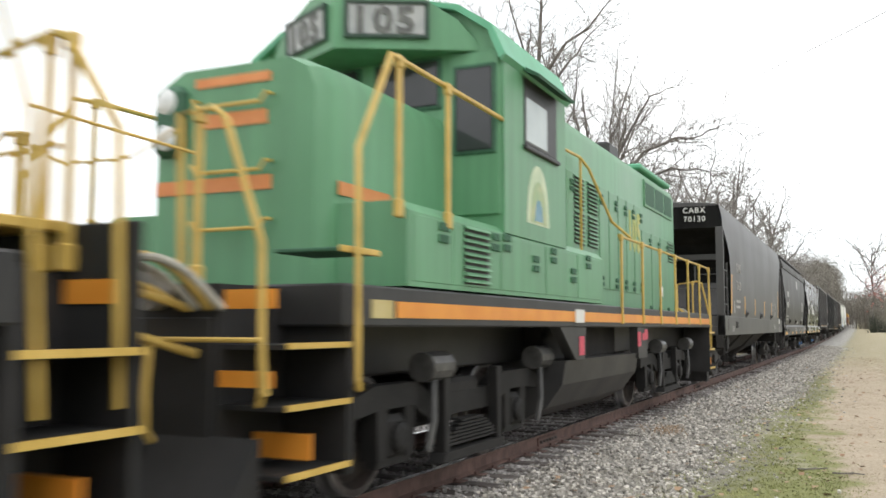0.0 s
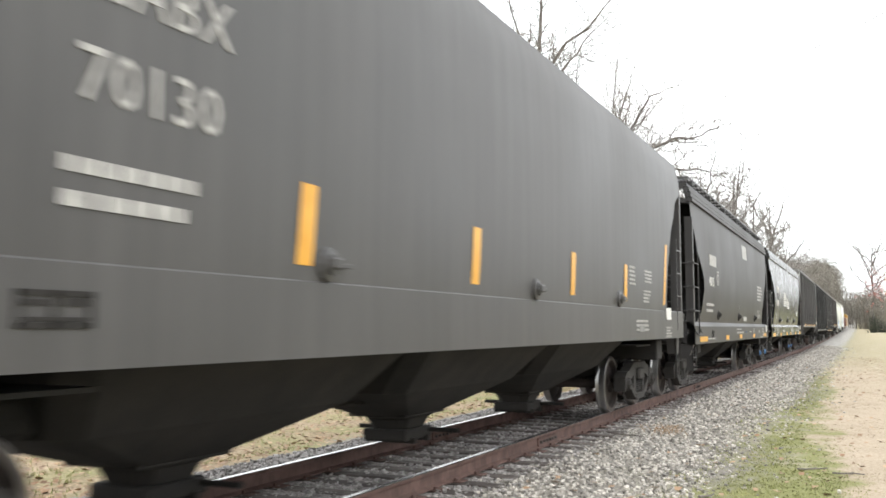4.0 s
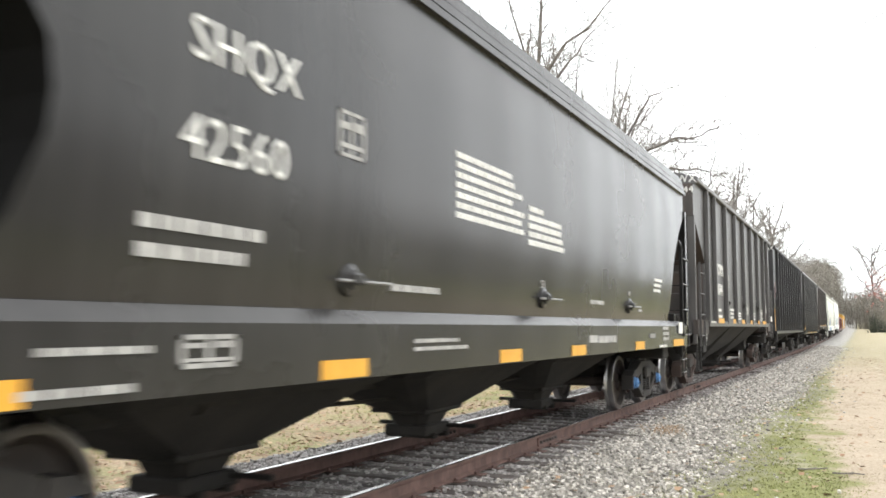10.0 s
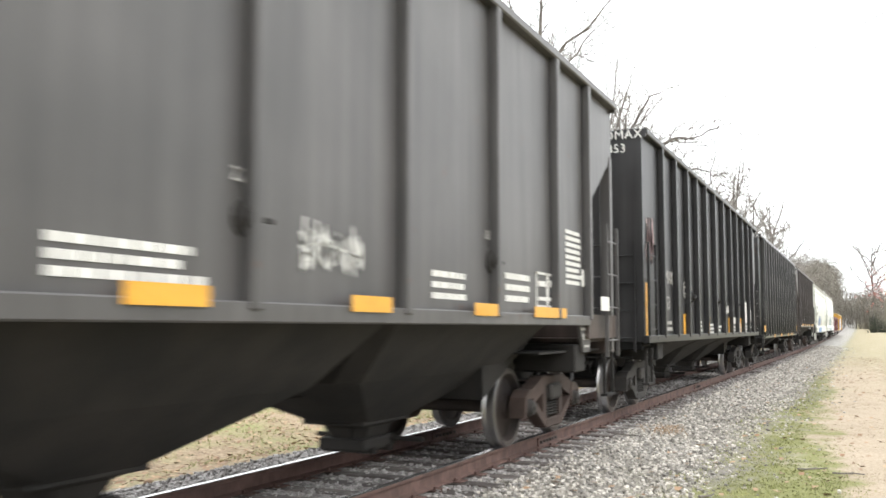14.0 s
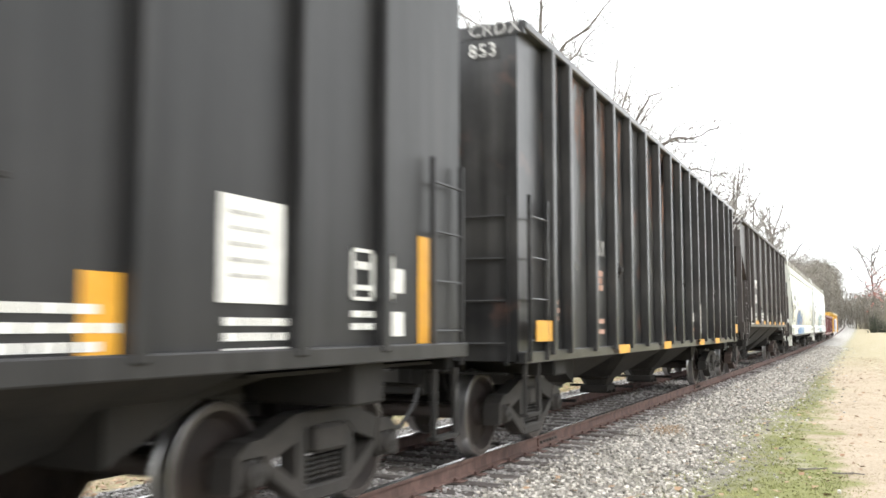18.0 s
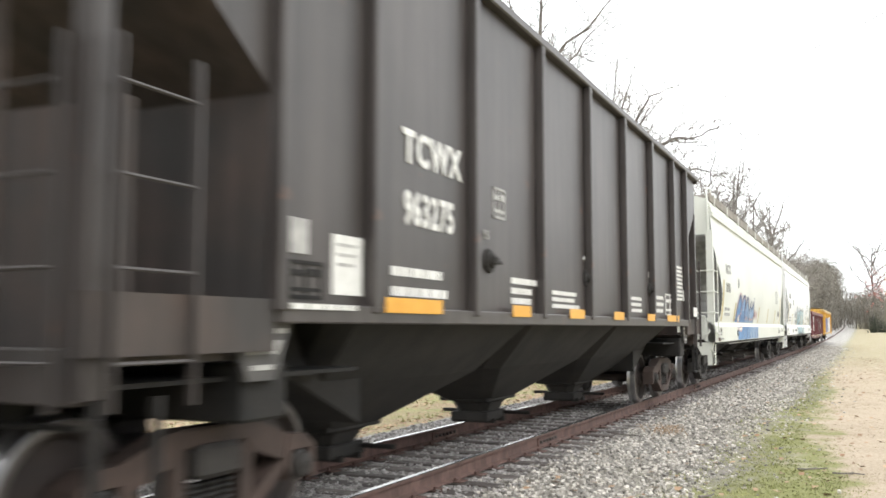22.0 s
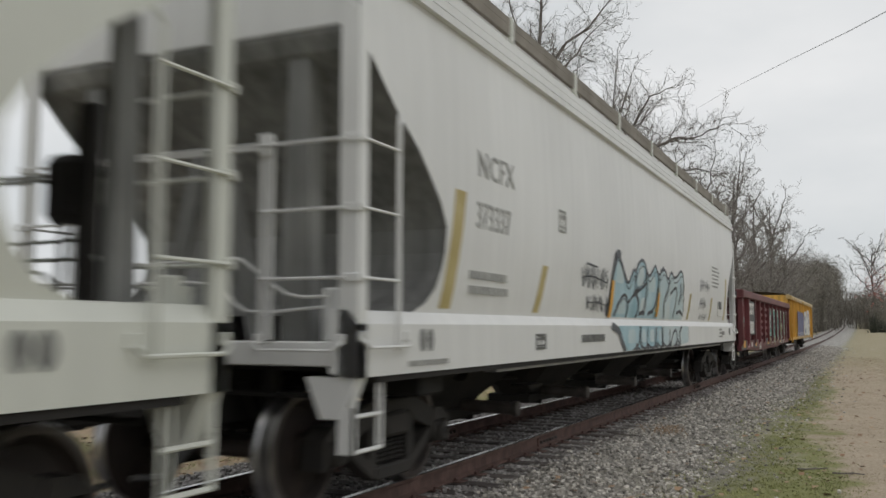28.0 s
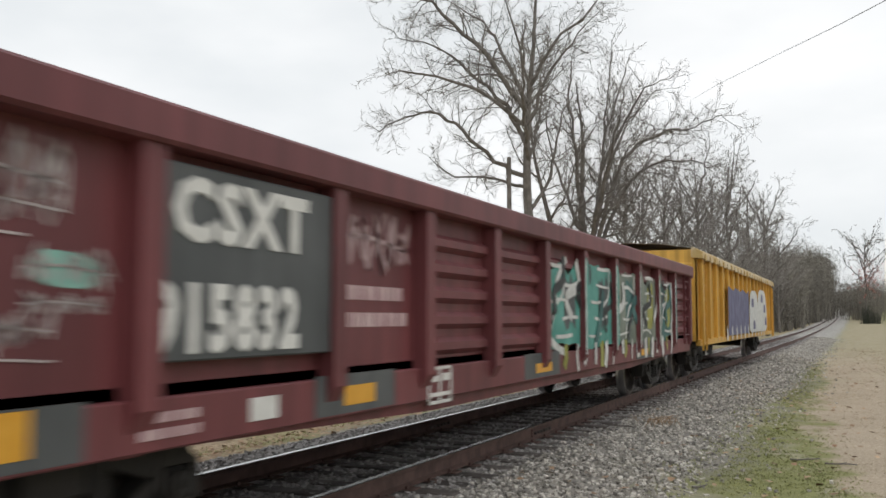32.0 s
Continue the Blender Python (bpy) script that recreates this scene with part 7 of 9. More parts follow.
    # chalky tags over the first bay, with two dabs of mint
    scrawl(car, 0.16, 1.84, 1.0, 0.36, 9, 114, M_CHALK_L, flat(x), 0.017)
    scrawl(car, 0.34, 1.78, 0.86, 0.2, 5, 119, M_CHALK_L, flat(x), 0.012)
    line(car, [(0.28, 1.775), (0.6, 1.755), (0.98, 1.74)], 0.012, M_CHALK_L, flat(x))
    for k in (0.0, 0.025):
        line(car, [(0.40 + k, 1.60), (0.53, 1.64 - k), (0.70 - k, 1.60), (0.54, 1.57 + k), (0.40 + k, 1.60)], 0.009, M_CHALK_L, flat(x))
    for k in range(7):
        line(car, [(0.38 + 0.05 * k, 1.52), (0.385 + 0.05 * k, 1.44)], 0.014, M_PINK_L, flat(x))
    blob(car, [(1.03, 1.57, 1.66), (1.12, 1.53, 1.69), (1.28, 1.52, 1.68), (1.40, 1.54, 1.64)], M_MINT_L, flat(x), 0.003, 3)
    scrawl(car, 0.98, 1.50, 0.50, 0.22, 6, 115, M_CHALK_L, flat(x), 0.012)
    scrawl(car, 0.98, 1.40, 0.46, 0.11, 6, 120, M_CHALK_L, flat(x), 0.010)
    blob(car, [(0.55, 1.30, 1.36), (0.63, 1.26, 1.40), (0.74, 1.29, 1.37)], M_MINT_L, flat(x), 0.003, 3)
    scrawl(car, 0.22, 1.22, 0.62, 0.22, 8, 116, M_CHALK_L, flat(x), 0.012)
    scrawl(car, 0.75, 1.26, 0.38, 0.17, 5, 117, M_CHALK_L, flat(x), 0.011)
    line(car, [(0.28, 1.27), (0.5, 1.20), (0.8, 1.22), (1.15, 1.20)], 0.010, M_CHALK_L, flat(x))
    # big panel graffiti: patches, outlines, drips
    bays = list(zip(posts[5:], posts[6:]))
    fills = ((M_SEA_F, 0.55, 0.95), (M_SEA_F, 0.3, 1.0), (M_MURK_F, 0.35, 0.98), (M_MURK_F, 0.2, 0.97), (M_SEA_D, 0.45, 0.92))
    rnd = random.Random(121)
    for (a, b), (m, low, high) in zip(bays, fills):
        # ragged coat in the bay, and over the post beside it
        n = 8
        blob(car, [(a + 0.1 + (b - a - 0.2) * i / n, 0.98 + 0.25 * rnd.random() * low, 1.0 + 1.16 * high - 0.2 * rnd.random()) for i in range(n + 1)], m, flat(x + 0.062), 0.003)
        blob(car, [(a + 0.1 + (b - a - 0.2) * (0.5 + 0.07 * i), 1.2 + 0.2 * rnd.random(), 1.75 + 0.3 * rnd.random()) for i in range(6)], rnd.choice((M_OLIVE_F, M_SIGN, M_WHITE_L, M_SEA_D)), flat(x + 0.062), 0.005)
        blob(car, [(b - 0.078, 1.02, 2.1), (b, 1.0, 2.16), (b + 0.078, 1.04, 2.05)], m, flat(x + 0.13), 0.003)
        line(car, [(b - 0.06, 0.95), (b - 0.05, 1.4), (b - 0.065, 1.8), (b - 0.05, 2.12)], 0.05, M_WHITE_L, flat(x + 0.13), 0.006)
        # chalk-white strokes that catch the crests of the corrugations
        for k in range(5):
            z = 1.16 + k * 0.215 + rnd.uniform(-0.02, 0.03)
            y = a + 0.15 + (b - a - 0.3) * rnd.random() * 0.5
            line(car, [(y, z), (y + (b - a) * 0.2, z + rnd.uniform(-0.03, 0.04)), (y + (b - a) * 0.42, z + rnd.uniform(-0.05, 0.05))], rnd.uniform(0.03, 0.055), M_WHITE_L, flat(x + 0.064), 0.008)
        y = a + (b - a) * rnd.uniform(0.3, 0.7)
        line(car, [(y - 0.3, 1.1), (y - 0.1, 1.5), (y + 0.25, 1.7), (y + 0.3, 2.05)], 0.05, M_WHITE_L, flat(x + 0.064), 0.009)
    for i in range(12):
        y = 8.1 + 7.0 * (i + 0.5 * rnd.random()) / 12
        z = rnd.uniform(1.05, 1.5)
        bend = rnd.uniform(-0.35, 0.35)
        line(car, [(y, z), (y + bend, z + 0.25), (y + 0.3, z + 0.4), (y + 0.3 + bend * 0.5, min(2.12, z + 0.7))], rnd.uniform(0.07, 0.15), (M_COAL_L, M_WHITE_L, M_COAL_L, M_SEA_D)[i % 4], flat(x + 0.066), 0.010 + 0.001 * i)
    # white rim on both flanks of the piece and runs of paint below it
    line(car, [(8.6, 2.1), (8.2, 1.8), (8.15, 1.5), (7.9, 1.25), (8.15, 1.08), (8.6, 0.98)], 0.09, M_WHITE_L, flat(x + 0.064), 0.009)
    line(car, [(15.2, 2.05), (15.32, 1.6), (15.2, 1.2), (15.3, 0.95)], 0.12, M_WHITE_L, flat(x + 0.064), 0.009)
    for i in range(18):
        y = 8.5 + 6.8 * (i + rnd.random() * 0.7) / 18
        line(car, [(y, 1.08), (y + rnd.uniform(-0.05, 0.05), 0.95), (y + rnd.uniform(-0.06, 0.06), 0.74 + 0.15 * rnd.random())], rnd.uniform(0.05, 0.2), M_WHITE_L if i % 4 else M_OLIVE_F, flat(x + 0.074), 0.006)
    # tape, cards, data boxes
    for y, w, h in ((0.42, 0.56, 0.2), (3.5, 0.42, 0.13), (7.45, 0.55, 0.1), (12.6, 0.5, 0.1)):
        bm = bmesh.new()
        box(bm, x + 0.066, x + 0.074, y - 0.35, y + w + 0.3, 0.76, 1.02)
        part("black_patch", bm, M_SIGN, car)
        tape(car, x + 0.074, y, 0.81, w, h, M_REFLECT)
    placard(car, x + 0.07, 2.48, 0.81, 0.26, 0.13, M_LETTER)
    placard(car, x + 0.07, 4.8, 0.7, 0.45, 0.3, M_LETTER, True)
    stencil(car, 1.62, 0.93, 0.5, 2, M_PINK_L, 0.05, 0.03, x=x + 0.07, seed=118)
    underframe(car, L, 0.72, 1.0)
    air_brake(car, 7.0)
    for y in (1.5, L - 1.5):
        truck(car, y, M_TRUCK, M_TRUCK)
    for w in (1, -1):
        ladder(car, w * 1.56, L - 0.75, 0.5, "y", 0.9, 2.3, 4, M_RED, 0.022)
    return car


M_CHALK_L = mat("chalky_pink_white_paint_pen", (0.40, 0.33, 0.32), (0.56, 0.5, 0.49), 7.0, 0.6)
M_COAL_L = mat("black_spray_stroke", (0.018, 0.02, 0.022), (0.04, 0.042, 0.045), 5.0, 0.6)
M_MINT_L = mat("mint_spray", (0.20, 0.44, 0.38), (0.34, 0.6, 0.52), 6.0, 0.6)


def yellow_car():
    car = thing("box_car", "weathered yellow ribbed car with graffiti, last of the train", "freight car", "cars of the train")
    TRAIN.append((car, 208.3))
    L, x = 18.3, 1.50
    for w in (1, -1):
        bm = bmesh.new()
        box(bm, w * x - 0.03, w * x + 0.0, 0, L, 0.86, 2.75)
        part("side_sheet", bm, M_GOLD, car)
        for i in range(17):
            y = 0.35 + i * (L - 0.7) / 16
            bm = bmesh.new()
            box(bm, *sorted((w * x, w * (x + 0.09))), y - 0.07, y + 0.07, 0.92, 2.72, 0.01)
            part("rib", bm, M_GOLD, car)
        bm = bmesh.new()
        prism(bm, [(w * (x - 0.1), 2.72), (w * (x + 0.14), 2.70), (w * (x + 0.14), 2.84), (w * (x - 0.05), 2.95), (w * (x - 0.1), 2.95)], "y", -0.05, L + 0.05)
        part("eaves", bm, M_CREAM, car)
        for i in range(24):
            y = 0.4 + i * (L - 0.8) / 23
            bm = bmesh.new()
            box(bm, *sorted((w * (x + 0.14), w * (x + 0.17))), y - 0.12, y + 0.12, 2.66, 2.80, 0.01)
            part("eaves_bracket", bm, M_CREAM, car)
        bm = bmesh.new()
        box(bm, w * x - 0.04, w * x + 0.06, 0.0, L, 0.80, 0.94, 0.01)
        part("side_sill", bm, M_GOLD, car)
    for at, w in ((0.0, 1), (L, -1)):
        bm = bmesh.new()
        box(bm, -x, x, *sorted((at, at + w * 0.06)), 0.9, 2.9)
        part("end_sheet", bm, M_GOLD, car)
        for k in range(5):
            bm = bmesh.new()
            z = 1.1 + 0.36 * k
            prism(bm, [(at, z - 0.08), (at - w * 0.06, z - 0.03), (at - w * 0.06, z + 0.03), (at, z + 0.08)], "x", -x + 0.1, x - 0.1)
            part("corrugation", bm, M_GOLD, car)
        for sx in (1, -1):
            ladder(car, sx * 1.6, at + w * 0.1 if w > 0 else at - 0.6, 0.5, "y", 0.7, 2.6, 6, M_GOLD, 0.02)
    bm = bmesh.new()
    grid_surface(bm, [[(k * 1.45, y, 2.92 + 0.16 * (1 - k * k)) for k in (-1, -0.5, 0, 0.5, 1)] for y in (0, L)])
    part("roof", bm, M_CREAM, car)
    blob(car, [(4.5 + 0.55 * i, 0.95, 2.25 - 0.05 * (i % 3)) for i in range(10)], M_PURPLE_F, flat(x + 0.092), 0.004)
    blob(car, bubble(9.6, 12.3, 0.95, 2.3), M_WHITE_L, flat(x + 0.092), 0.006)
    blob(car, bubble(12.1, 15.4, 0.95, 2.4), M_WHITE_L, flat(x + 0.092), 0.005)
    for y, z in ((10.2, 1.9), (13.3, 2.1), (10.6, 1.2), (14.6, 1.3), (14.2, 1.75)):
        blob(car, bubble(y, y + 0.7, z - 0.14, z + 0.14), M_PURPLE_F, flat(x + 0.095), 0.008)
    for i in range(11):
        y = 4.2 + i
        line(car, [(y, 0.82), (y + 0.05, 1.0), (y - 0.05, 1.16)], 0.22, M_WHITE_L, flat(x + 0.096), 0.006)
    underframe(car, L, 0.72, 1.0)
    for y in (1.9, L - 1.9):
        truck(car, y)
    return car


gondola()
yellow_car()


# ---- locomotives ----
def bent_rail(car, pts, r=0.021, name="handrail", material=M_YELLOW):
    bm = bmesh.new()
    tube(bm, pts, r, 8)
    return part(name, bm, material, car, smooth=True)


def stanchion(car, x, y, z0, z1, material=M_YELLOW):
    def make():
        bm = bmesh.new()
        h = z1 - z0
        box(bm, -0.016, 0.016, -0.03, 0.03, 0, h, 0.006)
        box(bm, -0.026, 0.026, -0.045, 0.045, h - 0.09, h + 0.012, 0.01)
        box(bm, -0.024, 0.024, -0.05, 0.05, 0, 0.14, 0.01)
        return finish("stanchion", bm, material)
    part("stanchion", kept(("stanchion", round(z1 - z0, 2), material.name), make), None, car).location = (x, y, z0)


def louvre(car, x, y0, y1, z0, z1, step, material=M_GREEN, dark=True):
    """A framed bank of sloping slats over a dark opening."""
    bm = bmesh.new()
    box(bm, x - 0.02, x + 0.004, y0, y1, z0, z1)
    bank_ = part("louvre", bm, M_BLACK if dark else material, car)
    def slat():
        bm = bmesh.new()
        prism(bm, [(0.0, 0.0), (0.028, -step * 0.3), (0.032, -step * 0.22), (0.004, step * 0.34)], "y", 0, y1 - y0)
        return finish("slat", bm, material)
    me = kept(("slat", round(y1 - y0, 2), step, material.name), slat)
    z = z0 + step / 2
    while z < z1:
        part("slat", me, None, bank_).location = (x + 0.002, y0, z)
        z += step


def latch(car, x, y, z):
    def make():
        bm = bmesh.new()
        for a in (-0.05, 0.05):
            for b in (-0.05, 0.05):
                box(bm, 0, 0.022, a - 0.035, a + 0.035, b - 0.035, b + 0.035, 0.006)
        return finish("hinge", bm, M_HINGE)
    part("hinge", kept("hinge", make), None, car).location = (x, y, z)


M_HINGE = mat("grimy_green_hinge", (0.025, 0.09, 0.05), (0.04, 0.13, 0.07), 20.0, 0.6)
M_GREEN_TOP = mat("sun_bleached_green_roof", (0.10, 0.36, 0.20), (0.14, 0.42, 0.26), 0.8, 0.5, 0.03, 3.0, 0.08)
M_HOSE = mat("pale_grey_hose", (0.30, 0.28, 0.24), (0.42, 0.40, 0.34), 8.0, 0.6)
M_RED_MARK = mat("pink_marker_paint", (0.5, 0.05, 0.09), (0.62, 0.09, 0.13), 9.0, 0.6)
M_LAMP = mat("headlight_lens", (0.65, 0.66, 0.66), (0.8, 0.8, 0.8), 5.0, 0.15)
M_FADED = mat("faded_yellow_numerals", (0.34, 0.40, 0.12), (0.48, 0.44, 0.14), 5.0, 0.6)


def blomberg(car, y):
    """A two-axle locomotive truck: bowed side frame on outside swing hangers and leaf springs."""
    half, r = 1.37, 0.508
    bm = bmesh.new()
    box(bm, -1.2, 1.2, -0.35, 0.35, 0.62, 0.92, 0.04)
    box(bm, -0.7, 0.7, -1.9, 1.9, 0.42, 0.72, 0.05)
    t = part("truck", bm, M_LTRUCK, car)
    t.location = (0, y, 0)

    def frame_():
        bm = bmesh.new()
        top = [(-2.05, 0.86), (-1.75, 0.93), (-1.0, 0.93), (-0.72, 0.80), (0.72, 0.80), (1.0, 0.93), (1.75, 0.93), (2.05, 0.86)]
        low = [(2.05, 0.70), (1.68, 0.74), (1.1, 0.74), (0.78, 0.60), (-0.78, 0.60), (-1.1, 0.74), (-1.68, 0.74), (-2.05, 0.70)]
        prism(bm, top + low, "x", -0.09, 0.09)
        for a in (-half, half):
            for o in (-0.24, 0.24):
                prism(bm, [(a + o - 0.07, 0.34), (a + o + 0.07, 0.34), (a + o + 0.09, 0.78), (a + o - 0.09, 0.78)], "x", -0.08, 0.08)
            box(bm, -0.06, 0.06, a - 0.3, a + 0.3, 0.28, 0.36, 0.01)
        return finish("side_frame", bm, M_LTRUCK)

    def hanger():
        bm = bmesh.new()
        prism(bm, [(-0.05, 0.28), (0.05, 0.28), (0.07, 1.0), (-0.07, 1.0)], "x", 0.06, 0.16)
        return finish("swing_hanger", bm, M_LTRUCK)

    def leaf():
        bm = bmesh.new()
        for i in range(7):
            w = 0.66 - i * 0.07
            box(bm, 0.02, 0.14, -w, w, 0.34 + i * 0.032, 0.362 + i * 0.032)
        prism(bm, [(-0.75, 0.22), (0.75, 0.22), (0.68, 0.30), (-0.68, 0.30)], "x", 0.02, 0.18)
        return finish("leaf_spring", bm, M_LTRUCK)

    def cylinder():
        bm = bmesh.new()
        tube(bm, [(0.06, -0.05, 1.05), (0.06, 0.38, 1.05)], 0.13, 12)
        tube(bm, [(0.06, 0.38, 1.05), (0.06, 0.44, 1.05)], 0.09, 12)
        tube(bm, [(0.1, 0.1, 0.95), (0.14, 0.02, 0.6), (0.12, -0.05, 0.35)], 0.035, 6)
        return finish("brake_cylinder", bm, M_STEEL_DIRTY)

    def journal():
        bm = bmesh.new()
        box(bm, -0.1, 0.13, -0.17, 0.17, -0.18, 0.18, 0.05)
        revolve(bm, [(0.1, 0.12), (0.17, 0.12), (0.19, 0.08), (0.19, 0.03)], 12)
        return finish("journal_box", bm, M_LTRUCK)
    for w in (1, -1):
        part("side_frame", kept("blomberg", frame_), None, t).matrix_basis = pose(w * 1.12, 0, 0, 0, 0, 0 if w > 0 else 180)
        part("leaf_spring", kept("leaf", leaf), None, t).matrix_basis = pose(w * 1.15, 0, 0, 0, 0, 0 if w > 0 else 180)
        for a in (-0.62, 0.62):
            part("swing_hanger", kept("hanger", hanger), None, t).matrix_basis = pose(w * 1.15, a, 0, 0, 0, 0 if w > 0 else 180)
        for a in (-half, half):
            part("journal_box", kept("journal", journal), None, t).matrix_basis = pose(w * 1.08, a, r, 0, 0, 0 if w > 0 else 180)
        for a in (-0.95, 1.85):
            part("brake_cylinder", kept("brakecyl", cylinder), None, t).matrix_basis = pose(w * 1.18, w * a if w < 0 else a, 0, 0, 0, 0 if w > 0 else 180)
    for a in (-half, half):
        wh = part("wheelset", kept(("wheel", r), lambda: wheelset_mesh(r)), None, t)
        wh.location = (0, a, r)
        WHEELS.append((wh, (0, a, r), r))


M_LTRUCK = mat("sooty_locomotive_truck", (0.009, 0.009, 0.009), (0.02, 0.0185, 0.018), 3.0, 0.7, 0.2, 25.0, spec=0.3)
M_STEEL_DIRTY = mat("greasy_grey_steel", (0.03, 0.03, 0.03), (0.10, 0.097, 0.094), 5.0, 0.4, 0.1, 20.0)


def end_steps(car, y, way, z_deck=1.68):
    """Corner stairwells of one end, both sides: black box, yellow treads, orange risers."""
    for w in (1, -1):
        bm = bmesh.new()
        prism(bm, [(w * 0.98, y), (w * 1.02, y), (w * 1.02, y + way * 0.73), (w * 1.54, y + way * 0.73), (w * 1.54, y + way * 0.77), (w * 0.98, y + way * 0.77)], "z", 0.42, z_deck - 0.03)
        well = part("stairwell", bm, M_PILOT, car)
        for i, z in enumerate((0.50, 0.91, 1.28)):
            bm = bmesh.new()
            box(bm, *sorted((w * 1.0, w * 1.52)), *sorted((y + way * 0.04, y + way * 0.72)), z - 0.03, z)
            part("step", bm, M_PILOT, well)
            bm = bmesh.new()
            box(bm, *sorted((w * 1.515, w * 1.545)), *sorted((y + way * 0.02, y + way * 0.74)), z - 0.025, z + 0.012)
            part("step_edge", bm, M_YELLOW, well)
        for x0, x1, z0, z1, d in ((1.04, 1.42, 1.50, 1.62, 0.05), (0.93, 1.42, 1.02, 1.12, 0.03), (1.06, 1.5, 0.56, 0.72, 0.34)):
            bm = bmesh.new()
            box(bm, *sorted((w * x0, w * x1)), *sorted((y + way * d, y + way * (d - 0.02))), z0, z1)
            part("orange_panel", bm, M_ORANGE, well)
        # sloping side plate behind the treads
        bm = bmesh.new()
        prism(bm, [(y + way * 0.70, 0.42), (y + way * 0.76, 0.42), (y + way * 0.76, z_deck - 0.03), (y + way * 0.70, z_deck - 0.03)], "x", *sorted((w * 1.0, w * 1.53)))
        part("stair_back", bm, M_PILOT, well)


def locomotive():
    car = thing("locomotive", "green road switcher locomotive with yellow handrails and an orange stripe", "locomotive", "locomotives of the train")
    TRAIN.append((car, 4.4))
    bm = bmesh.new()
    box(bm, -1.55, 1.55, 0.72, 16.35, 1.39, 1.68, 0.015)
    box(bm, -0.9, 0.9, 0.2, 16.9, 0.98, 1.66, 0.02)
    part("frame", bm, M_BLACK, car)
    for w in (1, -1):
        bm = bmesh.new()
        box(bm, w * 1.552 - 0.006, w * 1.552 + 0.006, 1.45, 16.25, 1.455, 1.575)
        part("stripe", bm, M_ORANGE, car)
        bm = bmesh.new()
        box(bm, w * 1.552 - 0.006, w * 1.552 + 0.006, 1.08, 1.40, 1.45, 1.58)
        part("badge", bm, M_OLDTAPE, car)
        bm = bmesh.new()
        box(bm, w * 1.56 - 0.008, w * 1.56 + 0.012, 5.95, 6.3, 1.44, 1.60, 0.004)
        part("card", bm, M_LETTER, car)
    # lower casing
    bm = bmesh.new()
    prism(bm, [(-1.53, 1.70), (1.53, 1.70), (1.53, 2.28), (1.45, 2.36), (-1.45, 2.36), (-1.53, 2.28)], "y", 1.66, 7.33)
    part("casing", bm, M_GREEN, car)
    for a, b in ((1.75, 2.45), (2.5, 3.55), (3.6, 4.9), (4.95, 6.1), (6.15, 7.2)):
        bm = bmesh.new()
        box(bm, 1.525, 1.536, a, b, 1.74, 2.26, 0.004)
        part("casing_door", bm, M_GREEN, car)
    louvre(car, 1.535, 2.72, 3.3, 1.76, 2.27, 0.058, M_GREEN)
    for y, z in ((3.75, 2.2), (4.6, 2.05), (5.2, 2.18), (5.95, 2.0), (6.6, 2.2), (2.3, 2.16), (3.45, 2.18)):
        latch(car, 1.536, y, z)
    # short hood, rounded nose
    bm = bmesh.new()
    sec = [(-0.92, 1.70), (0.92, 1.70), (0.92, 3.28), (0.84, 3.46), (0.62, 3.56), (-0.62, 3.56), (-0.84, 3.46), (-0.92, 3.28)]
    rows = []
    for y, k in ((1.5, 0.86), (1.55, 0.92), (1.66, 0.975), (1.82, 1.0), (3.72, 1.0)):
        rows.append([(x * k, y, 1.7 + (z - 1.7) * (0.965 + 0.035 * k if k < 1 else 1.0)) for x, z in sec + sec[:1]])
    vs = grid_surface(bm, rows)
    bm.faces.new([v for v in vs[0][:-1]])
    hood = part("short_hood", bm, M_GREEN, car, smooth=True)
    for a, b, c, d in ((-0.39, 0.37, 3.38, 3.46), (-0.34, 0.34, 3.03, 3.15), (-0.80, 0.39, 2.49, 2.61)):
        bm = bmesh.new()
        box(bm, a, b, 1.488, 1.51, c, d)
        part("orange_band", bm, M_BAND, hood)
    bm = bmesh.new()
    box(bm, 0.915, 0.928, 1.66, 2.5, 2.43, 2.54)
    part("orange_band", bm, M_BAND, hood)
    for z in (3.19, 2.64, 2.17):
        bm = bmesh.new()
        tube(bm, [(-0.36, 1.5, z + 0.08), (-0.36, 1.42, z + 0.07), (-0.31, 1.41, z), (0.33, 1.41, z), (0.38, 1.42, z + 0.07), (0.38, 1.5, z + 0.08)], 0.016, 6)
        part("grab_iron", bm, M_YELLOW, hood)
    # twin headlight
    bm = bmesh.new()
    box(bm, -0.80, -0.47, 1.40, 1.56, 2.82, 3.42, 0.06)
    lamp = part("headlight", bm, M_HINGE, car)
    for z in (3.28, 2.97):
        bm = bmesh.new()
        prof = [(0.0, 0.0), (0.02, 0.05), (0.03, 0.10), (0.0, 0.115)]
        rings = [[bm.verts.new((-0.635 + q * math.cos(k * math.pi / 7), 1.40 - d, z + q * math.sin(k * math.pi / 7))) for k in range(14)] for d, q in ((0.03, 0.03), (0.02, 0.07), (0.0, 0.11))]
        for a, b in zip(rings, rings[1:]):
            for k in range(14):
                bm.faces.new((a[k], a[(k + 1) % 14], b[(k + 1) % 14], b[k]))
        bm.faces.new(rings[0])
        part("lens", bm, M_LAMP, lamp)
    # cab
    bm = bmesh.new()
    prism(bm, [(-1.53, 2.30), (1.53, 2.30), (1.53, 4.08), (1.40, 4.32), (1.05, 4.56), (0.5, 4.70), (-0.5, 4.70), (-1.05, 4.56), (-1.40, 4.32), (-1.53, 4.08)], "y", 3.72, 5.72)
    cab = part("cab", bm, M_GREEN, car)
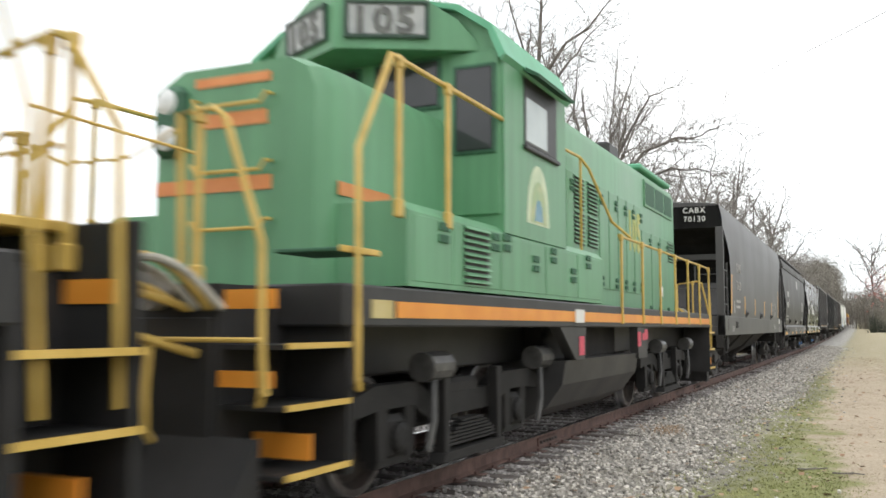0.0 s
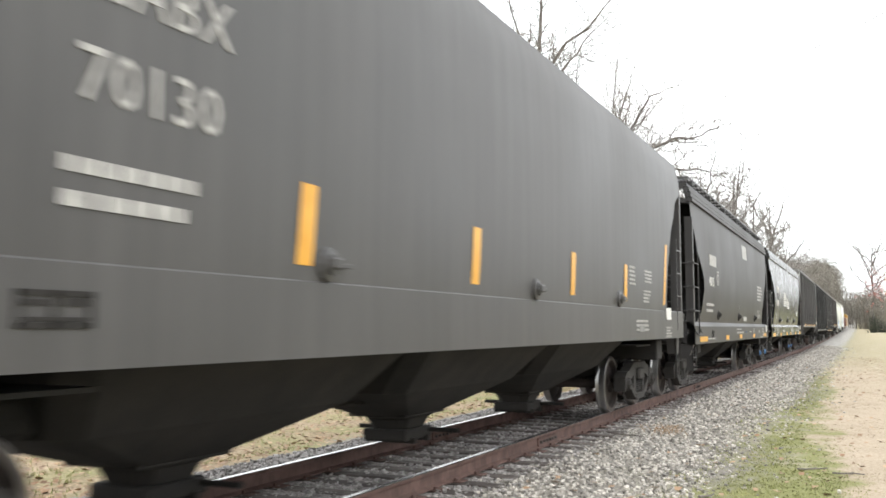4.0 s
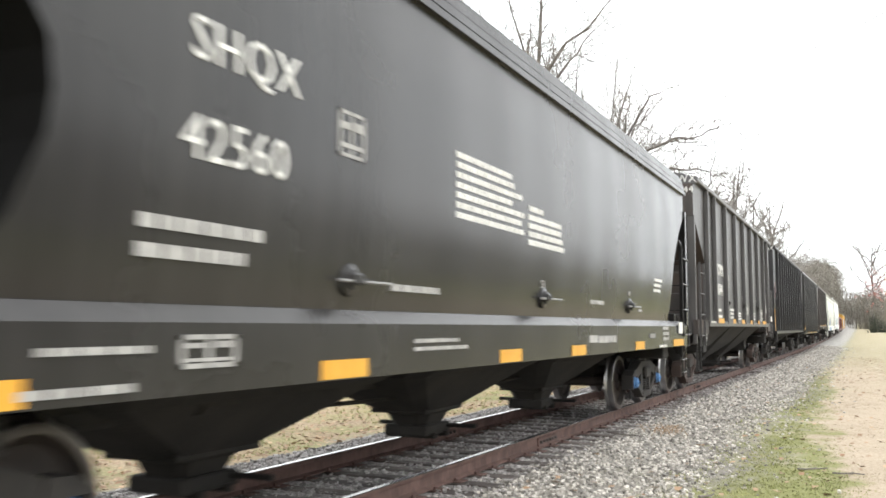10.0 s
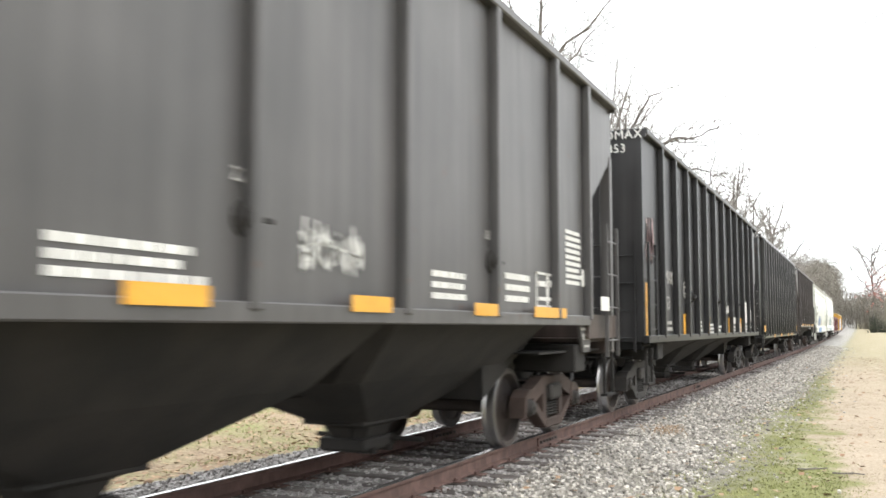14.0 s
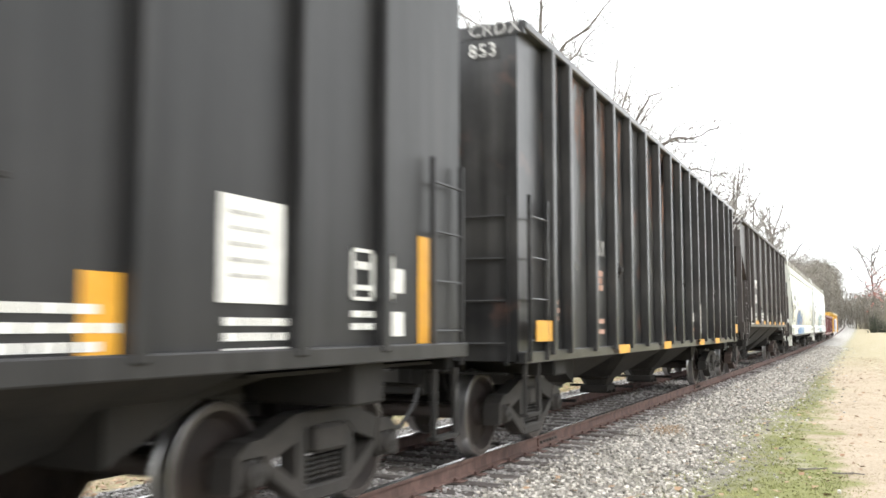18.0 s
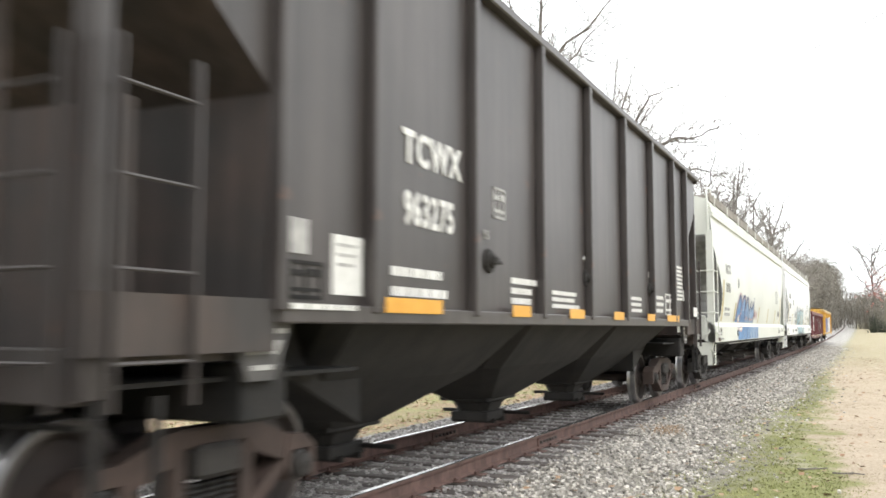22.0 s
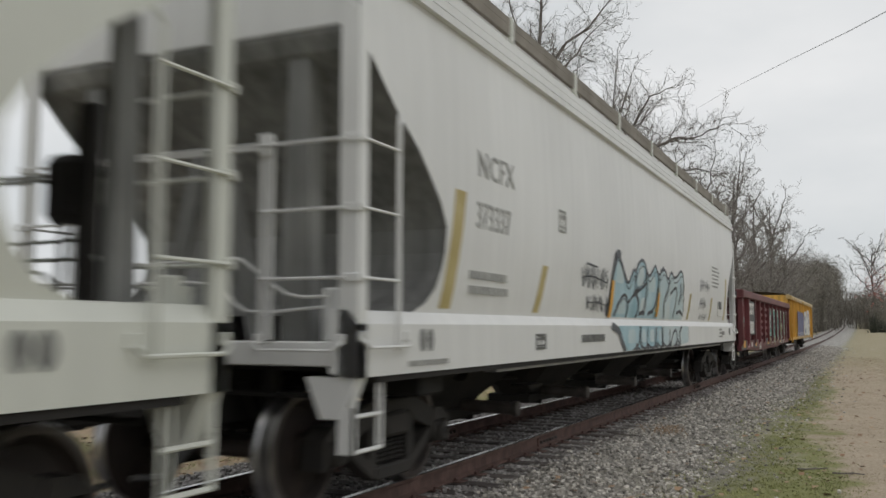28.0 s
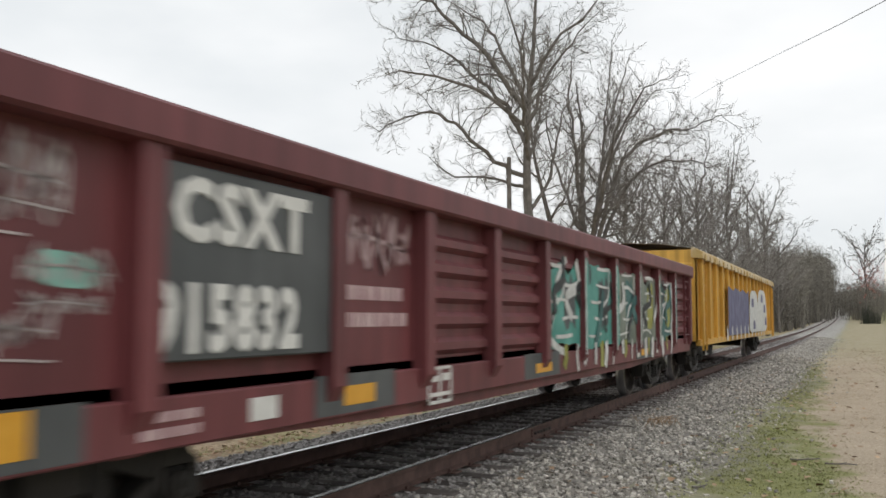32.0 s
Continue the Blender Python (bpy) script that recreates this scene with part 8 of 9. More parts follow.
    bm = bmesh.new()
    arc = [(-1.58, 4.04), (-1.44, 4.36), (-1.07, 4.61), (-0.5, 4.76), (0.5, 4.76), (1.07, 4.61), (1.44, 4.36), (1.58, 4.04)]
    prism(bm, arc + [(x * 0.965, z - 0.05) for x, z in arc[::-1]], "y", 3.62, 5.80)
    part("roof", bm, M_GREEN_TOP, cab)
    # V-shaped number board brow across the front
    bm = bmesh.new()
    arcs = [(0.0, 3.02, 4.80), (0.45, 3.26, 4.76), (0.8, 3.45, 4.64), (1.08, 3.60, 4.44), (1.3, 3.74, 4.16)]
    arcs = [(-x, y, z) for x, y, z in arcs[:0:-1]] + arcs
    fa = [bm.verts.new(v) for v in arcs]
    fb = [bm.verts.new((x, y, 4.13)) for x, y, z in arcs]
    fc = [bm.verts.new((x, 3.80, z)) for x, y, z in arcs]
    for i in range(len(arcs) - 1):
        bm.faces.new((fa[i], fa[i + 1], fb[i + 1], fb[i]))
        bm.faces.new((fa[i], fa[i + 1], fc[i + 1], fc[i]))
    bm.faces.new(fb)
    part("brow", bm, M_GREEN, cab)

    def board(m):
        bm = bmesh.new()
        for q in ((-0.42, 0.42, 0.155, 0.19), (-0.42, 0.42, -0.19, -0.155), (-0.42, -0.385, -0.155, 0.155), (0.385, 0.42, -0.155, 0.155)):
            box(bm, q[0], q[1], -0.035, 0.01, q[2], q[3], 0.006)
        box(bm, -0.39, 0.39, -0.012, 0.004, -0.16, 0.16)
        ob = part("number_board", bm, M_FRAME, cab)
        bm = bmesh.new()
        box(bm, -0.375, 0.375, -0.016, -0.010, -0.145, 0.145)
        part("plate", bm, M_BOARD, ob)
        ob.matrix_basis = m
        me = text_mesh("105", 0.36, M_DARKLETTER, (0, 0, 0), wide=1.08, bold=0.04)
        for v in me.vertices:
            x_, y_, z_ = v.co
            v.co = (y_ - 0.36, -0.018 - x_, z_ - 0.13)
        part("lettering", me, None, ob)
    board(pose(0.47, 3.255, 4.42, 3, 0, 28))
    board(pose(-0.47, 3.255, 4.42, 3, 0, -28))
    # front windows and door

    def pane(x0, x1, z0, z1, y, name="window"):
        bm = bmesh.new()
        box(bm, x0 - 0.04, x1 + 0.04, y - 0.02, y + 0.02, z0 - 0.04, z1 + 0.04, 0.015)
        w = part(name, bm, M_HINGE, cab)
        bm = bmesh.new()
        box(bm, x0, x1, y - 0.03, y - 0.018, z0, z1, 0.01)
        part("pane", bm, M_GLASS, w)
    pane(0.12, 0.82, 3.62, 4.08, 3.715)
    pane(-0.82, -0.12, 3.62, 4.08, 3.715)
    pane(-1.42, -1.02, 3.1, 3.98, 3.715)
    bm = bmesh.new()
    box(bm, 0.96, 1.49, 3.69, 3.73, 2.48, 4.12, 0.012)
    part("cab_door", bm, M_GREEN, cab)
    pane(1.04, 1.42, 3.12, 3.95, 3.69, "door_window")
    # side window and its dark opening, sunshade, arched emblem
    for w in (1, -1):
        bm = bmesh.new()
        box(bm, w * 1.53 - 0.012, w * 1.53 + 0.012, 4.28, 5.35, 3.28, 3.98, 0.008)
        win = part("side_window", bm, M_BLACK, cab)
        bm = bmesh.new()
        box(bm, w * 1.535 - 0.012, w * 1.535 + 0.012, 4.32, 5.0, 3.31, 3.78, 0.006)
        part("pane", bm, M_PANE, win)
        bm = bmesh.new()
        box(bm, w * 1.54 - 0.03, w * 1.54 + 0.03, 4.25, 5.4, 3.22, 3.27, 0.01)
        part("sill", bm, M_BLACK, win)
        bm = bmesh.new()
        prism(bm, [(w * 1.5, 4.05), (w * 1.72, 3.94), (w * 1.73, 3.97), (w * 1.52, 4.09)], "y", 4.2, 5.5)
        part("sunshade", bm, M_HINGE, win)
    # a tall pointed arch, faded, with a paler field and a small blue mark
    for k, m, d in ((1.0, M_EMBLEM_OUT, 0.004), (0.7, M_EMBLEM_IN, 0.007), (0.34, M_EMBLEM_BLUE, 0.010)):
        bm = bmesh.new()
        half_w, z_low, tall = 0.34 * k, 2.47 + 0.06 * (1 - k), 0.62 * k + 0.02
        arch = [(half_w * math.cos(a) * (1 - 0.12 * math.sin(a)), z_low + tall * (0.35 + 0.65 * math.sin(a))) for a in [math.pi * i / 12 for i in range(13)]]
        prism(bm, [(4.72 + half_w * 1.1, z_low)] + [(4.72 + u, z) for u, z in arch] + [(4.72 - half_w * 1.1, z_low)], "x", 1.528, 1.53 + d)
        part("emblem", bm, m, cab)
    # long hood
    bm = bmesh.new()
    sec = [(-0.90, 1.70), (0.90, 1.70), (0.90, 4.18), (0.84, 4.34), (0.66, 4.44), (0, 4.48), (-0.66, 4.44), (-0.84, 4.34), (-0.90, 4.18)]
    vs = grid_surface(bm, [[(x, y, z) for x, z in sec + sec[:1]] for y in (5.72, 9, 12.5, 15.6, 15.72)])
    bm.faces.new(vs[-1][:-1])
    hood = part("long_hood", bm, M_GREEN, car, smooth=True)
    # doors along the hood
    doors = [(5.85, 6.55), (7.75, 8.1), (9.5, 10.05), (10.1, 10.65), (10.7, 11.25), (11.3, 11.85), (11.9, 12.45), (12.5, 13.3), (13.35, 14.15), (14.2, 14.95)]

    def door(w_):
        bm = bmesh.new()
        box(bm, -0.002, 0.014, 0, w_, 2.0 - 1.0, 3.62 - 1.0, 0.006)
        return finish("hood_door", bm, M_GREEN)
    for w in (1, -1):
        for a, b in doors:
            d = part("hood_door", kept(("door", round(b - a, 2)), lambda: door(b - a)), None, hood)
            d.matrix_basis = pose(w * 0.9, a if w > 0 else b, 1.0 if b < 12.46 else 0.6, 0, 0, 0 if w > 0 else 180)
    for y in (9.6, 10.55, 11.2, 11.8, 12.4, 13.2, 14.05, 14.9, 8.0):
        for z in (2.12, 3.42):
            latch(car, 0.914, y, z - (0.4 if y > 12.5 else 0))
    for y0, y1, z0, z1 in ((6.6, 6.98, 2.62, 3.2), (7.02, 7.6, 2.62, 3.26), (8.14, 8.66, 2.6, 3.08), (8.14, 8.66, 3.12, 3.6), (8.86, 9.4, 2.6, 3.08), (8.86, 9.4, 3.12, 3.6), (14.98, 15.62, 2.78, 3.22), (6.3, 6.62, 3.55, 3.95)):
        louvre(car, 0.902, y0, y1, z0, z1, 0.062, M_GREEN)
    # radiator intakes
    for y0, y1 in ((12.78, 13.62), (13.68, 14.52), (14.58, 15.42)):
        bm = bmesh.new()
        box(bm, 0.885, 0.925, y0 - 0.03, y1 + 0.03, 3.70, 4.22, 0.008)
        shut = part("radiator_shutter", bm, M_GREEN, hood)
        bm = bmesh.new()
        box(bm, 0.92, 0.93, y0 + 0.02, y1 - 0.02, 3.75, 4.17)
        part("mesh_screen", bm, M_MESH, shut)
    bm = bmesh.new()
    box(bm, -0.88, 0.88, 12.7, 15.55, 4.42, 4.53, 0.03)
    part("radiator_roof", bm, M_GREEN_TOP, hood)
    bm = bmesh.new()
    box(bm, 0.28, 0.62, 11.3, 12.0, 4.4, 4.72, 0.04)
    part("exhaust_stack", bm, M_BLACK, hood)
    bm = bmesh.new()
    tube(bm, [(0, 9.5, 4.4), (0, 9.5, 4.6)], 0.5, 20)
    part("roof_fan", bm, M_GREEN_TOP, hood)
    writing(hood, "105", 0.92, M_FADED, 11.4, 2.80, x=0.912, wide=0.62, bold=0.05)
    bm = bmesh.new()
    box(bm, 0.91, 0.922, 14.2, 14.36, 2.02, 2.22)
    part("notice", bm, M_LETTER, hood)
    # handrails
    bent_rail(car, [(0.9, 6.55, 3.80), (0.98, 6.6, 3.82), (1.0, 8.1, 3.84), (1.0, 8.16, 3.80), (1.0, 8.16, 2.5), (0.92, 8.16, 2.4)])
    bent_rail(car, [(1.0, 8.12, 3.84), (1.08, 8.3, 3.7), (1.3, 8.75, 2.95), (1.52, 9.0, 2.72)])
    for w in (1, -1):
        bent_rail(car, [(w * 1.52, 8.25, 2.69), (w * 1.52, 16.2, 2.70), (w * 1.51, 16.52, 2.62), (w * 1.5, 16.6, 2.3), (w * 1.5, 16.72, 1.6), (w * 1.5, 16.74, 0.95), (w * 1.44, 16.6, 0.92)])
        for y in (8.26, 9.6, 10.95, 12.29, 13.6, 14.93, 16.2):
            stanchion(car, w * 1.555, y, 1.44, 2.70)
        bent_rail(car, [(w * 1.5, 0.98, 0.98), (w * 1.59, 0.86, 0.98), (w * 1.6, 0.82, 1.04), (w * 1.6, 0.80, 2.6), (w * 1.58, 1.3, 3.38), (w * 1.54, 1.5, 3.40), (w * 1.5, 3.86, 3.42)], 0.024)
        for y in (1.5, 2.38):
            stanchion(car, w * 1.54, y, 2.2, 3.42)
        # rear corner rails
        bent_rail(car, [(w * 0.75, 16.8, 1.68), (w * 0.75, 16.85, 2.38), (w * 1.2, 16.85, 2.44), (w * 1.3, 16.86, 2.4), (w * 1.42, 17.0, 1.7), (w * 1.42, 17.05, 1.0), (w * 1.36, 16.95, 0.95)])
        stanchion(car, w * 1.1, 16.84, 1.6, 2.44)
        # front corner rails
        bent_rail(car, [(w * 0.7, 0.12, 1.68), (w * 0.68, 0.1, 2.76), (w * 0.95, 0.1, 2.78), (w * 1.06, 0.08, 2.7), (w * 1.38, 0.04, 1.9), (w * 1.4, 0.04, 1.0), (w * 1.34, 0.1, 0.92)], 0.024)
        stanchion(car, w * 0.82, 0.12, 1.64, 2.78)
        bm = bmesh.new()
        box(bm, *sorted((w * 1.0, w * 1.52)), 0.70, 1.2, 1.89, 1.92, 0.006)
        plate = part("tread_plate", bm, M_HINGE, car)
        bm = bmesh.new()
        box(bm, *sorted((w * 1.52, w * 1.555)), 0.69, 1.2, 1.885, 1.93, 0.006)
        part("plate_edge", bm, M_YELLOW, plate)
    bent_rail(car, [(-0.68, 0.1, 2.68), (-0.3, 0.06, 2.5), (0.3, 0.06, 2.5), (0.68, 0.1, 2.68)], 0.012, "chain")
    # pilots, couplers, hoses
    for y, way in ((0.1, -1), (17.0, 1)):
        bm = bmesh.new()
        box(bm, -0.99, 0.99, y - 0.025, y + 0.025, 0.30, 1.45, 0.01)
        box(bm, -1.0, 1.0, *sorted((y, y - way * 0.7)), 1.44, 1.66)
        prism(bm, [(y + way * 0.32, 0.16), (y + way * 0.26, 0.36), (y + way * 0.02, 0.72), (y, 0.72), (y, 0.16)], "x", -1.35, 1.35)
        part("pilot", bm, M_PILOT, car)
        for x0, x1, z0, z1 in ((-0.95, -0.35, 1.44, 1.56),):
            bm = bmesh.new()
            box(bm, x0, x1, y + way * 0.03 - 0.008, y + way * 0.03 + 0.008, z0, z1)
            part("orange_panel", bm, M_ORANGE, car)
        coupler(car, y - way * 0.2, way)
        # bundle of looped hoses and cables over the coupler
        for k, (a, b, c) in enumerate(((0.40, 1.70, 0.95), (0.50, 1.78, 1.0), (0.60, 1.82, 0.92), (0.70, 1.80, 1.1), (0.45, 1.64, 1.05), (-0.5, 1.7, 1.0))):
            bent_rail(car, smooth_line([(a + 0.35, y, 1.5), (a + 0.2, y + way * 0.2, b - 0.06), (a, y + way * 0.34, b), (a - 0.14, y + way * 0.42, b - 0.25), (a - 0.16 + 0.03 * k, y + way * 0.40, c + 0.1), (a - 0.05, y + way * 0.34, c)]), 0.026, "hose", M_HOSE if k % 2 else M_YELLOW)
        bm = bmesh.new()
        prism(bm, [(0.55 + 0.13 * math.cos(q * math.pi / 6), 1.62 + 0.13 * math.sin(q * math.pi / 6)) for q in range(12)], "y", *sorted((y + way * 0.02, y + way * 0.12)))
        part("receptacle", bm, M_STEEL, car)
        for k, x in enumerate((-0.75, -0.6, -0.45, 0.45, 0.6)):
            bent_rail(car, [(x, y, 1.3), (x, y + way * 0.14, 1.28), (x + 0.03, y + way * 0.2, 1.0), (x + 0.02, y + way * 0.18, 0.75), (x, y + way * 0.1, 0.68)], 0.026, "hose")
        bent_rail(car, [(1.45, y + way * 0.08, 0.98), (1.41, y + way * 0.08, 1.31), (0.5, y + way * 0.12, 1.31), (-0.6, y + way * 0.12, 1.31), (-1.41, y + way * 0.08, 1.31), (-1.45, y + way * 0.08, 0.98)], 0.018, "cut_lever")
        bent_rail(car, [(0.9, y + way * 0.05, 1.22), (0.3, y + way * 0.25, 1.4), (-0.1, y + way * 0.4, 1.62), (-0.4, y + way * 0.5, 1.66), (-0.7, y + way * 0.6, 1.4), (-0.72, y + way * 0.62, 1.0)], 0.03, "jumper_cable")
    end_steps(car, 0.1, 1)
    end_steps(car, 17.0, -1)
    # fuel tank and its tray
    bm = bmesh.new()
    sec = [(-1.5, 1.0), (1.5, 1.0), (1.45, 0.72), (1.25, 0.45), (0.9, 0.27), (-0.9, 0.27), (-1.25, 0.45), (-1.45, 0.72)]
    prism(bm, sec, "y", 5.75, 9.45)
    part("fuel_tank", bm, M_TANK, car)
    bm = bmesh.new()
    box(bm, -1.15, 1.15, 5.9, 9.4, 0.98, 1.39)
    part("tank_recess", bm, M_UNDER, car)
    for w in (1, -1):
        bm = bmesh.new()
        prism(bm, [(5.45, 1.39), (6.5, 1.39), (6.45, 1.0), (6.05, 1.0)], "x", *sorted((w * 1.4, w * 1.53)))
        part("strut", bm, M_TANK, car)
        bm = bmesh.new()
        prism(bm, [(9.3, 1.39), (10.0, 1.39), (9.95, 0.92), (9.35, 0.92)], "x", *sorted((w * 1.4, w * 1.53)))
        part("strut", bm, M_TANK, car)
    for y0, z0, z1 in ((6.2, 1.05, 1.28), (9.62, 1.19, 1.30), (9.78, 1.2, 1.36), (9.3, 1.1, 1.32)):
        bm = bmesh.new()
        box(bm, 1.53, 1.536, y0, y0 + 0.2, z0, z1)
        part("marker_stroke", bm, M_RED_MARK, car)
    blomberg(car, 3.5)
    blomberg(car, 12.95)
    return car


M_BOARD = mat("grey_number_board", (0.33, 0.34, 0.35), (0.44, 0.44, 0.44), 6.0, 0.5)
M_FRAME = mat("dark_green_board_frame", (0.03, 0.06, 0.045), (0.05, 0.085, 0.065), 6.0, 0.6)
M_BAND = mat("faded_orange_nose_band", (0.62, 0.21, 0.06), (0.70, 0.27, 0.09), 5.0, 0.5)
M_PILOT = mat("sooty_black_pilot", (0.010, 0.010, 0.010), (0.022, 0.020, 0.020), 2.0, 0.7, 0.05, 10.0)
M_PANE = mat("bright_sliding_pane", (0.30, 0.36, 0.36), (0.42, 0.47, 0.47), 1.0, 0.1)
M_MESH = mat("dark_green_screen", (0.03, 0.09, 0.055), (0.05, 0.13, 0.08), 30.0, 0.7)
M_EMBLEM_OUT = mat("cream_emblem", (0.46, 0.56, 0.38), (0.58, 0.64, 0.46), 6.0, 0.6)
M_EMBLEM_IN = mat("faded_green_emblem_field", (0.30, 0.42, 0.24), (0.46, 0.48, 0.27), 6.0, 0.6)
M_EMBLEM_BLUE = mat("blue_emblem", (0.12, 0.26, 0.34), (0.2, 0.34, 0.42), 6.0, 0.6)
M_TANK = mat("grimy_tank_paint", (0.020, 0.020, 0.021), (0.045, 0.043, 0.042), 1.5, 0.55, 0.05, 8.0)
locomotive()


def lead_locomotive():
    """The engine ahead: its trailing platform passes close by at the start."""
    car = thing("locomotive", "black-framed locomotive with yellow end handrails, ahead of the green one", "locomotive", "locomotives of the train")
    L = 17.0
    TRAIN.append((car, 3.35 - L))
    bm = bmesh.new()
    box(bm, -1.55, 1.55, 0.6, L - 0.75, 1.39, 1.70, 0.015)
    box(bm, -0.9, 0.9, 0.2, L - 0.1, 0.98, 1.68, 0.02)
    part("frame", bm, M_BLACK, car)
    bm = bmesh.new()
    prism(bm, [(-0.9, 1.7), (0.9, 1.7), (0.9, 4.2), (0.7, 4.42), (-0.7, 4.42), (-0.9, 4.2)], "y", 6.0, L - 1.3)
    part("long_hood", bm, M_GREEN, car)
    bm = bmesh.new()
    prism(bm, [(-1.5, 1.7), (1.5, 1.7), (1.5, 4.1), (1.0, 4.6), (-1.0, 4.6), (-1.5, 4.1)], "y", 3.7, 6.0)
    part("cab", bm, M_GREEN, car)
    bm = bmesh.new()
    prism(bm, [(-0.9, 1.7), (0.9, 1.7), (0.9, 3.3), (0.6, 3.5), (-0.6, 3.5), (-0.9, 3.3)], "y", 1.5, 3.7)
    part("short_hood", bm, M_GREEN, car)
    for w in (1, -1):
        bent_rail(car, [(w * 1.52, 6.5, 2.72), (w * 1.52, L - 0.9, 2.74), (w * 1.5, L - 0.7, 2.3), (w * 1.5, L - 0.6, 1.0)])
        for i in range(7):
            stanchion(car, w * 1.555, 6.6 + 1.35 * i, 1.44, 2.72)
        bent_rail(car, [(w * 0.3, L - 0.1, 2.3), (w * 0.36, L - 0.1, 2.75), (w * 0.5, L - 0.1, 2.82), (w * 0.92, L - 0.1, 2.89), (w * 1.04, L - 0.1, 2.86), (w * 1.38, L - 0.08, 2.36), (w * 1.42, L - 0.06, 1.0)], 0.026)
        for x in (0.92, 1.08):
            stanchion(car, w * x, L - 0.1, 1.66, 2.86)
    bent_rail(car, [(-0.3, L - 0.1, 2.3), (0.3, L - 0.1, 2.3)], 0.02)
    for w in (1, -1):
        bent_rail(car, [(w * 0.45, L - 0.1, 2.28), (w * 1.0, L - 0.1, 2.30)], 0.016)
    bent_rail(car, [(0.72, L - 0.08, 2.55), (0.9, L + 0.4, 2.48), (1.0, L + 0.9, 2.44)], 0.01, "chain")
    bm = bmesh.new()
    box(bm, -1.5, 1.5, L - 0.06, L - 0.01, 0.42, 1.90, 0.01)
    part("pilot", bm, M_PILOT, car)
    bm = bmesh.new()
    box(bm, -1.0, 1.0, L - 0.8, L, 1.86, 1.92, 0.01)
    part("platform_edge", bm, M_YELLOW, car)
    coupler(car, L - 0.2, 1)
    end_steps(car, L - 0.02, -1)
    end_steps(car, 0.1, 1)
    blomberg(car, 3.5)
    blomberg(car, 13.0)
    bm = bmesh.new()
    prism(bm, [(-1.5, 1.0), (1.5, 1.0), (1.2, 0.5), (-1.2, 0.5)], "y", 6.2, 9.9)
    part("fuel_tank", bm, M_TANK, car)


lead_locomotive()

# ---- trees ----
def grown_tree(seed, trunk, trunk_r, limbs, density=1.0, fine=0.0066):
    """Bare winter tree, as three meshes. trunk: (sideways, height) points; limbs: lists of (sideways, depth, height) points
    from the trunk outwards. Every limb carries bent branches, these twigs, and these sprays of fine shoots."""
    rnd = random.Random(seed)
    bark, bough = bmesh.new(), bmesh.new()
    V, F = [], []

    def rod(a, b, w0, w1):
        d = b - a
        u = d.orthogonal().normalized()
        v = d.normalized().cross(u)
        k = len(V)
        for c, w in ((a, w0), (b, w1)):
            V.extend((c + w * u, c + w * (-0.5 * u + 0.866 * v), c - w * (0.5 * u + 0.866 * v)))
        F.extend(((k, k + 1, k + 4, k + 3), (k + 1, k + 2, k + 5, k + 4), (k + 2, k, k + 3, k + 5)))

    def bent(p, d, length, n):
        """A crooked run that turns one way, then the other, and lifts at its tip."""
        axis = Vector((rnd.gauss(0, 1), rnd.gauss(0, 1), rnd.gauss(0, 1))).normalized()
        swing, flip = rnd.uniform(0.12, 0.42), rnd.uniform(0.35, 0.75) * n
        pts, q, dd = [p.copy()], p.copy(), d.normalized()
        for i in range(n):
            dd = (dd + axis.cross(dd) * (swing if i < flip else -swing) + Vector((rnd.gauss(0, 0.13), rnd.gauss(0, 0.13), rnd.gauss(0.05, 0.10)))).normalized()
            q = q + dd * (length / n)
            pts.append(q.copy())
        return pts

    def fork(a, along, low, high):
        side = along.orthogonal().normalized()
        t = rnd.uniform(0, 6.283)
        side = side * math.cos(t) + along.cross(side) * math.sin(t)
        o = rnd.uniform(low, high)
        return along * math.cos(o) + side * math.sin(o)

    def clothe(pts, r0, r1, level, reach):
        """Shoots along a run of points. level 0: on a limb, 1: on a branch, 2: on a twig."""
        total = sum((q - p).length for p, q in zip(pts, pts[1:]))
        step = (0.36, 0.24, 0.16)[level] / density
        n = max(2, int(total / step))
        for i in range(n):
            f = ((0.14, 0.16, 0.2)[level] + (0.86, 0.84, 0.8)[level] * (i + rnd.random()) / n)
            k = min(f, 0.995) * (len(pts) - 1)
            j = int(k)
            a = pts[j].lerp(pts[j + 1], k - j)
            d = fork(a, (pts[j + 1] - pts[j]).normalized(), 0.45, 1.15)
            if level == 0:
                ln = reach * rnd.uniform(0.5, 1.15) * (1.1 - 0.55 * f)
                r = max(0.013, (r0 + (r1 - r0) * f) * rnd.uniform(0.3, 0.5))
                run = bent(a, d, ln, 6)
                if r > 0.022:
                    tube(bough, run, r, 5, 0.008)
                else:
                    for m in range(6):
                        rod(run[m], run[m + 1], r + (fine - r) * m / 6, r + (fine - r) * (m + 1) / 6)
                clothe(run, r, fine, 1, ln * 0.42)
            elif level == 1:
                ln = reach * rnd.uniform(0.45, 1.2)
                run = bent(a, d, ln, 4)
                for m in range(4):
                    rod(run[m], run[m + 1], fine * (1.5 - 0.14 * m), fine * (1.36 - 0.14 * m))
                clothe(run, fine, fine, 2, ln * 0.5)
            else:
                ln = max(0.12, reach * rnd.uniform(0.5, 1.2))
                run = bent(a, d, ln, 2)
                rod(run[0], run[1], fine, fine * 0.9)
                rod(run[1], run[2], fine * 0.9, fine * 0.6)

    stem = [Vector((u, 0.06 * rnd.gauss(0, 1), z)) for u, z in smooth_line(trunk, 4)]
    tube(bark, stem, trunk_r, 10, 0.025)
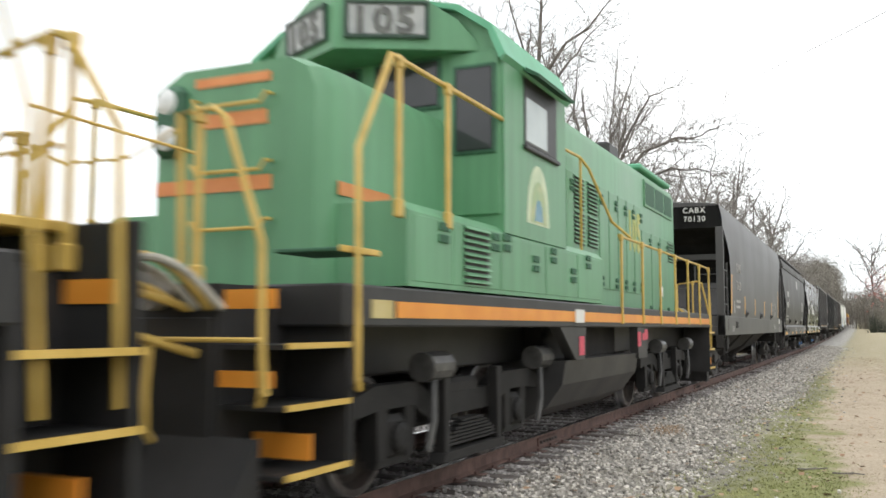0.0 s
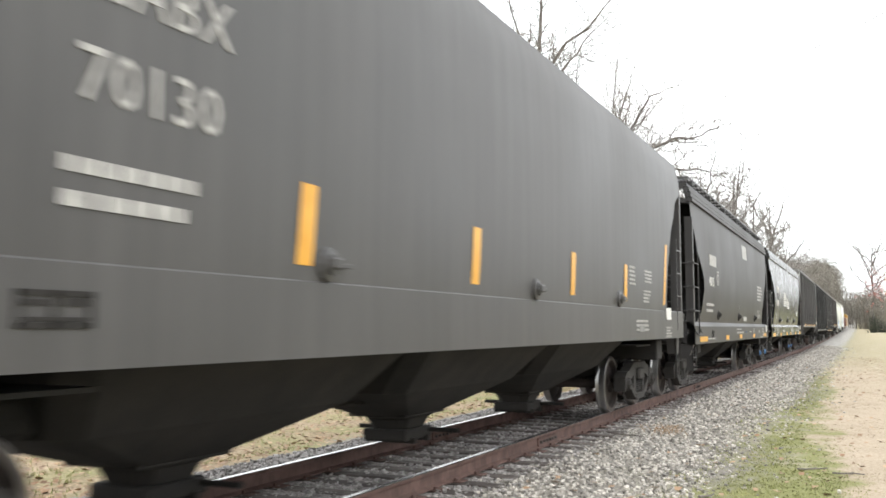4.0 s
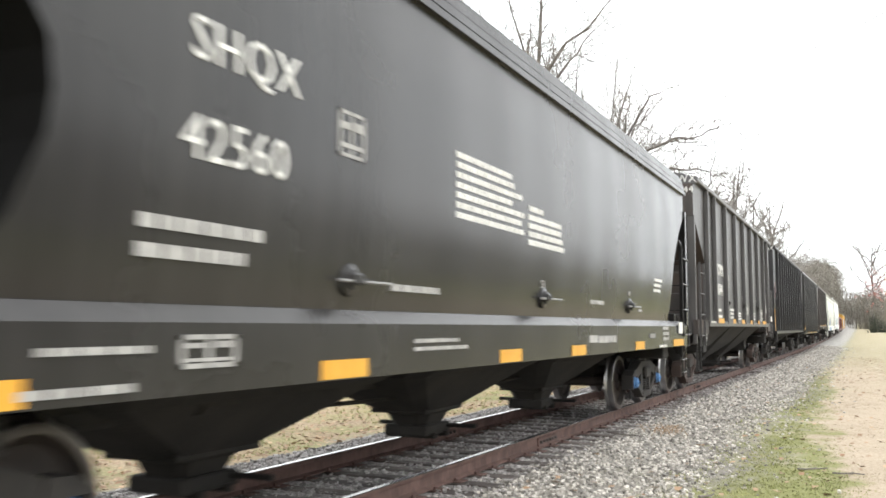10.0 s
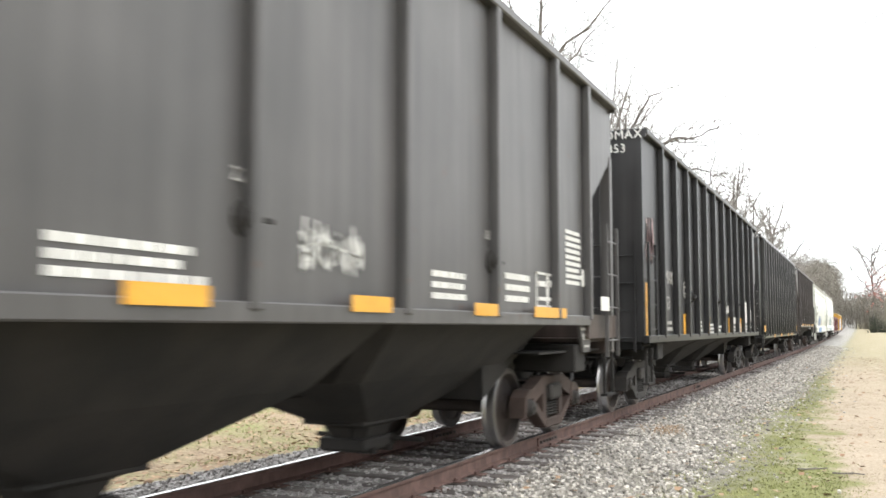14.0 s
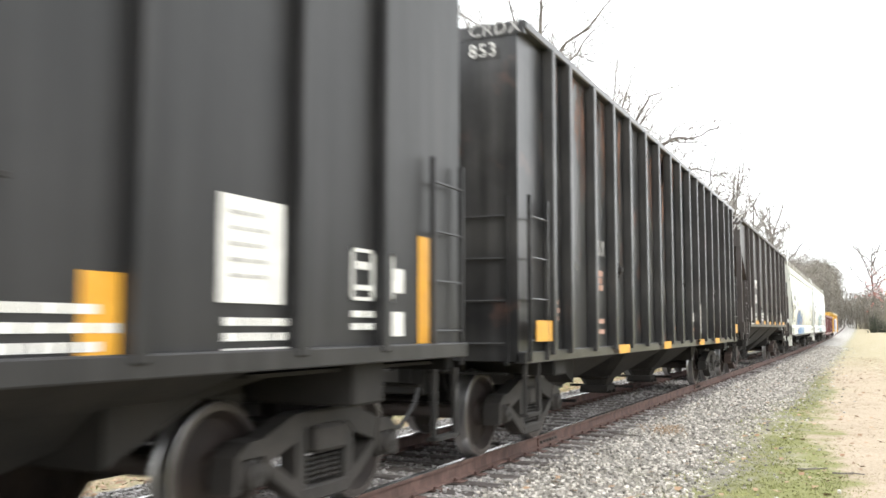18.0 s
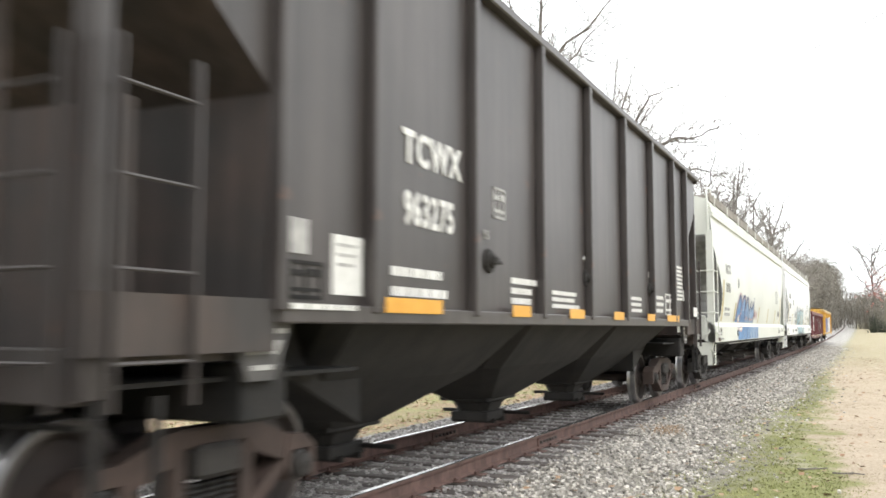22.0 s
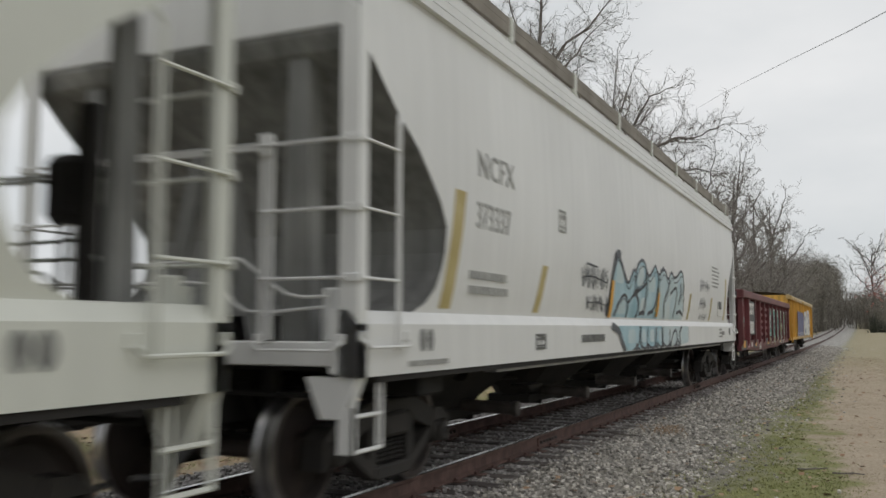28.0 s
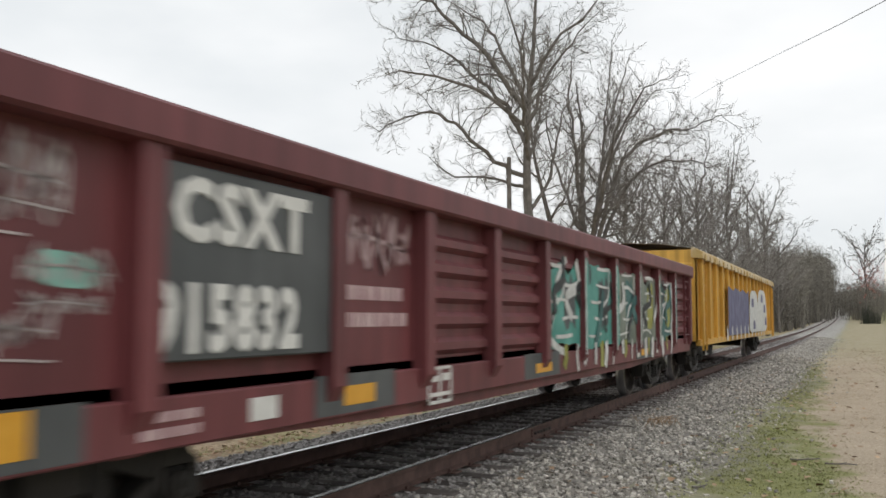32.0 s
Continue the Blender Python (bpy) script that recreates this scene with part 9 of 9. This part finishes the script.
    clothe(stem[len(stem) // 2:], trunk_r * 0.5, 0.04, 0, 1.6)
    for pts in limbs:
        run = [Vector(p) + Vector((rnd.gauss(0, 0.05), rnd.gauss(0, 0.05), rnd.gauss(0, 0.05))) * (i > 0) for i, p in enumerate(smooth_line(pts, 4))]
        ln = sum((q - p).length for p, q in zip(run, run[1:]))
        r = min(trunk_r * 0.5, 0.02 + 0.0125 * ln)
        tube(bough, run, r, 7, 0.012)
        clothe(run, r, 0.012, 0, 0.9 + 0.2 * ln)
    tw = bpy.data.meshes.new("crown")
    tw.from_pydata([tuple(v) for v in V], [], F)
    tw.materials.append(M_TWIG)
    return finish("trunk", bark, M_BARK, True), finish("limb", bough, M_BARK), tw


def free_limbs(seed, count, z0, z1, reach, lift):
    """Limbs all round a stem that leave it between two heights and curve outwards and up."""
    rnd = random.Random(seed)
    out = []
    for i in range(count):
        f = (i + rnd.random() * 0.7) / count
        t, z, ln = i * 2.4 + rnd.uniform(-0.4, 0.4), z0 + (z1 - z0) * f, reach * rnd.uniform(0.75, 1.15) * (1.1 - 0.45 * f)
        c, q, up = math.cos(t), math.sin(t), lift * rnd.uniform(0.7, 1.25)
        out.append([(0, 0, z), (c * ln * 0.34, q * ln * 0.34, z + up * 0.3), (c * ln * 0.7, q * ln * 0.7, z + up * 0.62), (c * ln, q * ln, z + up * rnd.uniform(0.85, 1.1))])
    return out


def tree_thing(meshes, x, y, turn=0, scale=1.0, label="bare grey-brown tree beside the line", group="bare trees beyond the track"):
    t = thing("tree", label, "tree", group)
    part("trunk", meshes[0], None, t)
    tagged(part("limb", meshes[1], None, t), kind="stuff")
    tagged(part("crown", meshes[2], None, t), kind="stuff")
    t.matrix_basis = Matrix.LocRotScale((x, y, bank(x, y)), Euler((0, 0, radians(turn))), (scale,) * 3)
    return t


def at_ray(slope, y):
    """A place on the line of sight of that slope, y metres along the track."""
    return EYE[0] + slope * y, y


# the oak: a stout stem, drooping lower limbs on one side, steep leaders above
OAK = grown_tree(11, [(0.25, -0.4), (0.15, 4.0), (-0.1, 8.0), (0.0, 11.5), (0.3, 15.0), (0.4, 19.0)], 0.30, [
    [(0.0, 0, 8.2), (-1.6, -0.5, 8.9), (-3.0, -0.9, 10.1), (-4.4, -1.0, 10.9), (-5.8, -1.1, 10.6), (-6.7, -1.2, 10.0)],
    [(0.0, 0, 7.7), (-1.5, 0.9, 8.3), (-3.3, 1.5, 8.5), (-4.6, 2.0, 9.6)],
    [(-0.1, 0, 9.8), (-1.0, 0.3, 11.5), (-2.7, 0.6, 13.2), (-4.2, 0.5, 14.4), (-6.2, 0.9, 14.9)],
    [(-0.1, 0, 10.6), (-1.7, -0.9, 11.6), (-3.6, -1.6, 12.2), (-5.6, -2.0, 12.5), (-6.4, -2.2, 12.2)],
    [(0.0, 0, 11.6), (-1.1, 0.4, 13.9), (-2.0, 0.9, 15.6), (-4.0, 1.0, 16.8)],
    [(-0.05, 0, 11.0), (-1.9, -0.3, 13.6), (-3.9, -0.5, 15.6), (-5.6, -0.9, 16.6), (-6.8, -1.0, 16.9)],
    [(0.0, 0, 12.2), (-0.7, -0.8, 14.6), (-1.4, -1.5, 17.2)],
    [(0.0, 0, 10.4), (0.8, 0.5, 12.6), (2.0, 0.8, 14.6), (3.6, 1.2, 16.4)],
    [(0.1, 0, 12.4), (1.0, -0.8, 14.0), (2.6, -1.4, 15.4), (3.9, -1.6, 17.0)],
    [(0.0, 0, 9.2), (0.6, 1.8, 10.6), (0.9, 3.6, 12.6), (1.2, 4.6, 14.4)],
    [(0.0, 0, 8.8), (-0.4, -1.9, 10.4), (-0.6, -3.8, 12.0), (-0.6, -5.0, 13.8)],
    [(0.1, 0, 6.8), (1.0, 0.6, 8.4), (1.5, 0.9, 10.8), (2.3, 1.4, 12.6)]], 1.25)
# its neighbour: several stems from one foot, with long level limbs
ELM = grown_tree(23, [(0.0, -0.4), (-0.1, 3.2), (-0.2, 7.0), (-0.05, 10.5), (-0.4, 13.6)], 0.27, [
    [(0.0, 0, 3.2), (0.5, 0.3, 6.4), (1.0, 0.5, 9.8), (1.2, 0.4, 12.6), (1.6, 0.5, 15.9)],
    [(0.2, 0, 4.2), (1.0, -0.5, 7.6), (2.1, -0.9, 10.0), (3.8, -1.1, 10.9), (5.2, -1.0, 11.2), (6.5, -1.3, 11.7)],
    [(0.0, 0, 3.4), (1.3, 0.6, 6.6), (3.0, 1.0, 9.3), (5.6, 1.2, 9.9), (6.6, 1.4, 9.6)],
    [(0.3, 0, 5.2), (1.2, 1.0, 8.8), (2.4, 1.9, 11.6), (3.6, 2.4, 13.4)],
    [(0.9, 0.4, 9.4), (2.0, 0.2, 11.6), (3.0, -0.2, 13.2), (4.6, 0.1, 14.0)],
    [(1.1, 0.4, 11.0), (1.9, 0.9, 13.2), (2.6, 1.2, 15.2)],
    [(-0.15, 0, 6.2), (-0.9, 0.5, 8.0), (-1.6, 0.8, 10.6), (-1.9, 0.9, 13.0)],
    [(-0.2, 0, 7.0), (-0.6, -1.0, 10.0), (-0.9, -1.6, 12.6), (-0.7, -1.9, 14.8)],
    [(0.0, 0, 5.0), (0.4, -2.0, 7.6), (0.8, -3.6, 10.2), (1.2, -4.2, 12.2)],
    [(0.0, 0, 4.4), (0.3, 2.0, 7.0), (0.4, 3.6, 10.0), (0.6, 4.4, 12.0)]], 1.05)
LEANER = grown_tree(31, [(0.3, -0.4), (0.1, 4.4), (-0.5, 7.2), (-1.1, 9.8), (-1.3, 12.4)], 0.2, [
    [(0.1, 0, 4.8), (0.8, 0.4, 6.6), (1.8, 0.7, 7.8), (3.3, 1.0, 8.8)], [(-0.4, 0, 6.4), (0.4, -0.8, 8.0), (0.9, -1.2, 10.0)],
    [(-0.8, 0, 8.4), (-1.6, 0.7, 9.6), (-2.4, 1.0, 11.2)], [(0.2, 0, 3.8), (-0.9, -0.5, 5.4), (-1.5, -0.8, 5.9)]])
ASH = grown_tree(5, [(0.0, -0.4), (0.2, 4.0), (-0.1, 8.0), (0.1, 11.6)], 0.2, free_limbs(6, 17, 2.2, 9.4, 3.1, 3.6), 1.0, 0.0098)
MAPLE = grown_tree(29, [(0.0, -0.4), (-0.2, 3.6), (0.1, 7.2), (0.0, 10.6)], 0.15, free_limbs(8, 16, 1.8, 8.6, 2.8, 3.4), 1.0, 0.0098)
FACING = 24.9
tree_thing(OAK, *at_ray(-0.346, 38), FACING, 1.0, "large bare oak with wide spreading limbs")
tree_thing(LEANER, *at_ray(-0.312, 41), FACING, 1.0, "slim bare tree leaning beside the oak")
tree_thing(ELM, *at_ray(-0.279, 43), FACING, 1.0, "bare tree of several stems with long level limbs")
for i, (sl, y, tr, sc) in enumerate(((-0.232, 50, 75, 0.9), (-0.212, 52, 200, 0.96), (-0.19, 58, 140, 1.0), (-0.172, 60, 20, 1.02), (-0.155, 66, 250, 1.1), (-0.138, 70, 95, 1.18), (-0.122, 76, 10, 1.22),
                                     (-0.103, 88, 300, 1.25), (-0.086, 100, 120, 1.25), (-0.073, 118, 45, 1.15))):
    x, y = at_ray(sl, y)
    tree_thing((ASH, MAPLE)[i % 2], x, y, tr, sc)
thin = tree_thing(grown_tree(71, [(0.0, -0.4), (0.1, 3.0), (0.0, 6.0), (0.3, 9.0)], 0.13, free_limbs(9, 11, 3.6, 8.0, 3.4, 3.6), 0.7, 0.014), *at_ray(0.0085, 180), 40, 1.75,
                  "bare round-headed tree with a few red leaves", "bare trees beside the path")
rnd = random.Random(44)
V, F = [], []
for i in range(420):
    p = Vector((rnd.gauss(0.9, 1.0), rnd.gauss(0, 0.9), 5.0 + rnd.gauss(0, 1.0)))
    u = Vector((rnd.gauss(0, 1), rnd.gauss(0, 1), rnd.gauss(0, 1))).normalized() * 0.1
    v = u.orthogonal()
    k = len(V)
    V += [tuple(p - u), tuple(p + v * 0.7), tuple(p + u), tuple(p - v * 0.7)]
    F.append((k, k + 1, k + 2, k + 3))
me = bpy.data.meshes.new("red_leaves")
me.from_pydata(V, [], F)
me.materials.append(mat("dull_red_leaves", (0.30, 0.07, 0.06), (0.42, 0.14, 0.11), 2.0, 0.8, per_piece=0.3))
tagged(part("red_leaves", me, None, thin), kind="stuff")


# ---- scrub and far woods ----
def thicket(name, label, spots, material, seed, stems=26, fine=70, width=0.03, trunk=1.0):
    """A mass of leafless stems and twigs; spots hold (x, y, height, spread)."""
    rnd = random.Random(seed)
    V, F = [], []

    def sliver(a, b, w):
        d = (b - a)
        u = d.cross(Vector((rnd.gauss(0, 1), rnd.gauss(0, 1), rnd.gauss(0, 1)))).normalized() * w
        v = d.cross(u).normalized() * w
        k = len(V)
        V.extend((tuple(a + u), tuple(a - u * 0.5 + v * 0.8), tuple(a - u * 0.5 - v * 0.8), tuple(b)))
        F.extend(((k, k + 1, k + 3), (k + 1, k + 2, k + 3), (k + 2, k, k + 3)))
    for x, y, h, sp in spots:
        base = Vector((x, y, bank(x, y) - 0.2))
        for i in range(stems):
            o = base + Vector((rnd.gauss(0, sp * 0.45), rnd.gauss(0, sp * 0.45), 0))
            tall = h * rnd.uniform(0.35, 1.0)
            tip = o + Vector((rnd.gauss(0, sp * 0.25), rnd.gauss(0, sp * 0.25), tall))
            sliver(o, tip, trunk * width * rnd.uniform(0.8, 2.2))
            for j in range(fine // 8):
                t = rnd.uniform(0.12, 1.0)
                a = o.lerp(tip, t)
                b = a + Vector((rnd.gauss(0, 1), rnd.gauss(0, 1), abs(rnd.gauss(0.5, 0.5)))).normalized() * tall * rnd.uniform(0.08, 0.24)
                sliver(a, b, width * rnd.uniform(0.35, 0.8))
                for q in range(2):
                    c = a.lerp(b, rnd.uniform(0.3, 0.9))
                    sliver(c, c + Vector((rnd.gauss(0, 1), rnd.gauss(0, 1), rnd.gauss(0.4, 0.7))).normalized() * tall * rnd.uniform(0.05, 0.12), width * rnd.uniform(0.3, 0.6))
    me = bpy.data.meshes.new(name)
    me.from_pydata(V, [], F)
    me.materials.append(material)
    return tagged(new(name, me), label, "woods", kind="stuff")


rnd = random.Random(77)
near = [(-5.6 - rnd.random() * 6, y, rnd.uniform(1.0, 2.0) + y / 40, 1.5) for y in [46 + rnd.random() * 60 for i in range(40)]]
thicket("scrub", "tangled leafless scrub at the foot of the trees", near, M_SCRUB, 5, 18, 48, 0.014)
left = [((-5.2 if y < 175 else -3.9) - rnd.random() ** 1.4 * 14 + sag(y)[0], y, rnd.uniform(0.75, 1.05) * (12 + max(0, y - 140) * 0.05), 3.0) for y in [118 + 210 * rnd.random() for i in range(190)]]
thicket("far_woods", "dense leafless woods along the far line", left, M_SCRUB, 6, 30, 130, 0.075, 0.8)
right = [(2.3 + rnd.random() ** 1.6 * 45 + sag(y)[0], y, rnd.uniform(7, 12), 3.2) for y in [205 + 190 * rnd.random() for i in range(90)]]
thicket("far_woods", "dense leafless woods beyond the path", right, M_SCRUB, 8, 24, 96, 0.06, 0.7)
ends = [(-16 + rnd.random() * 30, 420 + rnd.random() * 60, rnd.uniform(7, 10), 5.0) for i in range(34)]
thicket("far_woods", "distant grey woods where the line bends away", ends, M_SCRUB, 9, 28, 72, 0.14, 0.7)
under = [(-9 - rnd.random() * 14, 60 + 62 * rnd.random(), rnd.uniform(4.5, 8), 2.4) for i in range(64)]
thicket("underwood", "grey leafless saplings crowding behind the trees", under, M_SCRUB, 19, 18, 96, 0.03, 0.7)
field = [(-70 - rnd.random() * 60 + k * 0.1, 10 + k * 1.6, rnd.uniform(5, 9), 4.0) for k in range(80)]
thicket("hedgerow", "distant leafless hedgerow across the field", field, M_SCRUB, 10, 20, 48, 0.06)
# unseen woods added on the camera's side to darken the cars' reflections
behind = [(24 + rnd.random() * 26, -90 + k * 2.3, rnd.uniform(9, 15), 4.5) for k in range(90)]
thicket("far_woods", "added woods out of view that dim reflections on the train", behind, M_SCRUB, 14, 20, 48, 0.13)
# evergreen bush by the path
bush = [(at_ray(0.0095, 178)[0] + rnd.gauss(0, 0.7), 178 + rnd.gauss(0, 1), rnd.uniform(2.2, 4.2), 1.0) for i in range(3)]
thicket("dark_bush", "small dark evergreen bush beside the path", bush, mat("dark_evergreen", (0.035, 0.04, 0.028), (0.07, 0.075, 0.055), 1.0, 0.9), 13, 40, 60, 0.04)

# ---- utility pole and wire ----
px_, py_ = at_ray(-0.371, 37)
bm = bmesh.new()
tube(bm, [(0, 0, -0.3), (0, 0, 9.0)], 0.13, 10, 0.1)
pole = thing("utility_pole", "weathered grey wooden utility pole beside the oak", "pole")
part("shaft", bm, M_BARK, pole)
pole.location = (px_, py_, bank(px_, py_))
bm = bmesh.new()
tube(bm, [(-8.6, 80.0, 20.6), (-3.89, 60.0, 16.6), (1.73, 36.0, 11.55), (3.76, 27.0, 9.6), (4.7, 21.4, 8.3), (7.6, 6.0, 6.2)], 0.0105, 5)
wire = tagged(part("overhead_wire", bm, M_BLACK, None), "thin black overhead wire", "wire")


# ---- what moves ----
def motions():
    for car, s in TRAIN:
        walk(car, [(t, pose(TRACK_X + sag(s - travel(t))[0], s - travel(t), sag(s - travel(t))[1])) for t in range(33)])
    steps = [i * 0.1 for i in range(321)]
    for w, (x, y, z), r in WHEELS:
        walk(w, [(t, pose(x, y, z, math.degrees(travel(t) / r) % 360.0, 0, 0)) for t in steps])


motions()
